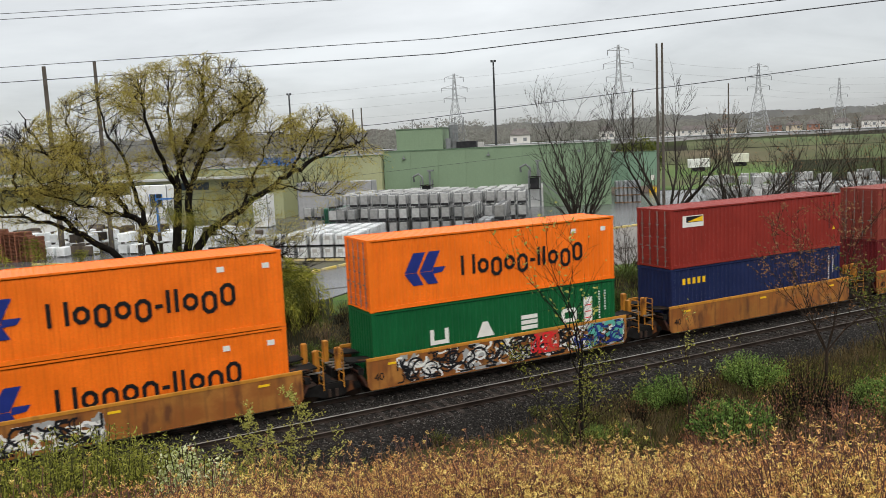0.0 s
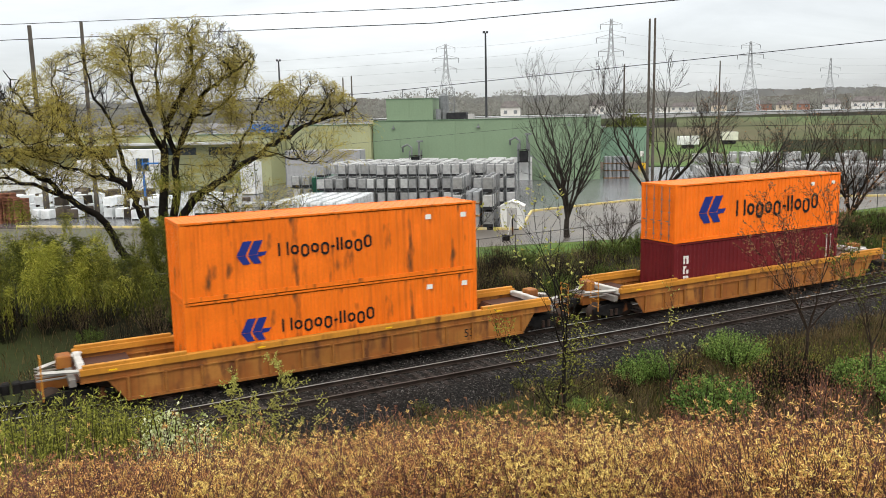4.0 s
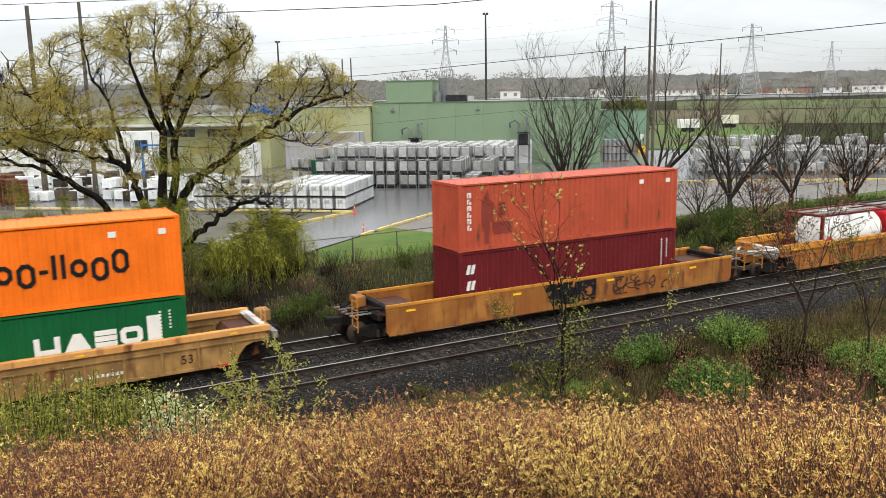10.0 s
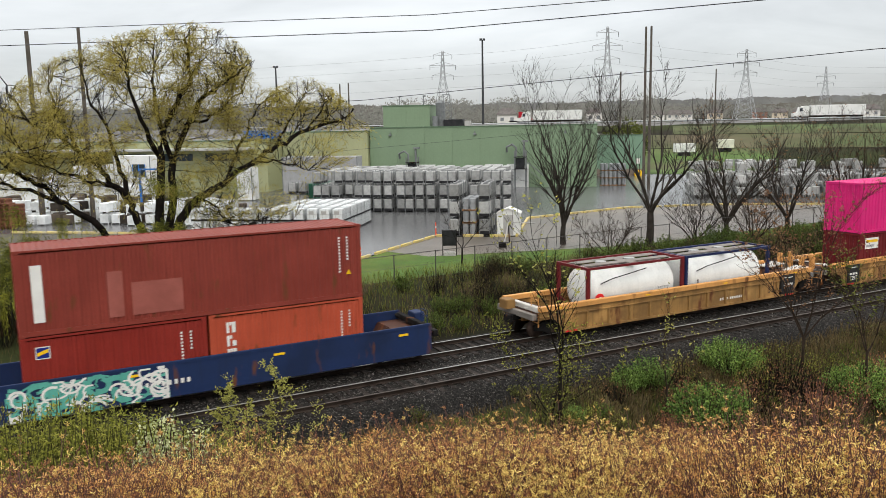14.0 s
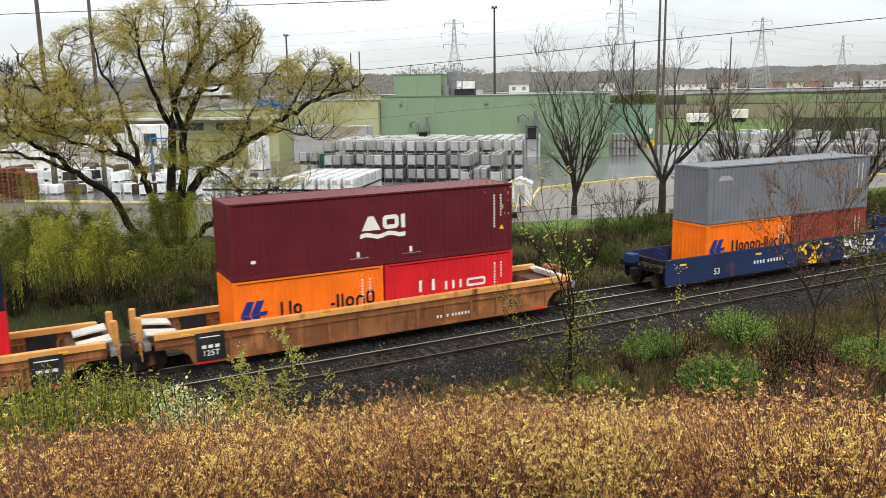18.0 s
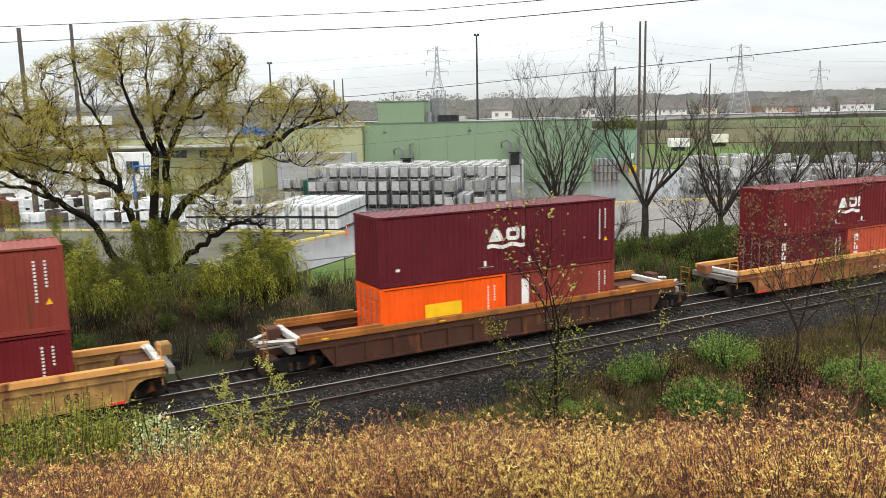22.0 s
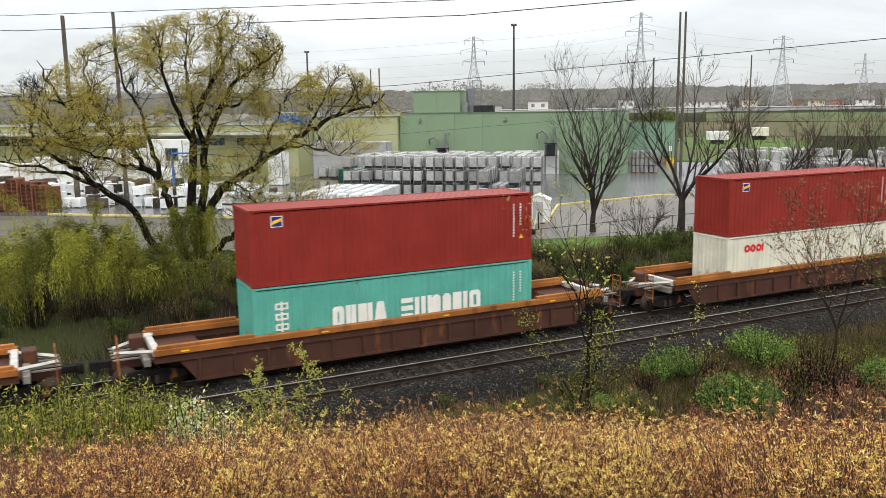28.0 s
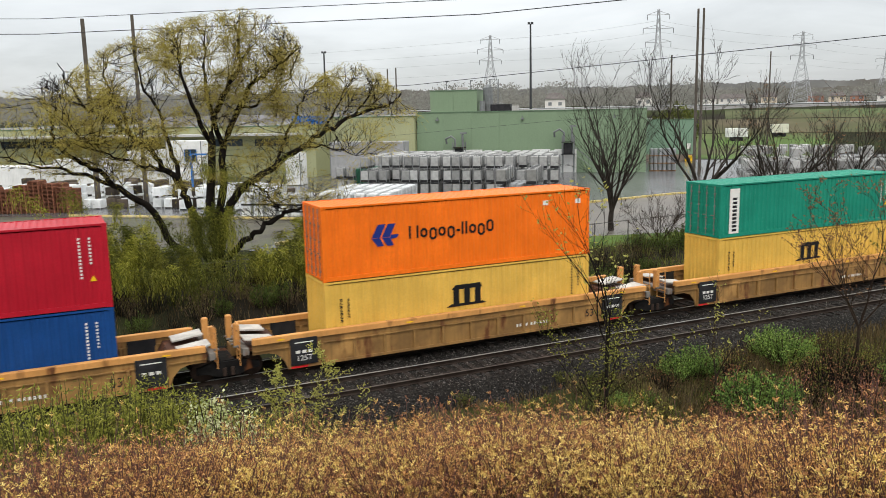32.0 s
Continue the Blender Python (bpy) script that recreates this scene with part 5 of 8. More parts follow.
def shed(name, label, u0, u1, v0, v1, h, wall, panel=4.2, z0=0.0, plinth=None, parapet=True):
    """A flat-roofed building of cladding panels with joints, a roof and a parapet cap."""
    t = thing(name, label, "industrial building", at=in_yard(u0, v0, z0))
    w, d = u1 - u0, v1 - v0
    g = Geo().box(0, w, 0.06, d, -0.3, h - 0.15)
    part("wall", g, wall, t)
    n = max(1, int(w / panel))
    p = Geo().bevel_box(0.008, w / n - 0.008, 0, 0.06, -0.1, h - 0.15, 0.008).mesh("cladding_panel", wall)
    for k in range(n):
        part("cladding_panel", p, None, t, at=(k * w / n, 0, 0))
    part("roof", Geo().box(0.1, w - 0.1, 0.1, d - 0.1, h - 0.15, h - 0.08), M_ROOF, t)
    if parapet:
        part("parapet_cap", Geo().box(-0.08, w + 0.08, -0.08, 0.25, h - 0.16, h).box(-0.08, 0.25, 0.26, d, h - 0.16, h).box(w - 0.25, w + 0.08, 0.26, d, h - 0.16, h), M_TRIM, t)
    if plinth:
        part("plinth", Geo().box(-0.03, w + 0.03, -0.06, 0.0, -0.1, 1.1), plinth, t)
    return t


main_shed = shed("green_shed", "large pale green flat-roofed factory shed", -24.6, 9.1, 91, 135, 9.05, M_GREEN)
for x in (3.0, 15.8, 29.0):
    part("wall_lamp", Geo().bevel_box(x, x + 0.45, -0.35, 0.0, 7.75, 7.95, 0.04).box(x + 0.17, x + 0.27, -0.2, 0.0, 7.95, 8.3), M_DUCT, main_shed)
for x, w in ((4.0, 6.0), (17.5, 2.6), (20.7, 3.2)):
    part("dock_door", Geo().box(x, x + w, -0.05, 0.02, 0.0, 3.4), surface("door_white", (0.7, 0.7, 0.68), 0.5, vary=0.06), main_shed, "white dock door")
penthouse = shed("roof_house", "pale green box-shaped plant room on the shed roof", -23.4, -16.1, 95, 102, 3.3, M_GREEN, 3.0, 9.0)
part("roof_light", Geo().bevel_box(4.0, 5.6, 1.0, 2.0, 3.3, 3.7, 0.1), M_CONC, penthouse)
for x in (2.4, 6.2):
    part("vent_pipe", Geo().tube([(x, 1.0, 3.2), (x, 1.0, 4.6)], 0.07, 6).box(x - 0.1, x + 0.35, 0.9, 1.1, 4.55, 4.75), M_DUCT, penthouse)
small_shed = shed("low_green_shed", "lower pale green building with a brick base", 9.3, 17.0, 115, 130, 7.0, M_GREEN2, 3.8, plinth=M_BRICK)
part("wall_sign", Geo().box(6.6, 7.2, -0.1, -0.07, 2.0, 2.9), P["letter_white"], small_shed)
part("bollard", Geo().bevel_box(6.3, 7.5, -1.2, -0.4, 0.0, 0.9, 0.06), P["letter_yellow"], small_shed, "yellow guard")
cream_shed = shed("cream_shed", "cream-coloured factory wing with grey doors", -38, -24.7, 90, 134, 8.6, M_CREAM)
cream_long = shed("cream_long_shed", "long low cream-coloured factory wing", -110, -38.2, 84, 128, 7.6, M_CREAM, 6.0)
for k in range(9):
    part("window", Geo().box(3 + k * 7.4, 8.4 + k * 7.4, -0.05, 0.01, 4.6, 5.7), M_GLASS, cream_long, "dark strip window")
part("canopy", Geo().box(0.5, 70, -3.0, -0.08, 6.2, 6.5), surface("canopy_grey", (0.5, 0.5, 0.48), 0.5, vary=0.1), cream_long)


def roof_plant():
    t = thing("roof_plant", "steel tank, ducts and dark cooling unit on the shed roof", "roof equipment", at=in_yard(-15.6, 96, 8.97))
    part("vessel", Geo().tube([(0.9, 0.8, 0), (0.9, 0.8, 3.6), (0.9, 0.8, 4.1)], [0.75, 0.75, 0.2], 12), M_DUCT, t)
    part("small_vessel", Geo().tube([(0.3, -0.7, 0), (0.3, -0.7, 1.6)], 0.42, 10), M_DUCT, t)
    part("cooling_unit", Geo().bevel_box(1.6, 4.6, -0.8, 1.2, 0.0, 1.05, 0.05), P["panel_black"], t, "black cooling unit")
    fr = Geo()
    for x in (1.4, 2.6):
        for y in (-0.6, 0.6):
            fr.tube([(x, y, 0), (x, y, 4.8)], 0.05, 5)
    for z in (1.2, 2.4, 3.6, 4.8):
        fr.tube([(1.4, -0.6, z), (2.6, -0.6, z)], 0.04, 5).tube([(1.4, -0.6, z - 1.1), (2.6, -0.6, z)], 0.03, 5)
    part("frame", fr, M_DUCT, t)
    part("roof_box", Geo().bevel_box(4.8, 5.7, -0.5, 0.5, 0, 0.8, 0.05), M_CONC, t)


roof_plant()


def wall_stairs(u, name, tall):
    """Dust collector or outside stair on the shed wall: frame, landing, stairs, bent ducts."""
    t = thing(name, "grey steel stair tower with ducts on the factory wall", "steel stairs", at=in_yard(u, 90.2, 0))
    g = Geo()
    for x in (0, 1.6):
        for y in (-1.3, 0.0):
            g.tube([(x, y, 0), (x, y, tall)], 0.09, 5)
    part("frame", g, M_DUCT, t)
    for z in (tall * 0.5, tall * 0.82):
        part("landing", Geo().box(-0.1, 1.7, -1.4, 0.1, z, z + 0.08), P["steel_dark"], t)
    part("louvre_box", Geo().bevel_box(0.2, 1.4, -1.1, -0.1, tall * 0.5 + 0.1, tall * 0.8, 0.05), P["panel_black"], t)
    part("duct", Geo().tube([(0.2, -0.6, tall * 0.82), (0.2, -0.6, tall + 0.4), (-0.4, -0.6, tall + 0.9), (-1.2, -0.5, tall + 0.5), (-1.2, -0.1, tall - 0.2)], 0.15, 8), M_DUCT, t)
    part("stack_pipe", Geo().tube([(1.3, -0.5, tall * 0.8), (1.3, -0.5, tall + 1.2)], 0.16, 8).box(1.0, 1.9, -0.8, -0.2, tall + 1.2, tall + 1.45), M_DUCT, t)
    st = Geo()
    for k in range(12):
        st.box(1.8 + k * 0.28, 2.08 + k * 0.28, -1.3, -0.4, tall * 0.5 * (1 - k / 12) - 0.05, tall * 0.5 * (1 - k / 12))
    part("steps", st, M_DUCT, t)
    part("handrail", Geo().tube([(1.8, -1.3, tall * 0.5 + 1.0), (5.2, -1.3, 1.0)], 0.04, 5).tube([(1.8, -0.4, tall * 0.5 + 1.0), (5.2, -0.4, 1.0)], 0.04, 5), M_DUCT, t)


wall_stairs(-2.6, "stair_tower", 5.4)
wall_stairs(-18.6, "dust_collector", 4.6)

# stacked goods
M_TOTE = surface("tote_steel", (0.36, 0.36, 0.35), 0.5, metal=0.2, vary=0.18, scale=2, grain=15, per_object=0.3)
M_TOTE_FRAME = surface("tote_frame", (0.24, 0.245, 0.25), 0.5, metal=0.5, vary=0.15, scale=2)
M_PLASTIC = surface("tote_plastic", (0.72, 0.74, 0.74), 0.35, vary=0.06, scale=1.5, per_object=0.06)
M_CAGE = surface("tote_cage", (0.5, 0.51, 0.52), 0.4, metal=0.7, vary=0.1)
M_DRUM = surface("drum_grey", (0.34, 0.35, 0.36), 0.4, metal=0.4, vary=0.12, scale=2, per_object=0.2)
M_PALLET = surface("pallet_wood", (0.30, 0.17, 0.09), 0.8, vary=0.25, scale=2, grain=16, per_object=0.3)


def steel_tote():
    t = thing("steel_tote", "grey stainless steel tote, stacked in the yard", "tote", group="stacked steel totes")
    part("tank_body", Geo().bevel_box(-0.43, 0.43, -0.5, 0.5, 0.40, 1.40, 0.06), M_TOTE, t)
    for x in (-0.48, 0.43):
        for y in (-0.56, 0.50):
            part("leg", shared(("leg", x, y), lambda: Geo().box(x, x + 0.05, y, y + 0.06, 0.0, 1.5), M_TOTE_FRAME), None, t)
    # black block between the legs, painted as shade in the gap below
    part("base_frame", Geo().box(-0.43, 0.43, -0.54, 0.54, 0.16, 0.38), P["panel_black"], t)
    part("lid", Geo().tube([(0, 0, 1.42), (0, 0, 1.49)], 0.22, 10), M_TOTE_FRAME, t)
    return t


def white_tote():
    t = thing("white_tote", "white plastic tank in a wire cage on a pallet", "tote", group="white caged totes")
    part("tank_body", Geo().bevel_box(-0.47, 0.47, -0.57, 0.57, 0.16, 1.1, 0.08), M_PLASTIC, t)
    g = Geo()
    for x in (-0.5, -0.17, 0.17, 0.5):
        g.box(x - 0.012, x + 0.012, -0.605, -0.585, 0.14, 1.13).box(x - 0.012, x + 0.012, 0.585, 0.605, 0.14, 1.13)
    for y in (-0.3, 0.0, 0.3):
        g.box(-0.515, -0.495, y - 0.012, y + 0.012, 0.14, 1.13).box(0.495, 0.515, y - 0.012, y + 0.012, 0.14, 1.13)
    for z in (0.16, 0.62, 1.12):
        g.box(-0.52, 0.52, -0.61, -0.59, z, z + 0.02).box(-0.52, 0.52, 0.59, 0.61, z, z + 0.02).box(-0.52, -0.5, -0.59, 0.59, z, z + 0.02).box(0.5, 0.52, -0.59, 0.59, z, z + 0.02)
    part("cage", g, M_CAGE, t)
    part("pallet", Geo().box(-0.5, 0.5, -0.6, 0.6, 0.0, 0.03).box(-0.5, 0.5, -0.6, 0.6, 0.1, 0.14).box(-0.5, -0.38, -0.6, 0.6, 0.03, 0.1).box(-0.06, 0.06, -0.6, 0.6, 0.03, 0.1).box(0.38, 0.5, -0.6, 0.6, 0.03, 0.1), P["panel_black"], t)
    part("plate", Geo().box(-0.25, 0.2, -0.625, -0.612, 0.62, 0.92), M_CONC, t)
    return t


def drum_pallet():
    t = thing("drum_pallet", "four grey steel drums on a wooden pallet", "drums", group="stacked drums")
    d = Geo().tube([(0, 0, 0.14), (0, 0, 0.42), (0, 0, 0.43), (0, 0, 0.46), (0, 0, 0.47), (0, 0, 0.74), (0, 0, 0.75), (0, 0, 0.78), (0, 0, 0.79), (0, 0, 1.03)], [0.285, 0.285, 0.3, 0.3, 0.285, 0.285, 0.3, 0.3, 0.285, 0.285], 14).mesh("drum", M_DRUM)
    for x in (-0.3, 0.3):
        for y in (-0.3, 0.3):
            part("drum", d, None, t, at=(x, y, 0))
    part("pallet", Geo().box(-0.6, 0.6, -0.6, 0.6, 0.0, 0.03).box(-0.6, 0.6, -0.6, 0.6, 0.1, 0.135).box(-0.6, -0.5, -0.6, 0.6, 0.03, 0.1).box(0.5, 0.6, -0.6, 0.6, 0.03, 0.1), M_PALLET, t)
    return t


def stack_up(proto, spots, tier, rnd, turn=3.0):
    """Copies of a thing on a list of (u, v, number of tiers); the first stands for itself."""
    first = True
    for u, v, n in spots:
        a = rnd.uniform(-turn, turn)
        for k in range(n):
            m = in_yard(u + rnd.uniform(-0.04, 0.04), v + rnd.uniform(-0.05, 0.05), k * tier + 0.004, a)
            if first:
                proto.matrix_basis = m
                first = False
            else:
                copy_thing(proto, m)


rnd = random.Random(5)
spots = []
for row, v in enumerate((57.6, 59.0)):
    for k in range(19):
        u = -22 + k * 1.19 + (0.25 if k % 4 == 0 else 0)
        if rnd.random() < 0.06:
            continue
        spots.append((u, v + (1.2 if k > 18 else 0), 3 if rnd.random() < 0.82 else 2))
for k, u in enumerate((-3.3, -0.7)):
    for v in (39.2, 40.5, 41.8, 43.1):
        spots.append((u, v, 3))
spots += [(-26.4, 62.4, 2), (-25.2, 62.4, 2)]
stack_up(steel_tote(), spots, 1.5, rnd)
stack_up(drum_pallet(), [(-2.0, 39.2, 3), (-2.0, 40.6, 3), (-2.0, 42.0, 3)], 1.06, rnd)
stack_up(drum_pallet(), [(10.2 + k * 1.25, 93.5 + j * 1.3, 3) for k in range(3) for j in range(2)], 1.06, rnd)
spots = [(-13.8 - k * 1.22, 39.4, 2) for k in range(1, 12)] + [(-13.8, 39.4 + j * 1.22, 2) for j in range(8)]
spots += [(-13.8 - k * 1.22, 39.4 + j * 1.22, 2 if rnd.random() < 0.85 else 1) for k in range(1, 6) for j in range(1, 8)]
stack_up(white_tote(), spots, 1.15, rnd, 1.5)


def tote_block(name, label, spots, tier, w, d, h, mat, gap=0.22):
    """Rows of totes behind the front ones, joined."""
    g = Geo()
    q = random.Random(len(spots))
    for u, v, n in spots:
        for k in range(n):
            p = yard(u, v)
            j = q.uniform(-0.05, 0.05)
            for z0, z1 in ((gap, h - 0.08),):
                i = len(g.v)
                c = Geo().bevel_box(-w / 2 + j, w / 2 + j, -d / 2, d / 2, k * tier + z0, k * tier + z1, 0.06)
                c.box(-w / 2, -w / 2 + 0.06, -d / 2, -d / 2 + 0.06, k * tier, k * tier + gap).box(w / 2 - 0.06, w / 2, -d / 2, -d / 2 + 0.06, k * tier, k * tier + gap)
                a = radians(YARD_TURN)
                g.v.extend((p.x + x * math.cos(a) - y * math.sin(a), p.y + x * math.sin(a) + y * math.cos(a), z) for x, y, z in c.v)
                g.f.extend(tuple(i + e for e in f) for f in c.f)
    tagged(part(name, g, mat), label, "totes", kind="stuff")


q = random.Random(8)
tote_block("steel_tote_rows", "rows of grey stacked steel totes", [(-22 + k * 1.19, 61.2 + j * 1.35, q.choice((3, 3, 3, 2))) for k in range(18) for j in range(8) if q.random() < 0.93], 1.5, 0.9, 1.0, 1.42, surface("tote_steel_rows", (0.36, 0.36, 0.35), 0.5, metal=0.2, vary=0.15, scale=2, island=0.25), 0.40)
tote_block("white_tote_rows", "rows of white stacked plastic totes", [(-28 - k * 1.25, 44.5 + j * 1.3, q.choice((1, 2, 2))) for k in range(26) for j in range(6) if q.random() < (0.65 if k < 8 else 0.34)], 1.15, 0.95, 1.15, 1.1, surface("tote_white_rows", (0.68, 0.70, 0.70), 0.4, island=0.2), 0.14)
tote_block("far_tote_rows", "rows of grey and white totes on the far lot", [(21 + k * 1.25, 73 + j * 1.3, q.choice((1, 2, 2, 3))) for k in range(28) for j in range(8) if q.random() < 0.85], 1.45, 0.92, 1.0, 1.38, surface("tote_far_rows", (0.36, 0.36, 0.35), 0.45, metal=0.2, island=0.4), 0.42)


tote_block("crate_rows", "stacks of dark crates and scrap in the yard", [(-31 - k * 1.5 + q.uniform(-.4, .4), 46 + j * 2.3 + q.uniform(-.5, .5), q.choice((1, 1, 2, 2))) for k in range(24) for j in range(6) if q.random() < 0.55], 1.15, 1.1, 1.2, 1.05, surface("crate_dark", (0.07, 0.055, 0.042), 0.85, vary=0.3, scale=1.5, island=0.6), 0.12)


def white_hut():
    t = thing("white_hut", "small white storage hut with a low gable roof", "hut", at=in_yard(0.35, 38.9, 0))
    part("walls", Geo().prism([(0, 0), (1.95, 0), (1.95, 1.85), (0.97, 2.3), (0, 1.85)], 0, 1.7), P["white"], t)
    part("roof", Geo().prism([(-0.08, 1.83), (0.97, 2.31), (2.03, 1.83), (2.03, 1.9), (0.97, 2.38), (-0.08, 1.9)], -0.08, 1.78), P["white"], t)
    part("door", Geo().box(0.55, 1.4, -0.03, -0.002, 0.05, 1.75), M_CONC, t)


white_hut()


def notice_board():
    t = thing("notice_board", "dark notice board on two posts over grass", "sign", at=in_yard(-2.4, 27.8, -0.02, 8))
    part("panel", Geo().bevel_box(0, 0.95, -0.03, 0.03, 0.75, 1.9, 0.02), P["panel_black"], t, "black panel")
    for x in (-0.06, 0.95):
        part("post", Geo().box(x, x + 0.06, -0.03, 0.03, 0, 1.95), P["steel_dark"], t)
    part("footing", Geo().bevel_box(0.05, 0.9, -0.15, 0.15, 0.0, 0.3, 0.03), M_CONC, t)


notice_board()


def marker_post(u, v, h=0.95):
    t = thing("marker_post", "orange plastic marker post with white bands", "marker post", at=in_yard(u, v, 0.0))
    part("post", Geo().tube([(0, 0, 0), (0, 0, 0.06), (0, 0, 0.07), (0, 0, h)], [0.2, 0.2, 0.05, 0.045], 8), surface("marker_orange", lin(230, 84, 40), 0.5, vary=0.1), t)
    part("band", Geo().tube([(0, 0, h * 0.6), (0, 0, h * 0.72)], 0.052, 8), P["letter_white"], t)


marker_post(-4.9, 38.4, 1.15)
marker_post(-12.1, 37.2, 0.8)
marker_post(-8.3, 26.4, 0.8)


def pipe_stand():
    t = thing("pipe_barrier", "leaning pipe barrier beside the lot", "barrier", at=in_yard(1.6, 34.2, 0))
    part("leg", Geo().tube([(0, -2.0, 0), (0.2, 0, 1.75)], 0.05, 6), M_CONC, t)
    part("leg", Geo().tube([(0.2, 0.6, 0), (0.2, 0, 1.75)], 0.05, 6), P["steel_dark"], t)
    part("arm", Geo().tube([(0.2, 0, 1.7), (2.3, 0.3, 1.6)], 0.045, 6), M_CONC, t)
    part("weight", Geo().bevel_box(-0.35, 0.2, -2.3, -1.8, 0, 0.4, 0.04), P["steel_dark"], t)


pipe_stand()


def waste_bin():
    t = thing("waste_container", "dark green open waste container", "skip", at=in_yard(-25.6, 64, 0, 0))
    part("shell", Geo().prism([(0, 0.2), (2.6, 0.2), (2.6, 2.6), (0, 2.6)], 0, 5.5), surface("bin_green", lin(40, 84, 66), 0.5, vary=0.15, scale=1), t)
    for y in (0.5, 1.7, 2.9, 4.1, 5.2):
        part("rib", Geo().box(2.6, 2.7, y, y + 0.12, 0.3, 2.5), surface("bin_green", (0, 0, 0)), t)


waste_bin()


def grey_box(u, v, w, d, h, label, mat, z=0.0):
    t = thing("storage_box", label, "storage box", at=in_yard(u, v, z))
    part("body", Geo().bevel_box(0, w, 0, d, 0.1, h, 0.05), mat, t)
    for x in (0.0, w - 0.12):
        part("corner_post", Geo().box(x, x + 0.12, -0.03, 0.0, 0.0, h), M_DUCT, t)
    for k in range(int(w / 1.2)):
        part("rib", Geo().box(0.6 + k * 1.2, 0.68 + k * 1.2, -0.03, 0.0, 0.2, h - 0.1), mat, t)
    return t


grey_box(-34.5, 80, 11, 2.5, 5.2, "grey steel loading enclosure by the cream wall", surface("box_grey", (0.34, 0.34, 0.34), 0.5, vary=0.1))
grey_box(-37, 70, 2.2, 2.2, 4.3, "white wrapped tall vessel in the yard", P["white"])
grey_box(-68.5, 65.5, 10.5, 2.5, 3.9, "white parked trailer box behind pallets", P["white"])
grey_box(-60.2, 70.0, 6.2, 2.5, 4.8, "white wrapped stack of goods by the cream wall", P["white"])
cabin = grey_box(-52.6, 67.4, 5.2, 2.5, 6.1, "white cabin with a blue-framed window", P["white"])
part("cabin_window", Geo().box(2.7, 4.5, -0.06, -0.032, 3.4, 5.0), M_GLASS, cabin)
for x in (2.7, 3.56, 4.42):
    part("window_bar", Geo().box(x, x + 0.09, -0.09, -0.062, 3.4, 5.0), surface("unit_blue", lin(50, 110, 180), 0.5, vary=0.1), cabin, "blue window bar")
grey_box(-78, 60, 12, 2.5, 3.4, "white parked trailer box behind the willow", P["white"])
grey_box(-46.5, 58, 3.2, 2.4, 2.9, "white wrapped crate stack on the asphalt", P["white"])


def blue_rack(u, v):
    t = thing("pipe_rack", "slim blue steel pipe rack in the yard", "rack", at=in_yard(u, v, 0))
    m = surface("unit_blue", (0, 0, 0))
    for x in (0.0, 2.4):
        part("post", Geo().box(x - 0.09, x + 0.09, -0.09, 0.09, 0, 5.2), m, t)
    part("beam", Geo().box(-0.09, 2.49, -0.09, 0.09, 5.2, 5.36), m, t)


blue_rack(-39.2, 50.4)
grey_box(-42, 84.6, 5, 2.5, 1.3, "blue and white unit on the low roof", surface("unit_blue", (0, 0, 0)), 7.6)
grey_box(-38.5, 60, 1.5, 1.5, 1.3, "blue plastic barrel crate on the asphalt", surface("unit_blue", (0, 0, 0)))
grey_box(-35.5, 61, 1.2, 1.2, 1.3, "white plastic crate on the asphalt", P["white"])


def pallet_pile(u, v, n):
    t = thing("pallet_pile", "pile of orange-brown wooden pallets", "pallets", at=in_yard(u, v, 0, 6), group="pallet piles")
    p = Geo()
    for y in (-0.5, -0.25, 0.0, 0.25, 0.5):
        p.box(-0.6, 0.6, y - 0.05, y + 0.05, 0.11, 0.13)
    for x in (-0.6, -0.05, 0.5):
        p.box(x, x + 0.1, -0.55, 0.55, 0.02, 0.11)
    for y in (-0.5, 0.0, 0.5):
        p.box(-0.6, 0.6, y - 0.05, y + 0.05, 0.0, 0.02)
    me = p.mesh("pallet", surface("pallet_orange", lin(124, 80, 60), 0.85, vary=0.25, scale=2, per_object=0.3))
    q = random.Random(n)
    for k in range(n):
        part("pallet", me, None, t, at=pose(q.uniform(-0.03, 0.03), q.uniform(-0.03, 0.03), k * 0.135, 0, 0, q.uniform(-2, 2)))


for k in range(6):
    pallet_pile(-48.6 - 1.35 * k, 41.6 - 0.35 * k, (19, 22, 24, 21, 18, 20)[k])
for k in range(4):
    pallet_pile(-48.9 - 1.35 * k, 43.3, (17, 21, 20, 23)[k])


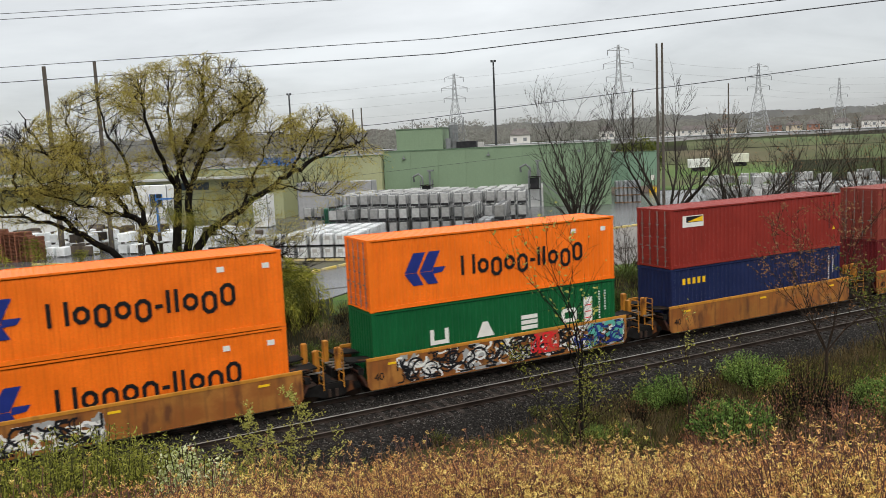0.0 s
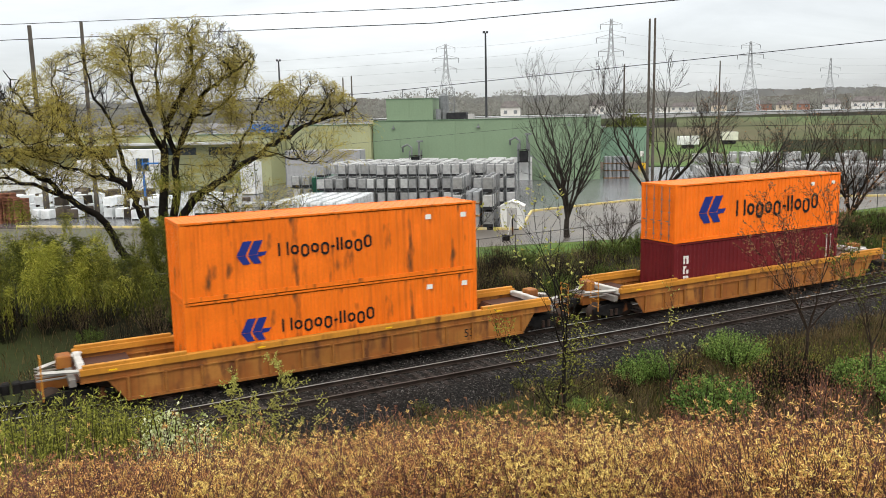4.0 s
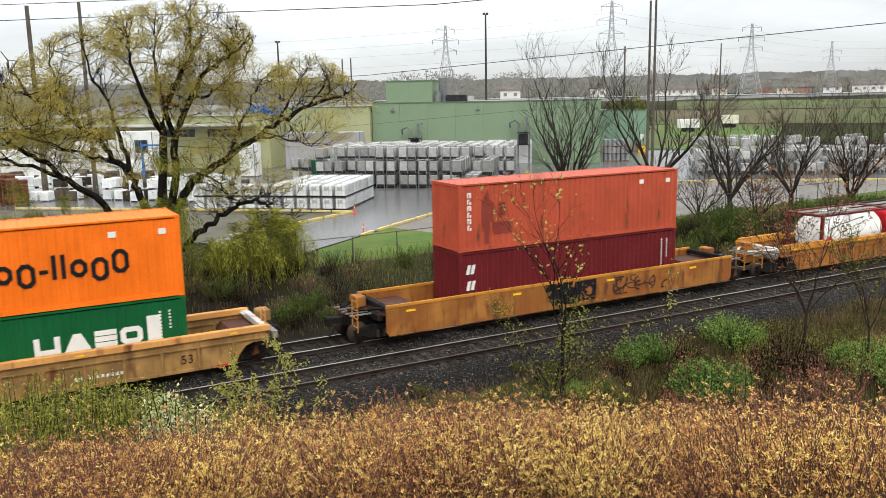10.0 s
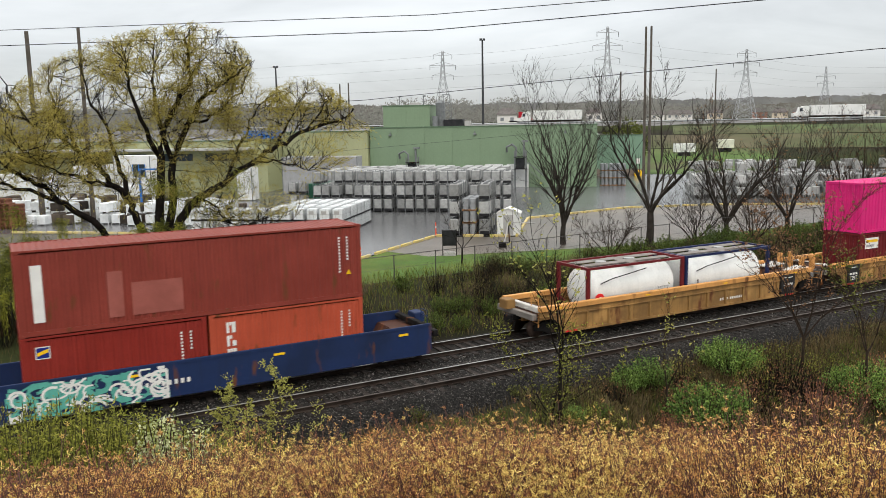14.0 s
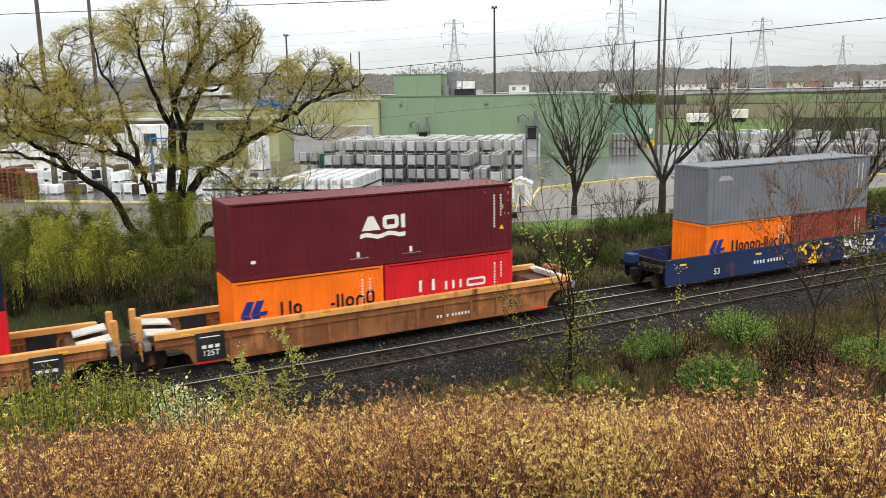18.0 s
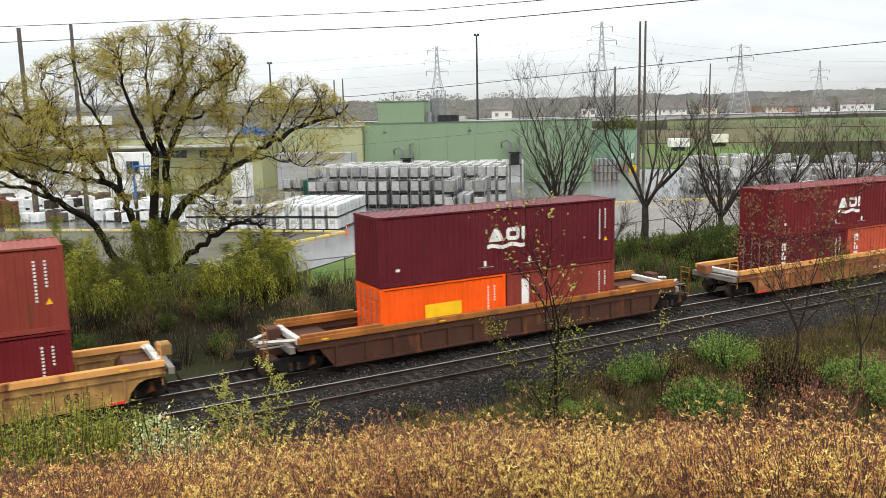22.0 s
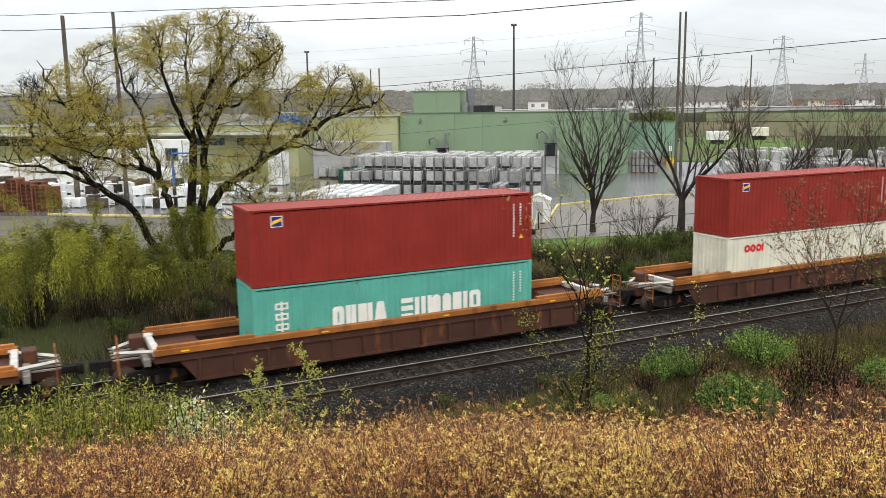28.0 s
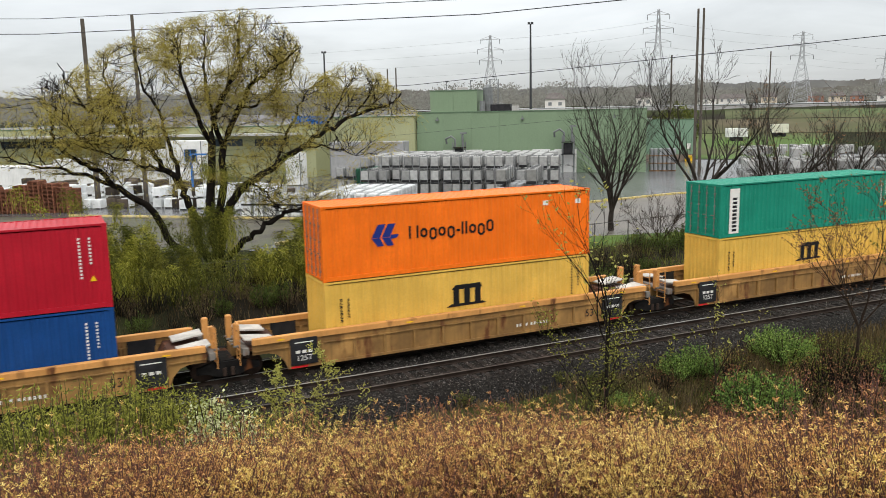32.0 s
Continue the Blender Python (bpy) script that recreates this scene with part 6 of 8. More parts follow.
# chain-link fence between yard and railway
def fence():
    t = thing("chain_fence", "rusty chain-link fence on steel posts beside the railway", "fence", kind="")
    x = -46.0
    m = surface("fence_steel", (0.09, 0.085, 0.08), 0.6, metal=0.4, vary=0.2)
    post = Geo().tube([(0, 0, -0.6), (0, 0, 1.85)], 0.035, 6).mesh("post", m)
    wire = Geo()
    while x < 70:
        y = 15.6 + 0.06 * max(0, x - 5)
        part("post", post, None, t, at=(x, y, -0.1))
        x += 3.0
    part("top_rail", Geo().tube([(-46, 15.6, 1.7), (5, 15.6, 1.7), (70, 19.5, 1.7)], 0.025, 5), m, t)
    for z in (0.1, 0.9):
        part("tension_wire", Geo().tube([(-46, 15.6, z), (5, 15.6, z), (70, 19.5, z)], 0.008, 4), m, t)
    for k in range(-230, 350):
        a = k * 0.2
        for s in (-1, 1):
            b = a + s * 1.7
            ya, yb = 15.6 + 0.06 * max(0, a - 5), 15.6 + 0.06 * max(0, b - 5)
            i = len(wire.v)
            wire.v += [(a - 0.003, ya, 0.0), (a + 0.003, ya, 0.0), (b + 0.003, yb, 1.7), (b - 0.003, yb, 1.7)]
            wire.f.append((i, i + 1, i + 2, i + 3))
    part("mesh_wire", wire, m, t)


fence()

# ---- plants ----
M_BARK_WET = surface("bark_wet", (0.012, 0.0095, 0.0075), 0.9, spec=0.06, vary=0.35, scale=2, grain=14)
M_TWIG = surface("twig_brown", (0.036, 0.025, 0.018), 0.9, spec=0.06, vary=0.3, scale=3)
M_GREENSTEM = surface("green_stem", (0.075, 0.075, 0.028), 0.9, spec=0.06, vary=0.3, scale=3)
M_TWIG_RED = surface("twig_red", (0.125, 0.064, 0.052), 0.9, spec=0.1, vary=0.3, scale=3)
M_WHIP = surface("willow_whip", (0.17, 0.125, 0.03), 0.8, spec=0.1, vary=0.3, scale=3)
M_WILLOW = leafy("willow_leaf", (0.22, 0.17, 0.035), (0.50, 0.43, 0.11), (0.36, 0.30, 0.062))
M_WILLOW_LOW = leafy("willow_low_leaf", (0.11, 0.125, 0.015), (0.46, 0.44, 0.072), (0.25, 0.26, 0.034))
# two darker copies of the low leaf, shade put into their colour
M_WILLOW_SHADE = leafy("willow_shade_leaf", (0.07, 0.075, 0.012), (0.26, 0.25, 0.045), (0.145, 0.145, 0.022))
M_WILLOW_DEEP_SHADE = leafy("willow_deep_shade_leaf", (0.03, 0.036, 0.008), (0.13, 0.14, 0.025), (0.07, 0.08, 0.014))
M_GOLD = leafy("gold_leaf", (0.15, 0.06, 0.028), (0.90, 0.62, 0.23), (0.57, 0.315, 0.095), through=0.25)
M_YELLOW = leafy("yellow_leaf", (0.26, 0.14, 0.04), (0.93, 0.74, 0.26), (0.65, 0.46, 0.12), through=0.25)
M_AMBER = leafy("amber_leaf", (0.12, 0.05, 0.028), (0.82, 0.50, 0.18), (0.50, 0.245, 0.085), through=0.25)
M_RUST = leafy("rust_leaf", (0.12, 0.045, 0.03), (0.64, 0.35, 0.15), (0.38, 0.165, 0.08), through=0.25)
M_FRESH = leafy("fresh_leaf", (0.032, 0.072, 0.014), (0.30, 0.42, 0.10), (0.14, 0.225, 0.046))
M_WEED = leafy("weed_leaf", (0.09, 0.10, 0.016), (0.44, 0.42, 0.085), (0.24, 0.25, 0.04))
M_BUSH = leafy("bush_leaf", (0.035, 0.06, 0.014), (0.12, 0.16, 0.035), (0.07, 0.10, 0.02))
M_OLIVE = leafy("olive_leaf", (0.05, 0.06, 0.012), (0.22, 0.23, 0.05), (0.11, 0.125, 0.024))
M_BUD = leafy("pale_bud", (0.28, 0.28, 0.06), (0.48, 0.46, 0.13))
M_REDBUD = leafy("red_bud", (0.14, 0.06, 0.035), (0.30, 0.17, 0.08))
M_SEDGE = leafy("sedge", (0.05, 0.036, 0.02), (0.22, 0.16, 0.075), (0.11, 0.08, 0.037))
M_BLOSSOM = leafy("white_blossom", (0.22, 0.28, 0.08), (0.80, 0.80, 0.58), (0.52, 0.56, 0.28))
M_STRAW_LEAF = leafy("straw_leaf", (0.08, 0.06, 0.03), (0.34, 0.29, 0.12), (0.18, 0.15, 0.055))
M_STRAW = surface("straw_stem", (0.15, 0.105, 0.07), 0.9, spec=0.06, vary=0.35, scale=3)
M_DRY = leafy("dry_grass", (0.03, 0.021, 0.012), (0.17, 0.12, 0.055), (0.07, 0.052, 0.022))


def leaf_mesh(name, centers, dirs, length, width, mat, seed, sides=3):
    """Small pointed leaves: one blade (three-sided, or a diamond) at each centre, along its direction."""
    rng = np.random.default_rng(seed)
    c, d = np.asarray(centers, float), np.asarray(dirs, float)
    n = len(c)
    d = d / (np.linalg.norm(d, axis=1, keepdims=True) + 1e-9)
    r = rng.normal(size=(n, 3))
    s = np.cross(d, r)
    s /= np.linalg.norm(s, axis=1, keepdims=True) + 1e-9
    k = (0.6 + 0.8 * rng.random((n, 1)))
    if sides == 3:
        v = np.stack([c, c + d * length * 0.55 * k + s * width * 0.75 * k, c + d * length * k - s * width * 0.3 * k], 1).reshape(-1, 3)
    else:
        v = np.stack([c, c + d * length * 0.5 * k + s * width * 0.5 * k, c + d * length * k, c + d * length * 0.5 * k - s * width * 0.5 * k], 1).reshape(-1, 3)
    me = bpy.data.meshes.new(name)
    f = np.arange(sides * n).reshape(-1, sides)
    me.from_pydata(v.tolist(), [], f.tolist())
    me.materials.append(mat)
    me.update()
    return me


def grow(rnd, g, p, d, length, r, depth, up=0.12, spread=0.55, tips=None, segs=4, kids=(2, 3), shrink=0.62, wob=0.18, thin=0.008):
    """A branch and all that grows from it; tips collects the ends as (place, direction)."""
    pts, rad = [Vector(p)], [r]
    q, dd = Vector(p), Vector(d).normalized()
    for k in range(segs):
        dd = (dd + Vector((rnd.uniform(-wob, wob), rnd.uniform(-wob, wob), rnd.uniform(-wob, wob) + up))).normalized()
        q = q + dd * length / segs
        pts.append(q.copy())
        rad.append(r * (1 - 0.55 * (k + 1) / segs))
    g.tube(pts, rad, 5 if r > 0.05 else 3, cap=False)
    if tips is not None:
        for a in pts[len(pts) // 2:]:
            tips.append((a.copy(), dd.copy(), depth))
    if depth <= 0:
        return
    for k in range(rnd.randint(*kids) + 1):
        i = rnd.randint(1, segs) if k else segs
        ax = Vector((rnd.uniform(-1, 1), rnd.uniform(-1, 1), rnd.uniform(-0.6, 0.6))).normalized()
        nd = (dd + ax * spread * rnd.uniform(0.6, 1.4)).normalized()
        grow(rnd, g, pts[i], nd, length * shrink * rnd.uniform(0.75, 1.2), max(thin, rad[i] * 0.68), depth - 1, up, spread, tips, max(3, segs - 1), kids, shrink, wob, thin)


def willow():
    """The big willow by the fence: crooked stems, long limbs, fine golden twigs above, hanging strands below."""
    base = pose(EYE[0] + 51 * math.sin(radians(10.1)), EYE[1] + 51 * math.cos(radians(10.1)), 0, 0, 0, -10.1)
    t = thing("willow_tree", "large weeping willow with yellow-green spring strands", "tree", at=base)
    rnd = random.Random(3)

    def at(x, z, depth=0.0):
        k = (51 + depth) / 51
        return Vector((x * k, depth, 9.78 + (z - 9.78) * k))
    # radius at the foot, then places along the limb: across, up, away
    limbs = (
        (0.44, (-.35, -.4, 0), (-.12, 1.6, 0), (-.23, 4.4, .2), (-.06, 8.1, .3), (.39, 9.8, .2), (1.19, 11.4, 0), (2.0, 12.7, -.2), (1.72, 14.6, -.4)),
        (0.36, (.04, .2, .5), (.33, 4.6, .7), (.62, 7.85, .6), (1.48, 9.8, .2), (2.65, 11.5, -.4), (3.94, 12.2, -.9), (5.0, 13.1, -1.2)),
        (0.13, (1.48, 9.8, .2), (2.6, 10.2, 1.0), (3.8, 10.9, 1.4), (4.9, 11.9, 1.6), (5.2, 12.9, 1.6)),
        (0.12, (1.19, 11.4, 0), (2.4, 13.0, 1.0), (3.2, 14.3, 1.2)),
        (0.34, (-.44, .2, -.3), (-.98, 2.3, -.2), (-1.6, 4.45, 0), (-1.86, 5.7, 0), (-2.62, 6.5, -.2), (-3.26, 7.5, -.4), (-4.32, 8.5, -.7), (-5.36, 9.3, -1), (-6.85, 10.3, -1.3), (-7.8, 10.7, -1.5)),
        (0.30, (-.58, .2, -.8), (-2.43, 2.0, -1), (-3.94, 4.6, -1.4), (-5.23, 5.65, -1.6), (-6.27, 6.6, -1.8), (-7.54, 7.3, -2), (-8.42, 8.25, -2), (-8.53, 9.4, -2), (-8.71, 10.6, -2)),
        (0.16, (-5.23, 5.65, -1.6), (-7.55, 6.6, -2.4), (-9.27, 7.0, -2.8), (-11.5, 7.6, -3)),
        (0.38, (-.07, .6, -.4), (.49, 3.5, -.6), (1.04, 4.6, -.7), (2.08, 5.66, -.8), (3.62, 6.5, -.9), (5.15, 7.7, -.8), (6.71, 8.5, -.6), (8.53, 9.4, -.3), (10.4, 9.85, 0), (11.2, 10.3, .2)),
        (0.27, (0, .4, -.6), (1.22, 1.85, -1.4), (2.1, 2.4, -1.8), (2.74, 2.95, -2), (3.8, 3.5, -2.2), (4.77, 3.85, -2.3), (5.5, 3.65, -2.5), (6.1, 3.1, -2.6), (6.6, 2.4, -2.8)),
        (0.20, (-1.86, 5.7, 0), (-2.33, 7.9, .8), (-2.81, 9.9, 1.2), (-3.6, 11.5, 1.6), (-3.91, 13.2, 2)),
        (0.20, (-.06, 8.1, .3), (-.93, 10.2, -1), (-1.42, 12.1, -1.8), (-1.62, 13.5, -2.2)),
        (0.20, (.62, 7.85, .6), (-.22, 11.4, 2), (-.12, 13.0, 2.6), (.04, 14.3, 3)),
        (0.15, (3.62, 6.5, -.9), (4.45, 8.4, .8), (5.2, 10.1, 1.8), (6.1, 11.2, 2.4)),
        (0.12, (6.71, 8.5, -.6), (7.58, 10.3, .4), (8.67, 11.7, 1)),
        (0.10, (8.53, 9.4, -.3), (9.67, 10.9, .4), (10.24, 11.8, .8)),
        (0.14, (-4.32, 8.5, -.7), (-4.9, 10.2, .4), (-5.67, 11.8, 1), (-5.27, 13.0, 1.4)),
        (0.12, (-6.85, 10.3, -1.3), (-7.44, 11.5, -1), (-7.9, 12.6, -.8)),
        (0.10, (5.15, 7.7, -.8), (6.78, 7.6, -2.2), (8.48, 6.95, -3)),
        (0.12, (-2.62, 6.5, -.2), (-4.2, 6.9, -2.4), (-5.6, 7.4, -3.4), (-7.2, 8.6, -4)),
        (0.10, (2.08, 5.66, -.8), (3.0, 4.9, -2), (3.7, 4.0, -2.6)),
    )
    outline = ((-14, 9.4), (-9, 11.6), (-6.8, 12.2), (-5.3, 13.3), (-3.5, 14.3), (-2, 14.6), (-.2, 15.0), (2.2, 15.5), (4.1, 14.9), (5.3, 13.7),
               (5.6, 12.1), (6.5, 11.6), (7.9, 12.4), (9.6, 12.1), (11.2, 10.7), (12.6, 9.2))

    def ceiling_at(p):
        """How high the crown reaches over a place in it."""
        k = 51 / (51 + p.y)
        return 9.78 + (float(np.interp(p.x * k, [o[0] for o in outline], [o[1] for o in outline])) - 9.78) / k

    wood, fine, tips = Geo(), Geo(), []

    def twig(p, d, length, r, depth):
        """A fine branch that forks and stays inside the crown."""
        pts, q, dd = [p], p.copy(), d.normalized()
        for _ in range(3):
            dd = (dd + Vector((rnd.uniform(-.26, .26), rnd.uniform(-.26, .26), rnd.uniform(-.20, .34)))).normalized()
            if (q + dd * length / 3).z > ceiling_at(q) + 0.5 * noise.noise(q * 0.9):
                break
            q = q + dd * length / 3
            pts.append(q.copy())
        if len(pts) < 2:
            return
        fine.tube(pts, [r, r * .8, r * .62, r * .45][:len(pts)], 3, cap=False)
        tips.extend((a, dd, depth) for a in pts[1:])
        if depth:
            for k in range(3):
                ax = Vector((rnd.uniform(-1, 1), rnd.uniform(-1, 1), rnd.uniform(-.5, .6)))
                twig(pts[rnd.randint(1, len(pts) - 1)], dd + ax * 0.75, length * rnd.uniform(.5, .85), max(0.008, r * .62), depth - 1)

    for k, limb in enumerate(limbs):
        r0, pts = limb[0], [at(*p) for p in limb[1:]]
        dense = []
        for a, b in zip(pts, pts[1:]):
            for j in range(4):
                q = a.lerp(b, j / 4)
                dense.append(q + Vector((rnd.uniform(-.13, .13), rnd.uniform(-.13, .13), rnd.uniform(-.13, .13))) * (0 if not dense else 1))
        dense.append(pts[-1])
        m = len(dense)
        wood.tube(dense, [0.80 * r0 * (1 - 0.80 * (i / (m - 1)) ** 0.85) for i in range(m)], 8)
        for i in range(m // 3, m):
            for _ in range(2 if i < m - 2 else 4):
                d = Vector((rnd.uniform(-1, 1), rnd.uniform(-1, 1), rnd.uniform(-0.3, 1.2)))
                if k in (8, 19):
                    d.z *= 0.3
                twig(dense[i], d, rnd.uniform(0.8, 2.0), 0.026, 2)
    part("trunk", wood, M_BARK_WET, t, smooth=True)
    part("branch_work", fine, M_BARK_WET, t)
    # fine golden strands: thin whips that leave the twigs, bend over and hang
    whips, cs, ds = Geo(), [], []
    rnd.shuffle(tips)
    for p, d, depth in tips:
        bare = noise.noise((p.x * 0.42, p.y * 0.3, p.z * 0.42)) + 0.5 * noise.noise((p.x * 1.1, p.y, p.z * 1.1))
        thin = 0.34 + 0.26 * smooth(8.0, 6.0, p.z) + 0.22 * smooth(6.5, 9, p.x) + 0.5 * smooth(-2.5, -5.5, p.x) * smooth(9.0, 11.5, p.z) + 0.12 * smooth(3.0, 4.6, p.x) * smooth(9.5, 11, p.z) + 0.2 * smooth(13, 15, p.z)
        if p.z < 4.6 or rnd.random() < thin - bare * 1.3:
            continue
        for _ in range(2):
            L = rnd.uniform(0.4, 1.1)
            out = Vector((d.x + rnd.uniform(-.8, .8), d.y + rnd.uniform(-.8, .8), d.z * 0.7 + rnd.uniform(-0.3, 0.8))).normalized()
            sag = rnd.uniform(0.1, 0.6)
            line = [p + out * (L * f) + Vector((0.14 * f, 0, -sag * L * f * f)) for f in (0, 0.35, 0.7, 1.0)]
            if line[3].z > ceiling_at(line[3]) + 0.3:
                continue
            if rnd.random() < 0.25:
                whips.tube(line, [0.010, 0.008, 0.006, 0.004], 3, cap=False)
            for j in range(rnd.randint(7, 13)):
                f = rnd.uniform(0.1, 1.0) * 3
                a = min(2, int(f))
                q = line[a].lerp(line[a + 1], f - a)
                cs.append((q.x + rnd.uniform(-.04, .04), q.y + rnd.uniform(-.04, .04), q.z + rnd.uniform(-.04, .04)))
                dd = line[a + 1] - line[a]
                ds.append((dd.x / L + rnd.uniform(-.2, .2), dd.y / L + rnd.uniform(-.2, .2), dd.z / L + rnd.uniform(-.3, .1)))
    part("whip_growth", whips, M_WHIP, t)
    part("crown", leaf_mesh("crown", cs, ds, 0.16, 0.019, M_WILLOW, 4), None, t)
    # fountains of long strands that hang from the low limbs almost to the ground:
    # the line of their tops (across, up, away), how many, how long, how far they lean to the right
    low = ((((3.2, 1.9, -2.4), (4.4, 2.4, -3.2), (5.4, 2.8, -4.0), (6.4, 2.6, -4.6), (7.0, 2.1, -5)), 44, (1.4, 2.8), 0.5),
           (((1.0, 1.1, -5), (2.6, 1.4, -6), (4.2, 1.6, -6.6), (6.0, 1.3, -7)), 34, (0.9, 2.0), 0.2),
           (((-1.9, 3.6, -2.6), (-.9, 3.8, -2.6), (.2, 3.7, -2.4), (.9, 3.5, -2)), 18, (1.8, 3.6), 0.1),
           (((-9.5, 3.2, -4.6), (-7.5, 3.4, -4.4), (-5.5, 3.1, -4), (-3.4, 2.9, -3.6)), 40, (1.4, 3.2), 0.0),
           (((-14, 2.3, -7), (-10, 2.5, -7.4), (-7.0, 2.6, -7), (-4.0, 2.3, -6.6), (-1.4, 2.0, -6)), 66, (1.4, 3.0), 0.05),
           (((-14, 1.0, -9), (-10, 1.1, -9), (-6.0, 1.2, -9), (-2.0, 1.0, -8.6), (1.4, 0.8, -8)), 40, (0.9, 1.8), 0.05),
           (((-11.0, 5.6, -3.4), (-8.4, 5.4, -3), (-6.2, 5.0, -2.6), (-4.0, 4.4, -2)), 12, (0.7, 1.6), 0.0),
           (((1.6, 5.4, -1), (2.6, 5.6, -1.2), (3.8, 6.2, -1.2), (5.0, 7.2, -1)), 9, (0.6, 1.5), 0.1),
           (((-.8, 6.6, -1), (.3, 7.0, -1), (1.2, 6.4, -1.2)), 9, (0.6, 1.4), 0.0))
    hang = [([], []), ([], []), ([], [])]
    for line, count, reach_of, lean_to in low:
        for b in range(count):
            f = (b + rnd.random()) / count * (len(line) - 1)
            a = min(len(line) - 2, int(f))
            anchor = at(*line[a]).lerp(at(*line[a + 1]), f - a) + Vector((rnd.uniform(-.5, .5), rnd.uniform(-1.6, 1.2), rnd.uniform(-.7, .35)))
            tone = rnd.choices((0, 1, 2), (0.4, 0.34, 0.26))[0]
            spread, reach = rnd.uniform(0.35, 0.9), rnd.uniform(*reach_of)
            face = rnd.uniform(0, 6.28)
            for _ in range(rnd.randint(18, 34)):
                w = face + rnd.gauss(0, 1.1)
                out = Vector((math.cos(w) * spread + lean_to * reach * 0.7, math.sin(w) * spread, 0)) * rnd.uniform(0.3, 1.1)
                L = reach * rnd.uniform(0.4, 1.1)
                lift, n = rnd.uniform(0.02, 0.22) * reach, int(L / 0.075)
                start = anchor + Vector((rnd.uniform(-.2, .2), rnd.uniform(-.2, .2), rnd.uniform(-.25, .1)))
                for j in range(n):
                    f = j / n
                    z = start.z + lift * math.sin(min(1.0, f * 2.2) * 3.14) - L * f ** 1.5
                    if z < -0.45:
                        break
                    c = start + out * (1 - (1 - f) ** 2)
                    hang[tone][0].append((c.x + rnd.uniform(-.025, .025), c.y + rnd.uniform(-.025, .025), z))
                    hang[tone][1].append((out.x * (1 - f) + rnd.uniform(-.45, .45), out.y * (1 - f) + rnd.uniform(-.45, .45), 0.3 - 1.3 * f + rnd.uniform(-.3, .1)))
    # lit strands first, then the two tones with painted shade
    for tone, m in enumerate((M_WILLOW_LOW, M_WILLOW_SHADE, M_WILLOW_DEEP_SHADE)):
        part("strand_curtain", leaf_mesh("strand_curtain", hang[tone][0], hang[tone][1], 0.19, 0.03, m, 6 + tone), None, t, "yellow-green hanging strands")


willow()


def bare_tree(az, d, z0, tall, seed, label, stems=5, trunk=0.25, lean=0.0, leaves=None, mat=None, spread=0.42, fork=0.28, depth=4, width=1.0, leaf_n=0, thin=0.012, leaf=0.10):
    """A leafless tree: short trunk, steep stems, fine twigs; a few buds where asked."""
    x, y = EYE[0] + d * math.sin(radians(az)), EYE[1] + d * math.cos(radians(az))
    t = thing("bare_tree" if not leaf_n or leaf_n < 900 else "young_tree", label, "tree", at=pose(x, y, z0, 0, 0, -az), group="")
    rnd = random.Random(seed)
    wood, twigs, tips = Geo(), Geo(), []
    top = Vector((lean * tall * fork, 0, tall * fork))
    wood.tube([(0, 0, -0.4), (lean * tall * fork * 0.4 + rnd.uniform(-.3, .3) * trunk, 0.0, tall * fork * 0.5), top], [trunk * 1.15, trunk * 0.9, trunk * 0.8], 9)
    for k in range(stems):
        a = 2 * math.pi * (k + rnd.uniform(-0.3, 0.3)) / stems
        o = rnd.uniform(0.22, 0.62) * width
        dd = Vector((math.cos(a) * o + lean * 0.5, math.sin(a) * o, 1)).normalized()
        # each stem runs on as one crooked leader with side branches
        L, r = tall * (1 - fork) * rnd.uniform(0.72, 1.0) / max(0.75, dd.z), trunk * rnd.uniform(0.4, 0.62)
        pts, q = [top - Vector((0, 0, 0.15))], top - Vector((0, 0, 0.15))
        n = 9
        for i in range(n):
            dd = (dd + Vector((rnd.uniform(-.22, .22), rnd.uniform(-.22, .22), rnd.uniform(-0.06, 0.12)))).normalized()
            q = q + dd * L / n
            pts.append(q.copy())
        rad = [max(thin, r * (1 - 0.88 * i / n)) for i in range(n + 1)]
        wood.tube(pts, rad, 6, cap=False)
        for i in range(2, n + 1):
            tips.append((pts[i], dd, 1))
            for _ in range((1 if rnd.random() < 0.6 else 2) if i < n else 3):
                ax = Vector((rnd.uniform(-1, 1), rnd.uniform(-1, 1), rnd.uniform(-0.1, 0.7))).normalized()
                nd = ((pts[i] - pts[i - 1]).normalized() * 0.8 + ax * spread * 1.5).normalized()
                grow(rnd, twigs, pts[i], nd, L * rnd.uniform(0.16, 0.32) * (1.25 - 0.6 * i / n), max(thin, rad[i] * 0.6), depth - 2, 0.05, spread, tips, 4, (1, 2), 0.7, 0.16, thin)
    part("trunk", wood, mat or M_BARK_WET, t)
    part("twig_work", twigs, mat or M_BARK_WET, t)
    if leaves and leaf_n:
        cand = [p for p in tips if p[2] <= 1]
        pick = [cand[rnd.randrange(len(cand))] for _ in range(leaf_n)]
        cs = [tuple(p[0] + Vector((rnd.uniform(-.05, .05), rnd.uniform(-.05, .05), rnd.uniform(-.05, .05)))) for p in pick]
        ds = [(rnd.uniform(-1, 1), rnd.uniform(-1, 1), rnd.uniform(-0.4, 0.8)) for _ in pick]
        part("bud_growth", leaf_mesh("bud_growth", cs, ds, leaf, leaf * 0.5, leaves, seed, 4), None, t)
    return t


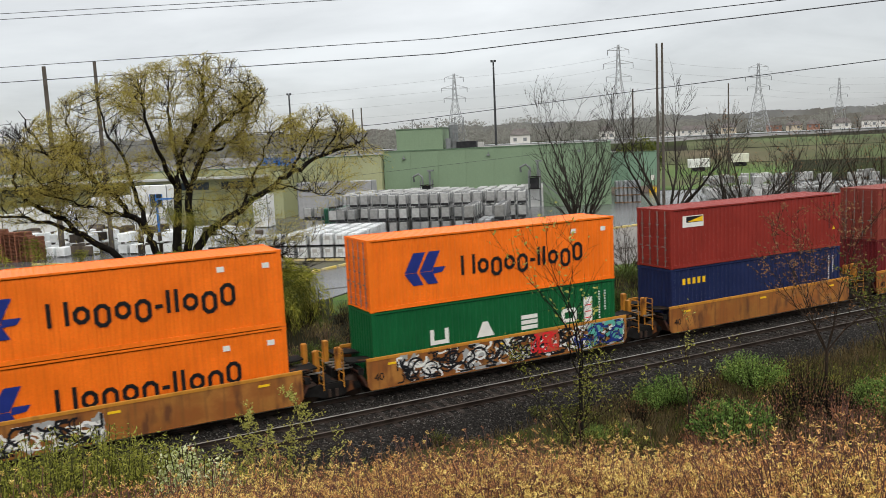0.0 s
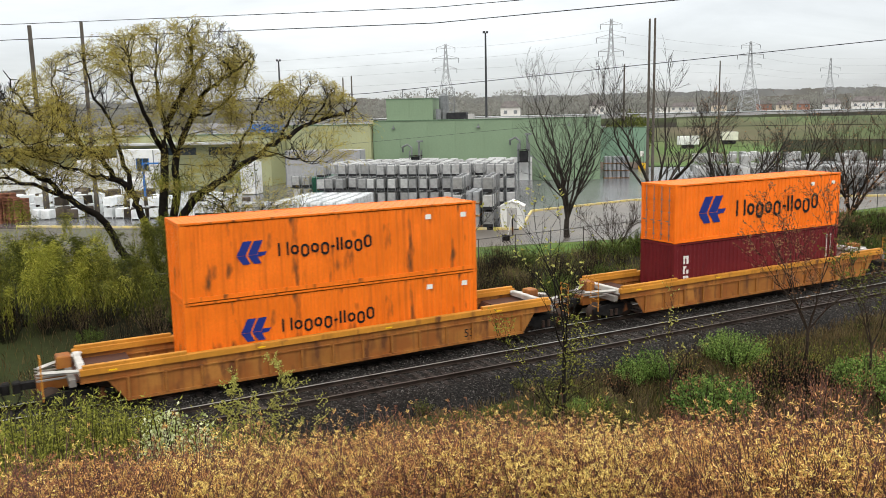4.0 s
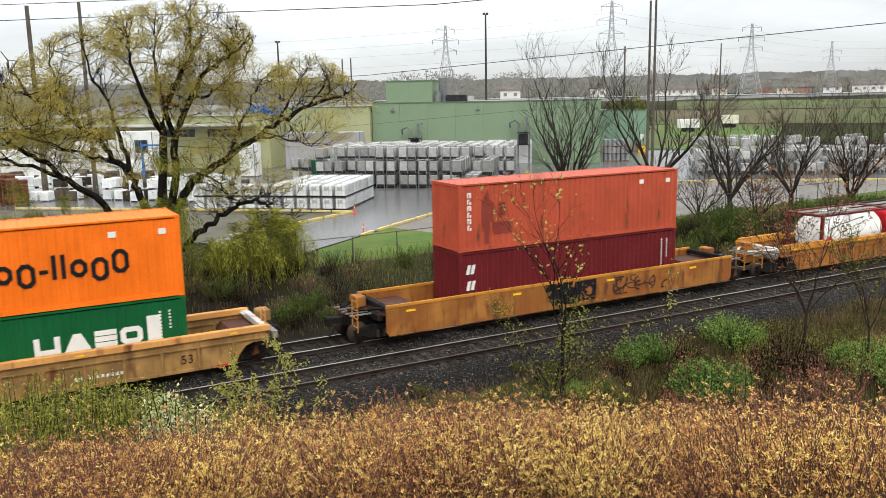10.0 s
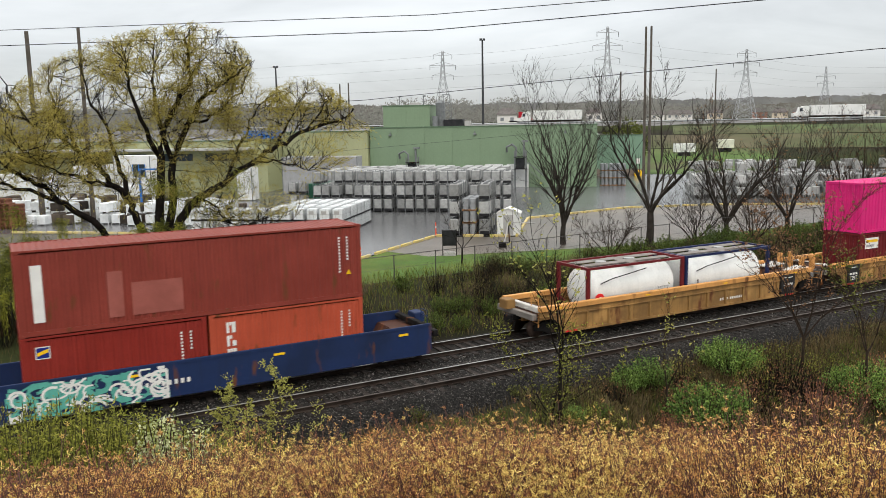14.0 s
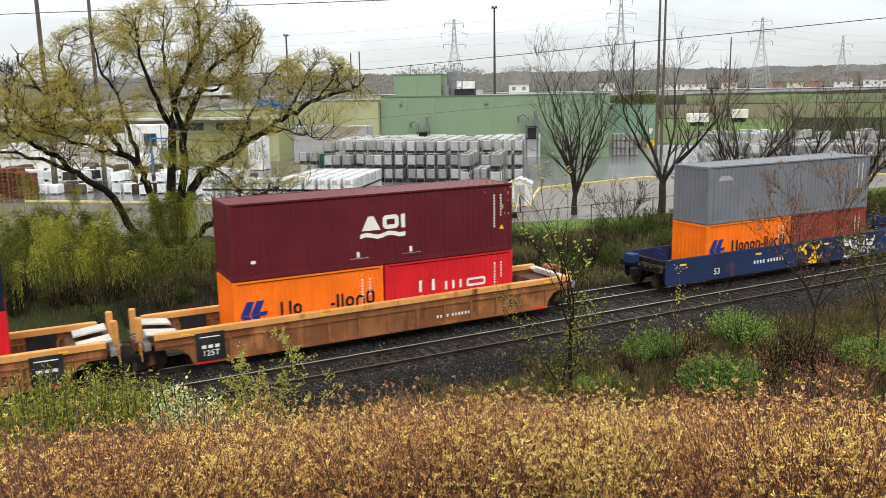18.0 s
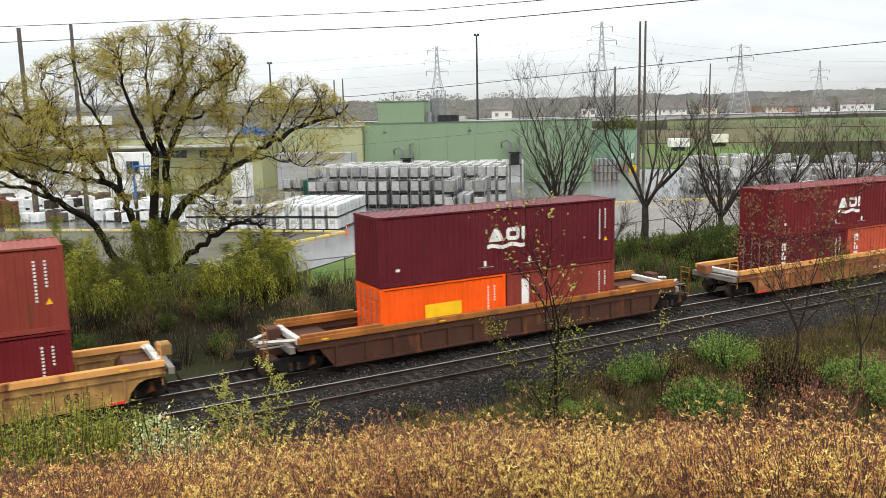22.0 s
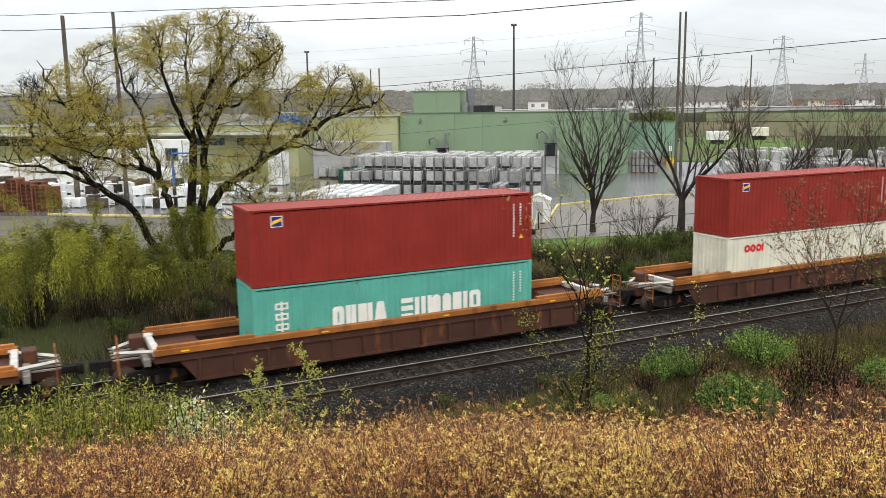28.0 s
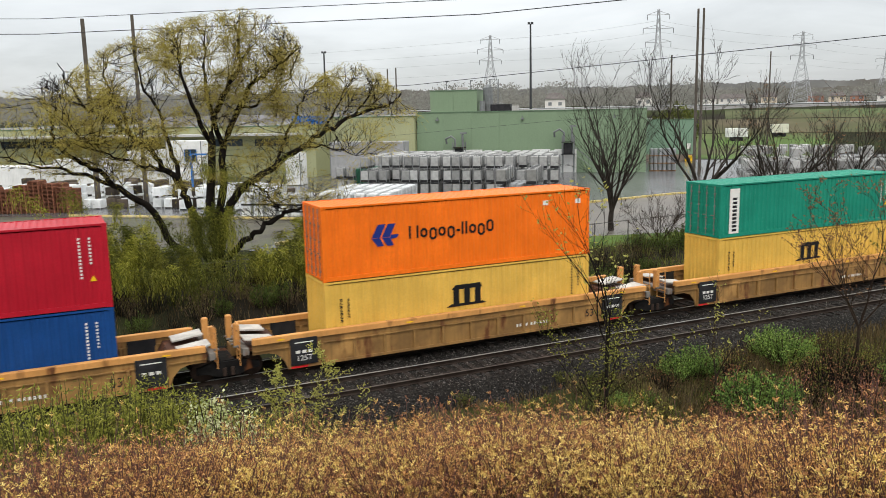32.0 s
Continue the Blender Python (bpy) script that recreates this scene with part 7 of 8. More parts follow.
M_BARK_GREY = surface("bark_grey", (0.034, 0.028, 0.023), 0.9, spec=0.1, vary=0.35, scale=2, grain=14)
bare_tree(36.9, 66, 0, 12.0, 21, "bare upright tree with many steep stems behind the railway", 9, 0.24, 0, None, M_BARK_GREY, 0.5, 0.12, 4, 0.5, 0, 0.012)
bare_tree(42.6, 64, 0, 11.6, 22, "bare forked tree with dark wet bark beside the fence", 5, 0.30, 0.03, None, M_BARK_GREY, 0.42, 0.24, 4, 1.2, 0, 0.014)
bare_tree(47.5, 72, 0, 8.9, 23, "bare spreading tree with reddish buds", 8, 0.24, 0.0, M_REDBUD, M_BARK_GREY, 0.5, 0.13, 4, 1.35, 1300, 0.013)
bare_tree(51.2, 76, 0, 8.8, 24, "bare spreading tree by the lot", 7, 0.22, 0, M_REDBUD, M_BARK_GREY, 0.5, 0.14, 4, 1.4, 600, 0.013)
bare_tree(54.6, 78, 0, 8.2, 25, "bare bushy tree by the lot with brown twigs", 9, 0.2, 0, M_REDBUD, M_TWIG, 0.5, 0.1, 4, 1.2, 800, 0.011)
bare_tree(58.5, 76, 0, 8.6, 26, "bare bushy tree at the edge of the lot", 8, 0.22, 0, M_REDBUD, M_TWIG, 0.5, 0.12, 4, 1.2, 500, 0.011)
bare_tree(49.2, 66, 0, 4.2, 38, "low bare bushy tree between taller ones", 9, 0.10, 0, None, M_TWIG, 0.6, 0.1, 4, 1.9, 0, 0.011)
bare_tree(45.6, 66, 0, 4.4, 40, "low arching bare bush by the gravel lot", 10, 0.09, 0, None, M_BARK_GREY, 0.6, 0.08, 4, 2.0, 0, 0.011)
bare_tree(29.9, 57, -0.1, 4.3, 27, "small bare sapling on the grass", 3, 0.07, 0.03, None, None, 0.45, 0.3, 3, 1.2)
bare_tree(40.0, 58, -0.2, 3.6, 28, "small bare bushy tree near the fence", 9, 0.06, 0, None, M_TWIG, 0.6, 0.12, 4, 1.8, 0, 0.009)
# saplings in front of the train
bare_tree(36.75, 27.5, -0.9, 7.9, 31, "slim sapling with pale opening buds beside the track", 4, 0.075, 0.0, M_BUD, None, 0.5, 0.36, 3, 0.95, 230, 0.006, 0.13)
bare_tree(36.2, 27.9, -0.9, 3.6, 32, "young leafy sapling at the foot of a slim tree", 8, 0.04, 0.0, M_WEED, None, 0.5, 0.12, 3, 1.4, 1700, 0.005, 0.085)
bare_tree(52.5, 36.5, -0.8, 7.4, 33, "slim sapling with reddish young leaves", 6, 0.065, 0.0, M_REDBUD, M_TWIG, 0.5, 0.22, 4, 0.9, 2400, 0.007)
bare_tree(56.2, 34, -0.4, 4.9, 34, "thin sapling with green buds on the bank", 4, 0.055, 0.0, M_OLIVE, M_TWIG, 0.45, 0.3, 4, 0.9, 900, 0.006)
bare_tree(14.8, 23.6, -0.8, 3.5, 35, "young sapling with fresh yellow-green leaves", 5, 0.04, 0.0, M_BUD, M_TWIG, 0.35, 0.2, 3, 0.9, 2300, 0.005, 0.085)
bare_tree(17.3, 23.0, -0.8, 2.3, 36, "thin twig with fresh leaves", 3, 0.03, 0.0, M_BUD, M_TWIG, 0.35, 0.2, 3, 0.9, 500, 0.005, 0.085)
bare_tree(44.0, 29.5, -0.8, 4.0, 37, "thin bare sapling above green shrubs", 3, 0.045, 0.0, M_BUD, M_TWIG, 0.5, 0.3, 3, 1.0, 160, 0.005)


def shrub_mesh(seed, leaves, n_stems, tall, wide, per, length, width, upright=0.6, bare=0.25, sides=3):
    """Stems and leaves of one shrub about 'tall' high."""
    rnd = random.Random(seed)
    g, cs, ds = Geo(), [], []
    for _ in range(n_stems):
        a, o = rnd.uniform(0, 6.28), wide * math.sqrt(rnd.random())
        h = tall * rnd.uniform(0.65, 1.05) * (1 - 0.35 * (o / wide) ** 2)
        x0, y0 = math.cos(a) * o * 0.35, math.sin(a) * o * 0.35
        x1, y1 = math.cos(a) * o, math.sin(a) * o
        pts = [Vector((x0, y0, -0.1)), Vector(((x0 + x1) / 2 + rnd.uniform(-.05, .05), (y0 + y1) / 2 + rnd.uniform(-.05, .05), h * 0.5)), Vector((x1, y1, h))]
        g.tube(pts, [0.012, 0.009, 0.004], 3, cap=False)
        for _ in range(per):
            f = bare + (1 - bare) * rnd.random() ** 0.7
            q = pts[0].lerp(pts[1], f * 2) if f < 0.5 else pts[1].lerp(pts[2], f * 2 - 1)
            j = 0.07
            cs.append((q.x + rnd.uniform(-j, j), q.y + rnd.uniform(-j, j), q.z + rnd.uniform(-j, j)))
            ds.append((rnd.uniform(-1, 1) * (1 - upright), rnd.uniform(-1, 1) * (1 - upright), upright + rnd.uniform(-0.3, 0.3)))
    return g, leaf_mesh("leaves", cs, ds, length, width, leaves, seed, sides)


def rosette_mesh(seed, leaves, n_stems, tall, wide, per, length, width, nodes=5, bare=0.5, sides=4):
    """A shrub of thin upright shoots with whorls of outspread leaves along their upper part."""
    rnd = random.Random(seed)
    g, cs, ds = Geo(), [], []
    for _ in range(n_stems):
        a, o = rnd.uniform(0, 6.28), wide * math.sqrt(rnd.random())
        h = tall * rnd.uniform(0.6, 1.05)
        lean = Vector((rnd.gauss(0, .26), rnd.gauss(0, .26), 0))
        p0 = Vector((math.cos(a) * o * 0.8, math.sin(a) * o * 0.8, -0.1))
        p1 = p0 + Vector((0, 0, h)) + lean * h + Vector((math.cos(a) * o * 0.25, math.sin(a) * o * 0.25, 0))
        g.tube([p0, p0.lerp(p1, 0.5) + lean * -0.1, p1], [0.0055, 0.0042, 0.0025], 3, cap=False)
        for k in range(nodes):
            f = bare + (1 - bare) * (k + rnd.uniform(0.3, 1.0)) / nodes
            c = p0.lerp(p1, f)
            side = Vector((rnd.uniform(-.15, .15), rnd.uniform(-.15, .15), rnd.uniform(-.03, .07))) * (0 if k == nodes - 1 else 1)
            m = max(3, int(per * rnd.uniform(0.6, 1.2)))
            w0 = rnd.uniform(0, 6.28)
            for j in range(m):
                w = w0 + 6.28 * j / m + rnd.uniform(-.3, .3)
                up = rnd.uniform(-0.1, 1.4)
                cs.append((c.x + side.x, c.y + side.y, c.z + side.z + rnd.uniform(-.02, .02)))
                ds.append((math.cos(w), math.sin(w), up))
    return g, leaf_mesh("leaves", cs, ds, length, width, leaves, seed, sides)


def shrub_kind(seed, leaves, twig, label, **kw):
    g, me = shrub_mesh(seed, leaves, sides=4, **kw)
    t = thing("shrub", label, "shrub")
    part("stem", g, twig, t)
    part("foliage", me, None, t)
    return t


def plant(proto, spots):
    """Copies of a shrub at (x, y, z, scale, turn); the first spot takes the original."""
    for k, (x, y, z, s, a) in enumerate(spots):
        m = pose(x, y, z, 0, 0, a) @ Matrix.Scale(s, 4)
        if k == 0:
            proto.matrix_basis = m
        else:
            c = copy_thing(proto, Matrix.Identity(4))
            c.matrix_basis = m


def mass(name, label, leaves, twig, spots, seed, **kw):
    """An uncountable growth of shrubs of one kind, joined: stems and leaves."""
    kinds, sides = [], (kw.get("sides", 4) if "nodes" in kw else 3)
    for k in range(3):
        if "nodes" in kw:
            size = (0.55, 0.8, 1.15)[k]
            g, me = rosette_mesh(seed + k, leaves, **dict(kw, tall=size, n_stems=int(kw["n_stems"] * (0.8, 0.95, 1.15)[k])))
        else:
            g, me = shrub_mesh(seed + k, leaves, **kw)
        lv = np.empty(len(me.vertices) * 3)
        me.vertices.foreach_get("co", lv)
        sv, sf = np.array(g.v), np.array(g.f)
        kinds.append((sv, sf, lv.reshape(-1, 3)))
        bpy.data.meshes.remove(me)
    vs, fs, mi, ns, n = [], [], [], [], 0
    for k, (x, y, z, s, a) in enumerate(spots):
        k = k % 3
        if "nodes" in kw:
            k = 0 if s < 0.62 else (1 if s < 0.92 else 2)
            s = s * 1.08 / (0.55, 0.8, 1.15)[k]
        sv, sf, lv = kinds[k]
        ca, sa = math.cos(radians(a)) * s, math.sin(radians(a)) * s
        rot = np.array([[ca, sa, 0], [-sa, ca, 0], [0, 0, s]])
        for v, f, m in ((sv, sf, 0), (lv, np.arange(len(lv)).reshape(-1, sides), 1)):
            vs.append(v @ rot + (x, y, z))
            fs.append((f + n).ravel())
            mi.append(np.full(len(f), m))
            ns.append(np.full(len(f), f.shape[1]))
            n += len(v)
    v, f, m, c = np.concatenate(vs), np.concatenate(fs), np.concatenate(mi), np.concatenate(ns)
    me = bpy.data.meshes.new(name)
    me.vertices.add(len(v))
    me.vertices.foreach_set("co", v.ravel())
    me.loops.add(f.size)
    me.loops.foreach_set("vertex_index", f.astype(np.int32))
    me.polygons.add(len(c))
    me.polygons.foreach_set("loop_start", (np.cumsum(c) - c).astype(np.int32))
    me.materials.append(twig)
    me.materials.append(leaves)
    me.polygons.foreach_set("material_index", m.astype(np.int32))
    me.update(calc_edges=True)
    return tagged(part(name, me, None), label, "shrubs", kind="stuff")


def hedge_limit(az):
    """How far below the level the top line of the bank's thicket lies, in degrees."""
    return 20.75 - 2.9 * smooth(44, 53, az) - 1.9 * smooth(50, 59, az) - 0.8 * smooth(12, 0, az) + 0.9 * smooth(13, 16.5, az) * smooth(25, 21, az)


rnd = random.Random(9)
thicket = [[], [], [], [], []]
for az10 in range(-45, 640):
    for _ in range(1 + (az10 % 3 == 0)):
        az = az10 / 10 + rnd.uniform(-0.6, 0.6)
        r = rnd.uniform(7.4, 14.2)
        x, y = EYE[0] + r * math.sin(radians(az)), EYE[1] + r * math.cos(radians(az))
        if y < -28:
            continue
        z = height(x, y)
        allow = EYE[2] - r * math.tan(radians(hedge_limit(az) - 0.8 * noise.noise((az * 0.22, 3.3, 0)) - 0.9 * noise.noise((az * 0.6, 8.1, 0)) + rnd.uniform(-0.15, 2.4))) - z
        if allow < 0.45:
            continue
        s = min(1.55, allow) / 1.12
        tone = noise.noise((az * 0.16, r * 0.45, 2)) + 0.95 * noise.noise((az * 0.42, r * 1.1, 7)) + 0.45 * smooth(16, 4, az) - 0.12 * smooth(40, 48, az) + 0.25 * smooth(50, 56, az)
        k = 2 if tone > 0.20 else (1 if tone > -0.14 else (0 if tone > -0.46 else 4))
        if rnd.random() < 0.04 + 0.5 * smooth(0.22, 0.5, noise.noise((az * 0.5, r * 1.2, 15))):
            k = 3
        elif r < 9.5 and rnd.random() < 0.22:
            k = 4
        thicket[k].append((x, y, z, s, rnd.uniform(0, 360)))
mass("thicket_gold", "golden-yellow spring thicket on the bank", M_GOLD, M_TWIG_RED, thicket[0], 41, n_stems=32, tall=1.1, wide=0.66, per=10, length=0.029, width=0.0095, nodes=10, bare=0.2, sides=3)
mass("thicket_amber", "yellow and orange budding thicket on the bank", M_AMBER, M_TWIG_RED, thicket[1], 45, n_stems=32, tall=1.05, wide=0.64, per=9, length=0.029, width=0.0095, nodes=10, bare=0.2, sides=3)
mass("thicket_russet", "russet twiggy thicket on the bank", M_RUST, M_TWIG_RED, thicket[2], 49, n_stems=40, tall=1.0, wide=0.64, per=8, length=0.028, width=0.0095, nodes=9, bare=0.2, sides=3)
mass("thicket_yellow", "bright yellow leafy shoots in the thicket", M_YELLOW, M_TWIG_RED, thicket[4], 57, n_stems=30, tall=1.05, wide=0.55, per=10, length=0.031, width=0.0100, nodes=10, bare=0.22, sides=3)
mass("thicket_bare", "bare reddish brush on the bank", M_AMBER, M_TWIG_RED, thicket[3], 53, n_stems=46, tall=1.15, wide=0.55, per=3, length=0.040, width=0.013, nodes=4, bare=0.4, sides=3)


def spots_in(n, x0, x1, y0, y1, s0, s1, seed, keep=None):
    q = random.Random(seed)
    out = []
    while len(out) < n:
        x, y = q.uniform(x0, x1), q.uniform(y0, y1)
        if keep and not keep(x, y):
            continue
        out.append((x, y, height(x, y), q.uniform(s0, s1), q.uniform(0, 360)))
    return out


def polar(az, d, s, a=0):
    x, y = EYE[0] + d * math.sin(radians(az)), EYE[1] + d * math.cos(radians(az))
    return (x, y, height(x, y), s, a)


fresh = shrub_kind(51, M_FRESH, M_TWIG, "fresh green round shrub beside the track", n_stems=60, tall=1.15, wide=0.85, per=48, length=0.062, width=0.034, upright=0.3, bare=0.1)
plant(fresh, [polar(42.6, 32.4, 1.25), polar(41.5, 31.8, 1.0, 40), polar(43.6, 32.6, 0.8, 60), polar(46.5, 28.6, 1.75, 30), polar(47.5, 29.2, 1.5, 50), polar(45.9, 31.6, 0.8, 90),
              polar(48.3, 35.0, 1.5, 200), polar(47.2, 35.6, 1.2, 130), polar(49.2, 35.4, 1.0, 70),
              polar(55.6, 34, 1.45, 10), polar(56.6, 34.6, 1.5, 80), polar(54.9, 35.6, 0.9, 15), polar(58.2, 33, 1.34, 140), polar(59.5, 33.5, 1.34, 33),
              polar(37.9, 28.6, 0.62, 210), polar(34.3, 26.5, 0.55, 44), polar(32.6, 26.0, 0.43, 60), polar(39.6, 29.2, 0.51, 20), polar(30.5, 25.4, 0.45, 95), polar(28.4, 25.0, 0.4, 15)])
sprays = shrub_kind(58, M_WEED, M_TWIG, "thin young shrub with small yellow-green leaves", n_stems=26, tall=1.3, wide=0.8, per=26, length=0.05, width=0.022, upright=0.4, bare=0.2)
plant(sprays, [polar(39.0, 27.6, 1.1), polar(37.4, 27.2, 1.0, 30), polar(36.0, 26.8, 1.2, 90), polar(44.8, 33.0, 1.1, 10), polar(49.8, 33.4, 1.2, 200), polar(50.8, 35.8, 1.3, 40), polar(53.6, 35.6, 1.3, 120),
               polar(32.0, 27.4, 0.7, 70), polar(33.2, 25.2, 0.6, 160), polar(29.6, 26.8, 0.6, 20), polar(40.4, 28.0, 0.8, 240), polar(26.5, 25.4, 0.6, 300)])
brown_brush = shrub_kind(59, M_RUST, M_BARK_WET, "dark tangled leafless brush beside the track", n_stems=90, tall=1.6, wide=1.0, per=3, length=0.05, width=0.025, upright=0.3, bare=0.4)
plant(brown_brush, [polar(50.6, 32.6, 1.2), polar(51.6, 33.2, 1.35, 40), polar(52.6, 32.4, 1.2, 80), polar(53.4, 33.0, 1.0, 10), polar(49.8, 31.0, 0.8, 200), polar(44.7, 30.6, 0.7, 100), polar(45.0, 32.4, 0.9, 150), polar(36.8, 26.6, 0.8, 60), polar(40.6, 30.4, 0.7, 20)])
weeds = shrub_kind(52, M_OLIVE, M_GREENSTEM, "upright olive-green young shrub by the track", n_stems=44, tall=1.0, wide=0.62, per=44, length=0.05, width=0.02, upright=0.55, bare=0.12)
plant(weeds, [polar(21.5, 22.4, 2.2), polar(20.2, 21.8, 2.0, 40), polar(22.6, 22.8, 1.7, 80), polar(18.8, 21.2, 1.6, 10), polar(23.6, 23.2, 1.1, 70), polar(17.6, 20.8, 1.1, 120)])


def bank_spots(n, az0, az1, r0, r1, limit, seed, lo=0.8):
    """Places on the bank for tall growth whose tops stay under the line limit(az), in degrees below the level."""
    q = random.Random(seed)
    out = []
    while len(out) < n:
        az, r = q.uniform(az0, az1), q.uniform(r0, r1)
        x, y = EYE[0] + r * math.sin(radians(az)), EYE[1] + r * math.cos(radians(az))
        z = height(x, y)
        s = EYE[2] - r * math.tan(radians(limit(az) + q.uniform(0, 2.4))) - z
        if s > lo:
            out.append((x, y, z, min(s, 3.6) / 2.6, q.uniform(0, 360)))
    return out


mass("tall_weeds", "tall green and yellow weeds on the bank", M_WEED, M_GREENSTEM, bank_spots(150, -6, 16, 13.6, 17.8, lambda az: 15.0 + 4.2 * smooth(2, 12, az) + 1.2 * smooth(12, 18, az), 91), 580,
     n_stems=34, tall=2.6, wide=0.95, per=62, length=0.060, width=0.020, upright=0.3, bare=0.3)
mass("tall_brush", "dark bare brush on the bank", M_DRY, M_TWIG, bank_spots(70, -8, 20, 15.5, 21, lambda az: 16.8 + 3.0 * smooth(0, 14, az), 92) + bank_spots(30, 49, 64, 18, 27, lambda az: 15.9, 93), 590,
     n_stems=44, tall=2.6, wide=0.9, per=8, length=0.08, width=0.03, upright=0.6, bare=0.3)
mass("weeds", "yellow-green weeds by the track", M_OLIVE, M_TWIG, spots_in(110, -24, -6.5, -13, -6.0, 0.7, 1.6, 61) + spots_in(150, -8, 36, -10.5, -4.6, 0.2, 0.6, 62) + spots_in(60, 6, 34, -15, -8.0, 0.6, 1.2, 66), 520,
     n_stems=30, tall=1.0, wide=0.7, per=20, length=0.085, width=0.035, upright=0.55, bare=0.15)
mass("dry_brush", "dry brown weeds and brush", M_STRAW_LEAF, M_STRAW, spots_in(230, -24, 40, -14, -5.0, 0.3, 1.0, 63) + spots_in(110, -30, 62, 5.0, 15.4, 0.8, 1.5, 64), 530,
     n_stems=22, tall=0.9, wide=0.7, per=9, length=0.12, width=0.02, upright=0.7, bare=0.1)
mass("bramble", "low tangled brown brambles with small leaves beside the track", M_OLIVE, M_TWIG, spots_in(210, -2, 40, -14.5, -5.4, 0.4, 1.1, 81), 600,
     n_stems=34, tall=0.75, wide=0.9, per=9, length=0.05, width=0.024, upright=0.15, bare=0.3)
redb = shrub_kind(54, M_RUST, M_TWIG_RED, "reddish twiggy bush on the bank", n_stems=44, tall=1.2, wide=0.8, per=9, length=0.06, width=0.03, upright=0.5, bare=0.3)
plant(redb, [polar(53.5, 31, 1.5), polar(52.2, 30, 1.3, 40), polar(54.8, 30, 1.4, 80), polar(45.2, 31, 1.1, 10), polar(44.6, 27, 1.0, 30)] + spots_in(30, 0, 30, -17, -9.0, 0.7, 1.4, 65))
blossom = shrub_kind(55, M_BLOSSOM, M_TWIG, "small shrub in white blossom", n_stems=110, tall=1.6, wide=0.40, per=80, length=0.030, width=0.020, upright=0.3, bare=0.45)
bx, by, bz = polar(9.5, 13.4, 1)[:3]
bush = shrub_kind(56, M_BUSH, M_TWIG, "large olive-green bush by the gravel lot", n_stems=90, tall=2.6, wide=1.7, per=60, length=0.10, width=0.05, upright=0.45, bare=0.1)
plant(bush, [polar(46.9, 60, 1.1), polar(55.5, 60, 0.9, 90), polar(57.5, 58, 1.0, 200), polar(52.6, 56, 0.6, 40)])
plant(blossom, [(bx, by, bz, (EYE[2] - 13.4 * math.tan(radians(17.9)) - bz) / 1.62, 0)])
bare_tree(17.4, 11.0, height(EYE[0] + 11 * math.sin(radians(17.4)), EYE[1] + 11 * math.cos(radians(17.4))), 1.35, 39, "small dark leafless bush in the thicket", 7, 0.02, 0.1, None, M_BARK_WET, 0.6, 0.12, 3, 1.7, 0, 0.004)
# bushes along the far side of the railway and under the willow
mass("green_bushes", "green bushes by the fence behind the railway", M_BUSH, M_TWIG, spots_in(40, 22, 62, 7.0, 15.2, 0.8, 1.5, 67) + spots_in(46, -34, 22, 5.0, 14.0, 0.5, 1.1, 68), 560,
     n_stems=40, tall=1.3, wide=0.9, per=34, length=0.10, width=0.045, upright=0.4, bare=0.1)
mass("undergrowth", "dark leafless undergrowth beneath the willow", M_DRY, M_BARK_WET, spots_in(70, -36, 5, 5.5, 12.5, 0.4, 0.8, 69) + spots_in(60, -24, 4.5, 12.5, 19, 0.45, 0.85, 79) + spots_in(110, 8, 60, 7, 15.2, 0.4, 0.9, 70), 570,
     n_stems=60, tall=2.4, wide=1.3, per=5, length=0.1, width=0.03, upright=0.6, bare=0.2)


def grass_stuff(name, n, box, seed, mat, label, length=0.28):
    q = random.Random(seed)
    cs, ds = [], []
    for _ in range(n):
        x, y = q.uniform(box[0], box[1]), q.uniform(box[2], box[3])
        cs.append((x, y, height(x, y) - 0.02 if y < 14 else -0.02))
        ds.append((q.uniform(-.4, .4), q.uniform(-.4, .4), 1))
    tagged(part(name, leaf_mesh(name, cs, ds, length, 0.03, mat, seed), None), label, "grass", kind="stuff")


grass_stuff("grass_near", 36000, (-24, 40, -13, -4.7), 71, M_DRY, "dry and green grass between track and bank")
grass_stuff("grass_green", 12000, (-24, 34, -14, -6.2), 72, M_OLIVE, "young green grass beside the track", 0.22)
grass_stuff("sedge_bank", 22000, (5, 44, -11, -4.3), 75, M_SEDGE, "red-brown dry sedge beside the track", 0.42)
grass_stuff("grass_rough", 18000, (3, 60, 5.0, 18.5), 74, M_OLIVE, "rough green grass between fence and railway", 0.42)
grass_stuff("grass_far", 14000, (-30, 60, 4.8, 16), 73, M_DRY, "dry grass along the fence", 0.4)

# ---- distance ----


def far_point(az, el, d):
    a, e = radians(az), radians(el)
    return Vector((EYE[0] + d * math.sin(a), EYE[1] + d * math.cos(a), EYE[2] + d * math.tan(e)))


# steel grey lightened to carry the haze of distance in its colour
M_LATTICE = surface("lattice_steel", (0.44, 0.45, 0.46), 0.6, metal=0.3, vary=0.1)
M_POLE = surface("pole_wood", (0.10, 0.085, 0.07), 0.85, vary=0.2, scale=1)
M_WIRE = surface("wire", (0.05, 0.05, 0.055), 0.6)


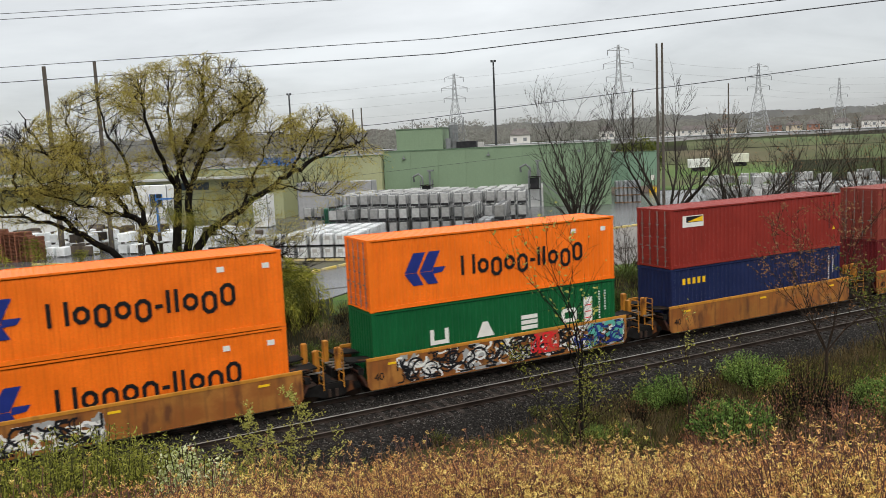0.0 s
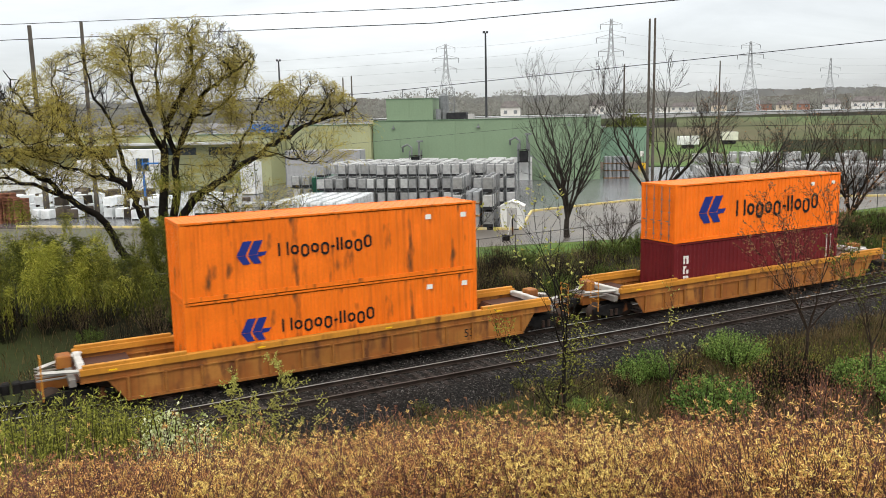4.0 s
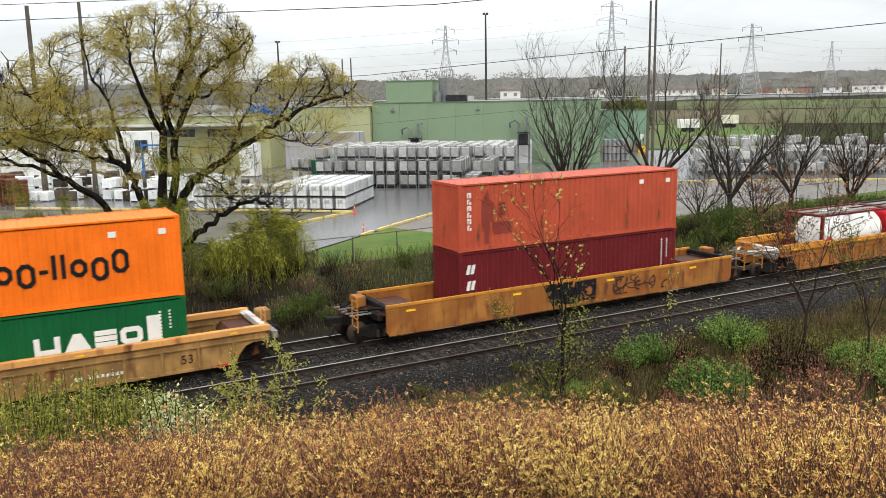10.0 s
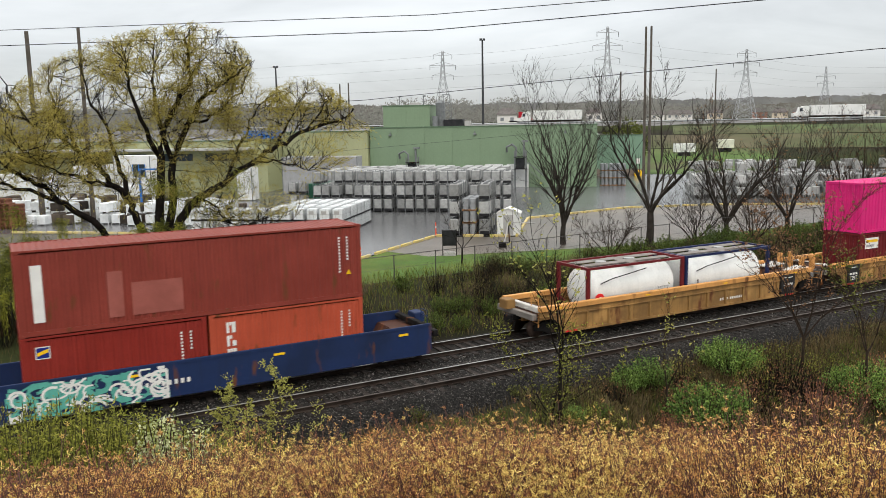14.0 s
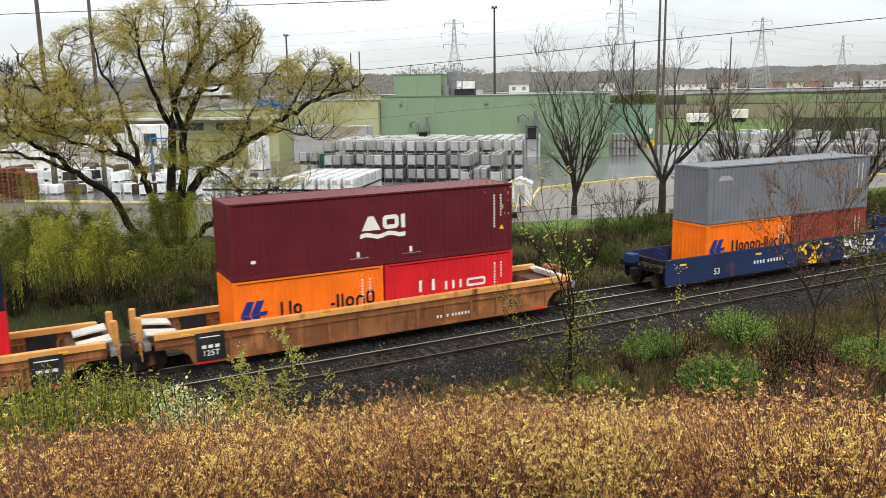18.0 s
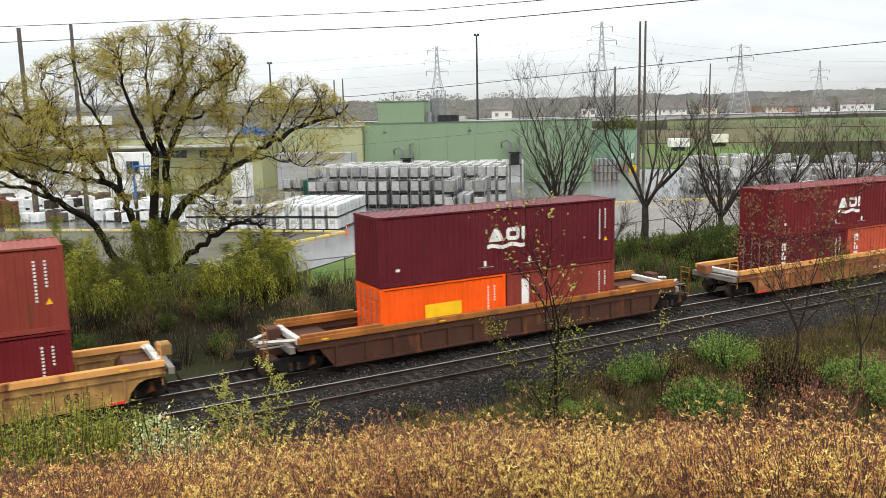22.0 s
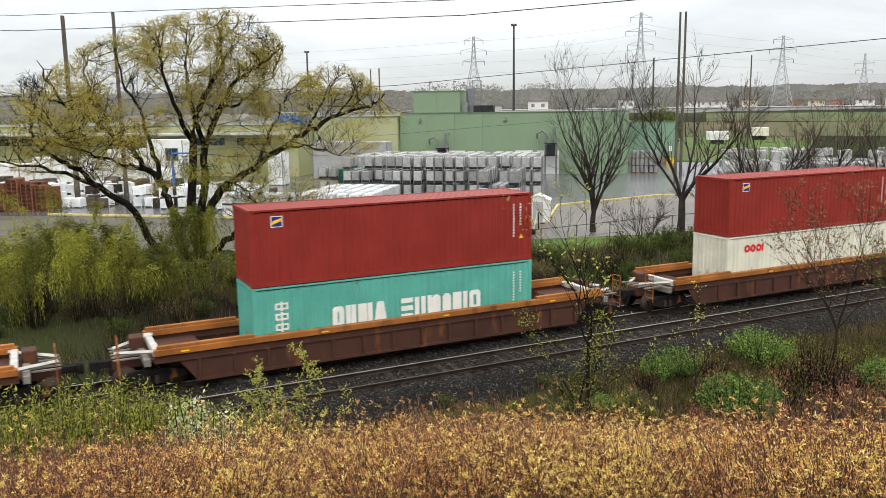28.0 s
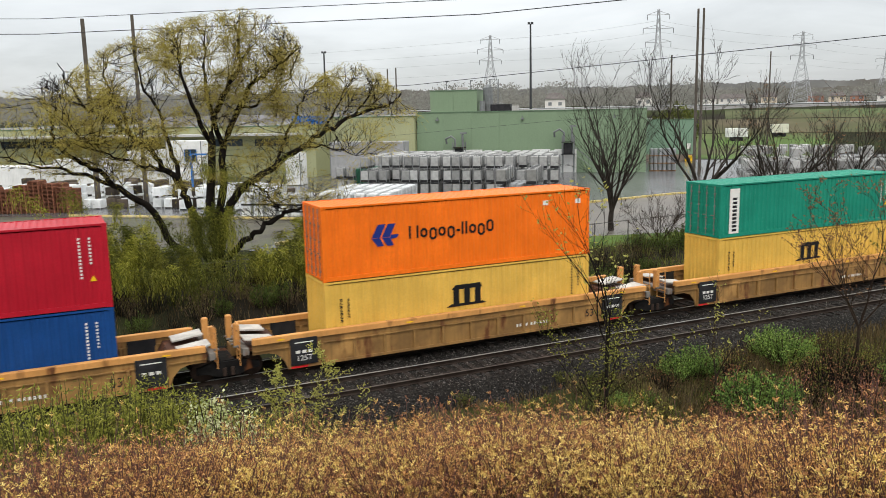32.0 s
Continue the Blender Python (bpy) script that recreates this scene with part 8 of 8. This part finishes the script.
def pylon(az, el, d, arms=3, label=""):
    """A lattice transmission tower, its top seen at az, el."""
    top = far_point(az, el, d)
    base = height(top.x, top.y)
    h = top.z - base
    t = thing("transmission_tower", label, "power tower", at=pose(top.x, top.y, base, 0, 0, -az + 12), group="transmission towers")
    g = Geo()
    r = 0.16

    def w(z):
        f = z / h
        return 4.2 * (1 - f / 0.62) + 1.1 if f < 0.62 else 1.1 - 0.75 * (f - 0.62) / 0.38
    levels = [h * k / 12 for k in range(13)]
    for sx in (-1, 1):
        for sy in (-1, 1):
            g.tube([(sx * w(z), sy * w(z), z) for z in levels], r, 4)
    for a, b in zip(levels, levels[1:]):
        for s in (-1, 1):
            g.tube([(-w(a), s * w(a), a), (w(b), s * w(b), b)], r * 0.6, 3).tube([(w(a), s * w(a), a), (-w(b), s * w(b), b)], r * 0.6, 3)
            g.tube([(s * w(a), -w(a), a), (s * w(b), w(b), b)], r * 0.6, 3)
    part("lattice", g, M_LATTICE, t)
    for k in range(arms):
        z = h * (0.66 + 0.14 * k)
        span = (5.6, 6.6, 4.8)[k % 3]
        for s in (-1, 1):
            part("cross_arm", Geo().tube([(s * w(z), 0, z), (s * span, 0, z + 0.2)], r * 0.8, 4).tube([(s * w(z), 0, z + 1.6), (s * span, 0, z + 0.2)], r * 0.6, 4), M_LATTICE, t)
            part("insulator", Geo().tube([(s * span, 0, z + 0.2), (s * span, 0, z - 2.0)], 0.12, 5), M_WIRE, t)


pylon(28.8, 4.65, 430, 3, "grey lattice power tower beyond the factory")
pylon(39.73, 5.91, 390, 3, "tall grey lattice power tower beyond the factory")
pylon(48.4, 4.14, 480, 3, "grey lattice power tower in the fields")
pylon(53.03, 2.9, 680, 2, "distant grey lattice power tower")


def pole(az, el, d, label, r=0.16, arm=0.0):
    top = far_point(az, el, d)
    base = height(top.x, top.y)
    t = thing("utility_pole", label, "pole", at=pose(top.x, top.y, base, 0, 0, -az))
    part("shaft", Geo().tube([(0, 0, -0.5), (0, 0, top.z - base)], [r * 1.25, r * 0.8], 8), M_POLE, t)
    if arm:
        part("cross_arm", Geo().box(-arm, arm, -0.06, 0.06, top.z - base - 0.7, top.z - base - 0.55), M_POLE, t)


pole(2.92, 5.78, 96, "tall dark wooden utility pole behind the willow", 0.24)
pole(5.81, 6.05, 96, "tall wooden utility pole behind the willow", 0.2)
pole(42.18, 5.81, 118, "one of a pair of tall wooden poles", 0.17)
pole(42.52, 5.83, 118, "one of a pair of tall wooden poles", 0.17)
pole(40.61, 3.01, 150, "thin wooden pole behind the shed", 0.16)
pole(21.87, 2.57, 170, "thin wooden pole behind the willow", 0.16)
pole(22.44, 2.64, 170, "thin wooden pole behind the willow", 0.16)
pole(46.6, 3.0, 170, "thin wooden pole in the fields", 0.14)


def light_mast(az, el, d, label):
    top = far_point(az, el, d)
    base = height(top.x, top.y)
    h = top.z - base
    t = thing("light_mast", label, "lamp post", at=pose(top.x, top.y, base, 0, 0, -az))
    part("mast", Geo().tube([(0, 0, -0.3), (0, 0, h)], [0.3, 0.16], 8), surface("mast_dark", (0.05, 0.052, 0.055), 0.5, metal=0.3), t)
    for x in (-0.55, 0.05):
        part("lamp_head", Geo().bevel_box(x, x + 0.5, -0.3, 0.3, h - 0.1, h + 0.3, 0.06), surface("mast_dark", (0, 0, 0)), t)


light_mast(31.48, 5.3, 168, "tall dark light mast behind the shed")
light_mast(17.7, 3.7, 190, "tall light mast far behind the willow")


def wire(points, name, label, r=0.02, sag=0.0, mat=M_WIRE):
    """A cable through directions (az, el, distance)."""
    ps = [far_point(*p) for p in points]
    out = []
    for a, b in zip(ps, ps[1:]):
        for k in range(8):
            f = k / 8
            q = a.lerp(b, f)
            q.z -= sag * 4 * f * (1 - f)
            out.append(q)
    out.append(ps[-1])
    tagged(part(name, Geo().tube(out, r, 4), mat), label, "cable")


wire([(-14, 5.2, 110), (0.55, 5.72, 96), (28.03, 6.99, 70), (49.95, 7.81, 62), (75, 7.6, 70)], "overhead_cable", "dark overhead power cable along the railway", 0.030)
wire([(-14, 4.4, 110), (0.46, 4.83, 96), (28.14, 6.0, 70), (55.46, 7.2, 62), (75, 7.0, 70)], "overhead_cable", "dark overhead power cable along the railway", 0.036)
wire([(-14, 7.7, 90), (0.86, 8.81, 80), (16.62, 9.78, 68), (40, 10.3, 60)], "overhead_cable", "upper dark overhead power cable", 0.024)
wire([(-14, 7.4, 90), (0.83, 8.48, 80), (21.39, 9.68, 68), (45, 10.2, 60)], "overhead_cable", "upper dark overhead power cable", 0.024)
wire([(-10, 0.0, 100), (1.06, 0.5, 92), (23.55, 1.5, 76), (39.9, 2.79, 66), (55.53, 3.79, 62), (75, 4.3, 62)], "overhead_cable", "thin cable crossing before the factory", 0.026)
wire([(10, -2.6, 80), (25.46, -1.62, 74), (33.15, -1.07, 70), (46, -0.2, 68)], "overhead_cable", "very thin cable crossing before the factory", 0.011)
for k, (a, b) in enumerate(((5.3, 5.2), (4.4, 4.5), (3.6, 3.6), (2.7, 3.0))):
    wire([(8, a * 0.62, 560), (28.8, a * 0.82, 430), (39.73, b, 390), (48.4, b * 0.72, 480), (53.03, b * 0.55, 680), (62, b * 0.5, 800)], "transmission_line", "thin transmission line between the towers", 0.045, 1.2, M_LATTICE)


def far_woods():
    """Bands of leafless woods out to the horizon, one loose mass."""
    q = random.Random(77)
    cs, ds = [], []
    for _ in range(1900):
        az = q.uniform(-12, 72)
        d = q.uniform(330, 900)
        x, y = EYE[0] + d * math.sin(radians(az)), EYE[1] + d * math.cos(radians(az))
        z = height(x, y)
        tall = q.uniform(8, 11) * (0.8 + 0.5 * (noise.noise((az * 0.25, d * 0.004, 1)) + 0.4)) * (0.7 if d < 420 and az > 43 else 1.0)
        if az > 43 and d < 480:
            continue
        for _ in range(110):
            f = q.random() ** 0.85
            w = tall * 0.55 * (1 - 0.55 * f)
            cs.append((x + q.uniform(-w, w), y + q.uniform(-w, w), z + tall * f))
            ds.append((q.uniform(-1, 1), q.uniform(-1, 1), q.uniform(-0.2, 1)))
    # pale leaf greys have the distance haze mixed in
    m = leafy("woods_haze_grey", (0.20, 0.195, 0.175), (0.34, 0.335, 0.30), (0.27, 0.265, 0.235), 0.95, 0.45)
    tagged(part("far_woods", leaf_mesh("far_woods", cs, ds, 1.05, 0.5, m, 5), None), "leafless woods on the horizon with haze painted in", "woods", kind="stuff")
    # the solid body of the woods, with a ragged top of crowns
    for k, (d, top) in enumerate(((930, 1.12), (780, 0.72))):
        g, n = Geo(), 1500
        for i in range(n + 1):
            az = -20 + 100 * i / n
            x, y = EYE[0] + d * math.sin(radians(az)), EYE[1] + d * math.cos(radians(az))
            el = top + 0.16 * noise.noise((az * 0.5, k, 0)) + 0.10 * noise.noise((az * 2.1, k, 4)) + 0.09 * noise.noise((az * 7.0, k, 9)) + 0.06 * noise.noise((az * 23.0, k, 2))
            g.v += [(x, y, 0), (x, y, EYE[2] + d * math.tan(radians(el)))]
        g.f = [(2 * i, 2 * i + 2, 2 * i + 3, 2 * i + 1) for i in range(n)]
        # haze is put into the greys, paler on the farther sheet
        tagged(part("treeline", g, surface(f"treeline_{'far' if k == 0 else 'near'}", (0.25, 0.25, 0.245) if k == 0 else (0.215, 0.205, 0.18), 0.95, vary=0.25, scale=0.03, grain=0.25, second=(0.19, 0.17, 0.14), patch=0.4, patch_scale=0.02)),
               "far edge of leafless woods, haze in its colour", "woods", kind="stuff")
    # a low ridge behind everything, its blue-grey painted as haze
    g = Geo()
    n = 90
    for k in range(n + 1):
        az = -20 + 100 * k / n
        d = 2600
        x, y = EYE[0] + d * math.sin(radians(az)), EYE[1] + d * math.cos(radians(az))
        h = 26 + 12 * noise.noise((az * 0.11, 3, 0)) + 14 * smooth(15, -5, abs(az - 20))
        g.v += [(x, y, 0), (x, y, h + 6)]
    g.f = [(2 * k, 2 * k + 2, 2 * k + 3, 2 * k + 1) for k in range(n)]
    tagged(part("backdrop", g, surface("ridge_haze_blue", (0.33, 0.36, 0.39), 0.95, vary=0.1, scale=0.004)), "distant ridge painted pale with haze", "ridge", kind="structure")


far_woods()

# motorway on its bank, with houses behind it
ROAD_D = 262


def road_point(s, off=0.0, z=0.0):
    """Along the motorway: s metres from where it is seen at azimuth 48, running to the right and a little away."""
    a = radians(48)
    c = Vector((EYE[0] + ROAD_D * math.sin(a), EYE[1] + ROAD_D * math.cos(a), 0))
    d = Vector((math.cos(a) * 0.985 + math.sin(a) * 0.17, -math.sin(a) * 0.985 + math.cos(a) * 0.17, 0))
    nrm = Vector((-d.y, d.x, 0))
    p = c + d * s + nrm * off
    p.z = z
    return p, math.degrees(math.atan2(d.y, d.x))


def motorway():
    g = Geo()
    n = 90
    prof = [(-16, 6.2), (-9, 8.35), (9, 8.40), (16, 8.0)]
    for k in range(n + 1):
        for off, z in prof:
            g.v.append(tuple(road_point(-200 + 10 * k, off, z)[0]))
    m = len(prof)
    g.f = [(k * m + i, (k + 1) * m + i, (k + 1) * m + i + 1, k * m + i + 1) for k in range(n) for i in range(m - 1)]
    tagged(part("motorway", g, surface("road_far", (0.14, 0.135, 0.13), 0.6, vary=0.2, scale=0.1)), "wet motorway on a low bank", "road", kind="structure")
    t = thing("guard_rail", "steel guard rail along the motorway", "guard rail")
    for s in range(-150, 230, 20):
        a, _ = road_point(s, -8.6, 8.8)
        b, _ = road_point(s + 20, -8.6, 8.8)
        part("rail", Geo().tube([a, b], 0.16, 4), M_LATTICE, t)


motorway()


def lorry(color, label, trailer=True):
    t = thing("lorry", label, "lorry")
    if trailer:
        part("trailer_box", Geo().bevel_box(-14.5, 0, -1.3, 1.3, 1.2, 4.05, 0.08), P[color], t)
        part("trailer_stripe", Geo().box(-9.5, -5.0, -1.32, -1.302, 2.4, 3.2), P["letter_grey"], t)
    cab = Geo().prism([(0.6, 0.9), (4.6, 0.9), (4.8, 1.8), (3.4, 2.1), (3.0, 3.5), (1.2, 3.9), (0.6, 3.7)], -1.25, 1.25)
    part("cab", cab, P[color], t)
    part("windscreen", Geo().box(2.2, 3.0, -1.27, 1.27, 2.3, 3.2), M_GLASS, t)
    wh = Geo().tube([(0, -1.25, 0), (0, 1.25, 0)], 0.52, 12).mesh("wheel", P["gasket"])
    for x in ((-13, -11.6, 1.4, 2.6, 4.2) if trailer else (1.4, 2.6, 4.2)):
        part("wheel", wh, None, t, at=(x, 0, 0.52))
    part("chassis", Geo().box(-14.0 if trailer else -2.5, 4.4, -0.9, 0.9, 0.7, 1.15), P["steel_dark"], t)
    return t


# white lorries run to the left on the near lanes, a red one to the right behind: start of the run, speed, lane, forward
TRAFFIC = ((lorry("white", "white articulated lorry on the motorway"), 11.0, 26.0, -28.5, -4.5, 180),
           (lorry("white", "white articulated lorry with a plain trailer"), 13.5, 33.0, -28.5, -4.5, 180),
           (lorry("crimson", "red lorry tractor on the motorway", False), 16.5, 10.0, 30.0, 4.5, 0))


# window grey with distance haze painted into the colour
M_FARGLASS = surface("haze_grey_glass", (0.22, 0.23, 0.24), 0.3, vary=0.2)


def house(az, d, w, h, color, label, roof=(0.27, 0.24, 0.23)):
    x, y = EYE[0] + d * math.sin(radians(az)), EYE[1] + d * math.cos(radians(az))
    z = height(x, y)
    t = thing("house", label, "house", at=pose(x, y, z, 0, 0, -az), group="houses beyond the motorway")
    wall = surface("house_" + color, lin(*{"white": (226, 222, 216), "brick": (176, 130, 112), "cream": (214, 200, 178)}[color]), 0.7, vary=0.08, scale=0.5)
    part("wall", Geo().box(-w / 2, w / 2, 0, 8, -0.5, h), wall, t)
    # the roof colour is paled by painted haze too
    part("roof", Geo().prism([(-w / 2 - 0.4, h), (w / 2 + 0.4, h), (w / 2 - 1.5, h + 2.2), (-w / 2 + 1.5, h + 2.2)], -0.4, 8.4), surface("house_roof", roof, 0.8, vary=0.2), t)
    n = max(2, int(w / 3))
    for k in range(n):
        xx = -w / 2 + (k + 0.5) * w / n
        part("window", Geo().box(xx - 0.6, xx + 0.6, -0.05, 0.02, 1.2, 2.4), M_FARGLASS, t)


q = random.Random(4)
for az, w, c in ((42.8, 10, "white"), (44.4, 13, "white"), (46.6, 7, "cream"), (49.3, 8, "brick"), (50.5, 8, "cream"), (51.6, 6, "brick"), (53.2, 8, "white"), (55.2, 14, "white"), (58.0, 10, "brick"), (60.4, 9, "white")):
    house(az, 440 + q.uniform(-20, 60), w, 3.0 + q.uniform(-0.4, 0.5), c, f"{c} low house beyond the motorway")
for az, d, w in ((33.1, 300, 7), (38.9, 330, 6)):
    house(az, d, w, 3.4, "white", "pale low building behind the factory")


def round_tree(az, d, tall, wide, mat, label, seed):
    x, y = EYE[0] + d * math.sin(radians(az)), EYE[1] + d * math.cos(radians(az))
    t = thing("broadleaf_tree", label, "tree", at=pose(x, y, height(x, y) - 0.1))
    rnd = random.Random(seed)
    g, tips = Geo(), []
    grow(rnd, g, (0, 0, 0), (0, 0, 1), tall * 0.45, 0.3, 3, 0.1, 0.7, tips, 4, (3, 4), 0.62, 0.15)
    part("trunk", g, M_BARK_WET, t)
    cs, ds = [], []
    for _ in range(2600):
        p = Vector((rnd.gauss(0, 1), rnd.gauss(0, 1), rnd.gauss(0, 1))).normalized() * rnd.uniform(0.6, 1.0)
        k = 1 + 0.25 * noise.noise(p * 2.2)
        cs.append((p.x * wide * k, p.y * wide * k, tall * 0.55 + p.z * tall * 0.45 * k))
        ds.append((rnd.uniform(-1, 1), rnd.uniform(-1, 1), rnd.uniform(-0.5, 1)))
    part("crown", leaf_mesh("crown", cs, ds, 0.5, 0.35, mat, seed), None, t)


round_tree(40.9, 152, 9.6, 4.6, M_OLIVE, "rounded olive-green tree behind the low shed", 81)


def field(name, az0, az1, d0, d1, mat, label):
    g = Geo()
    n = 24
    for k in range(n + 1):
        az = az0 + (az1 - az0) * k / n
        for j in range(7):
            d = d0 + (d1 - d0) * j / 6
            x, y = EYE[0] + d * math.sin(radians(az)), EYE[1] + d * math.cos(radians(az))
            g.v.append((x, y, height(x, y) + 0.12))
    g.f = [(k * 7 + j, (k + 1) * 7 + j, (k + 1) * 7 + j + 1, k * 7 + j + 1) for k in range(n) for j in range(6)]
    tagged(part(name, g, mat, smooth=True), label, "field", kind="structure")


field("grass_field", 42.2, 50.5, 150, 200, surface("field_green", (0.07, 0.12, 0.024), 0.9, vary=0.3, scale=0.12, second=(0.085, 0.075, 0.035), patch=0.45, patch_scale=0.07), "bright green field behind the yard")
field("brown_field", 42.5, 70, 201, 222, surface("field_brown", (0.085, 0.066, 0.036), 0.9, second=(0.06, 0.085, 0.024), patch=0.6, patch_scale=0.03, vary=0.3, scale=0.1), "brown rough field")
field("green_field", 44, 70, 223, 240, surface("field_olive", (0.062, 0.088, 0.026), second=(0.085, 0.066, 0.036), patch=0.55, patch_scale=0.03, rough=0.9, vary=0.3, scale=0.1), "olive green field below the motorway")


def white_trailer(az, d, w, color, label):
    x, y = EYE[0] + d * math.sin(radians(az)), EYE[1] + d * math.cos(radians(az))
    t = thing("parked_trailer", label, "trailer", at=pose(x, y, height(x, y), 0, 0, -az + 8))
    part("box", Geo().bevel_box(-w / 2, w / 2, -1.2, 1.2, 0.9, 2.7, 0.06), P[color], t)
    part("axle", Geo().box(-w / 4, w / 4, -1.0, 1.0, 0.4, 0.9), P["steel_dark"], t)
    wh = Geo().tube([(0, -1.2, 0), (0, 1.2, 0)], 0.45, 10).mesh("wheel", P["gasket"])
    for xx in (-0.8, 0.8):
        part("wheel", wh, None, t, at=(xx, 0, 0.45))


white_trailer(44.75, 190, 4.4, "white", "white parked trailer at the edge of the field")
white_trailer(47.3, 196, 3.4, "cream", "dirty cream parked trailer at the edge of the field")


def motions():
    """All that moves: the train at a steady run, and lorries on the motorway."""
    for ob, x, y, z in MOVERS:
        walk(ob, [(t, pose(x + SPEED * (t - 16) + s, y, z)) for t, s in SWAY])
    # the wheels roll while their car passes
    where = {ob: x for ob, x, y, z in MOVERS}
    step = radians(80)
    for w, car, (x, y, z), turn in WHEELS:
        t0 = 16 + (-28 - where[car]) / SPEED
        rows, k = [], 0
        while k < 140:
            t = t0 + k * step * 0.45 / SPEED
            if 0 < t < 32:
                rows.append((t, Matrix.Translation((x, y, z)) @ Matrix.Rotation(k * step, 4, "Y") @ Matrix.Rotation(radians(turn), 4, "Z")))
            k += 1
        if rows:
            walk(w, [(0.0, rows[0][1])] + rows + [(32.0, rows[-1][1])])
    for ob, t0, s0, v, lane, turn in TRAFFIC:
        rows = []
        for t in (0, 8, 16, 24, 32):
            p, a = road_point(s0 + v * (t - t0), lane, 8.37)
            rows.append((t, pose(p.x, p.y, p.z, 0, 0, a + turn)))
        walk(ob, rows)


motions()
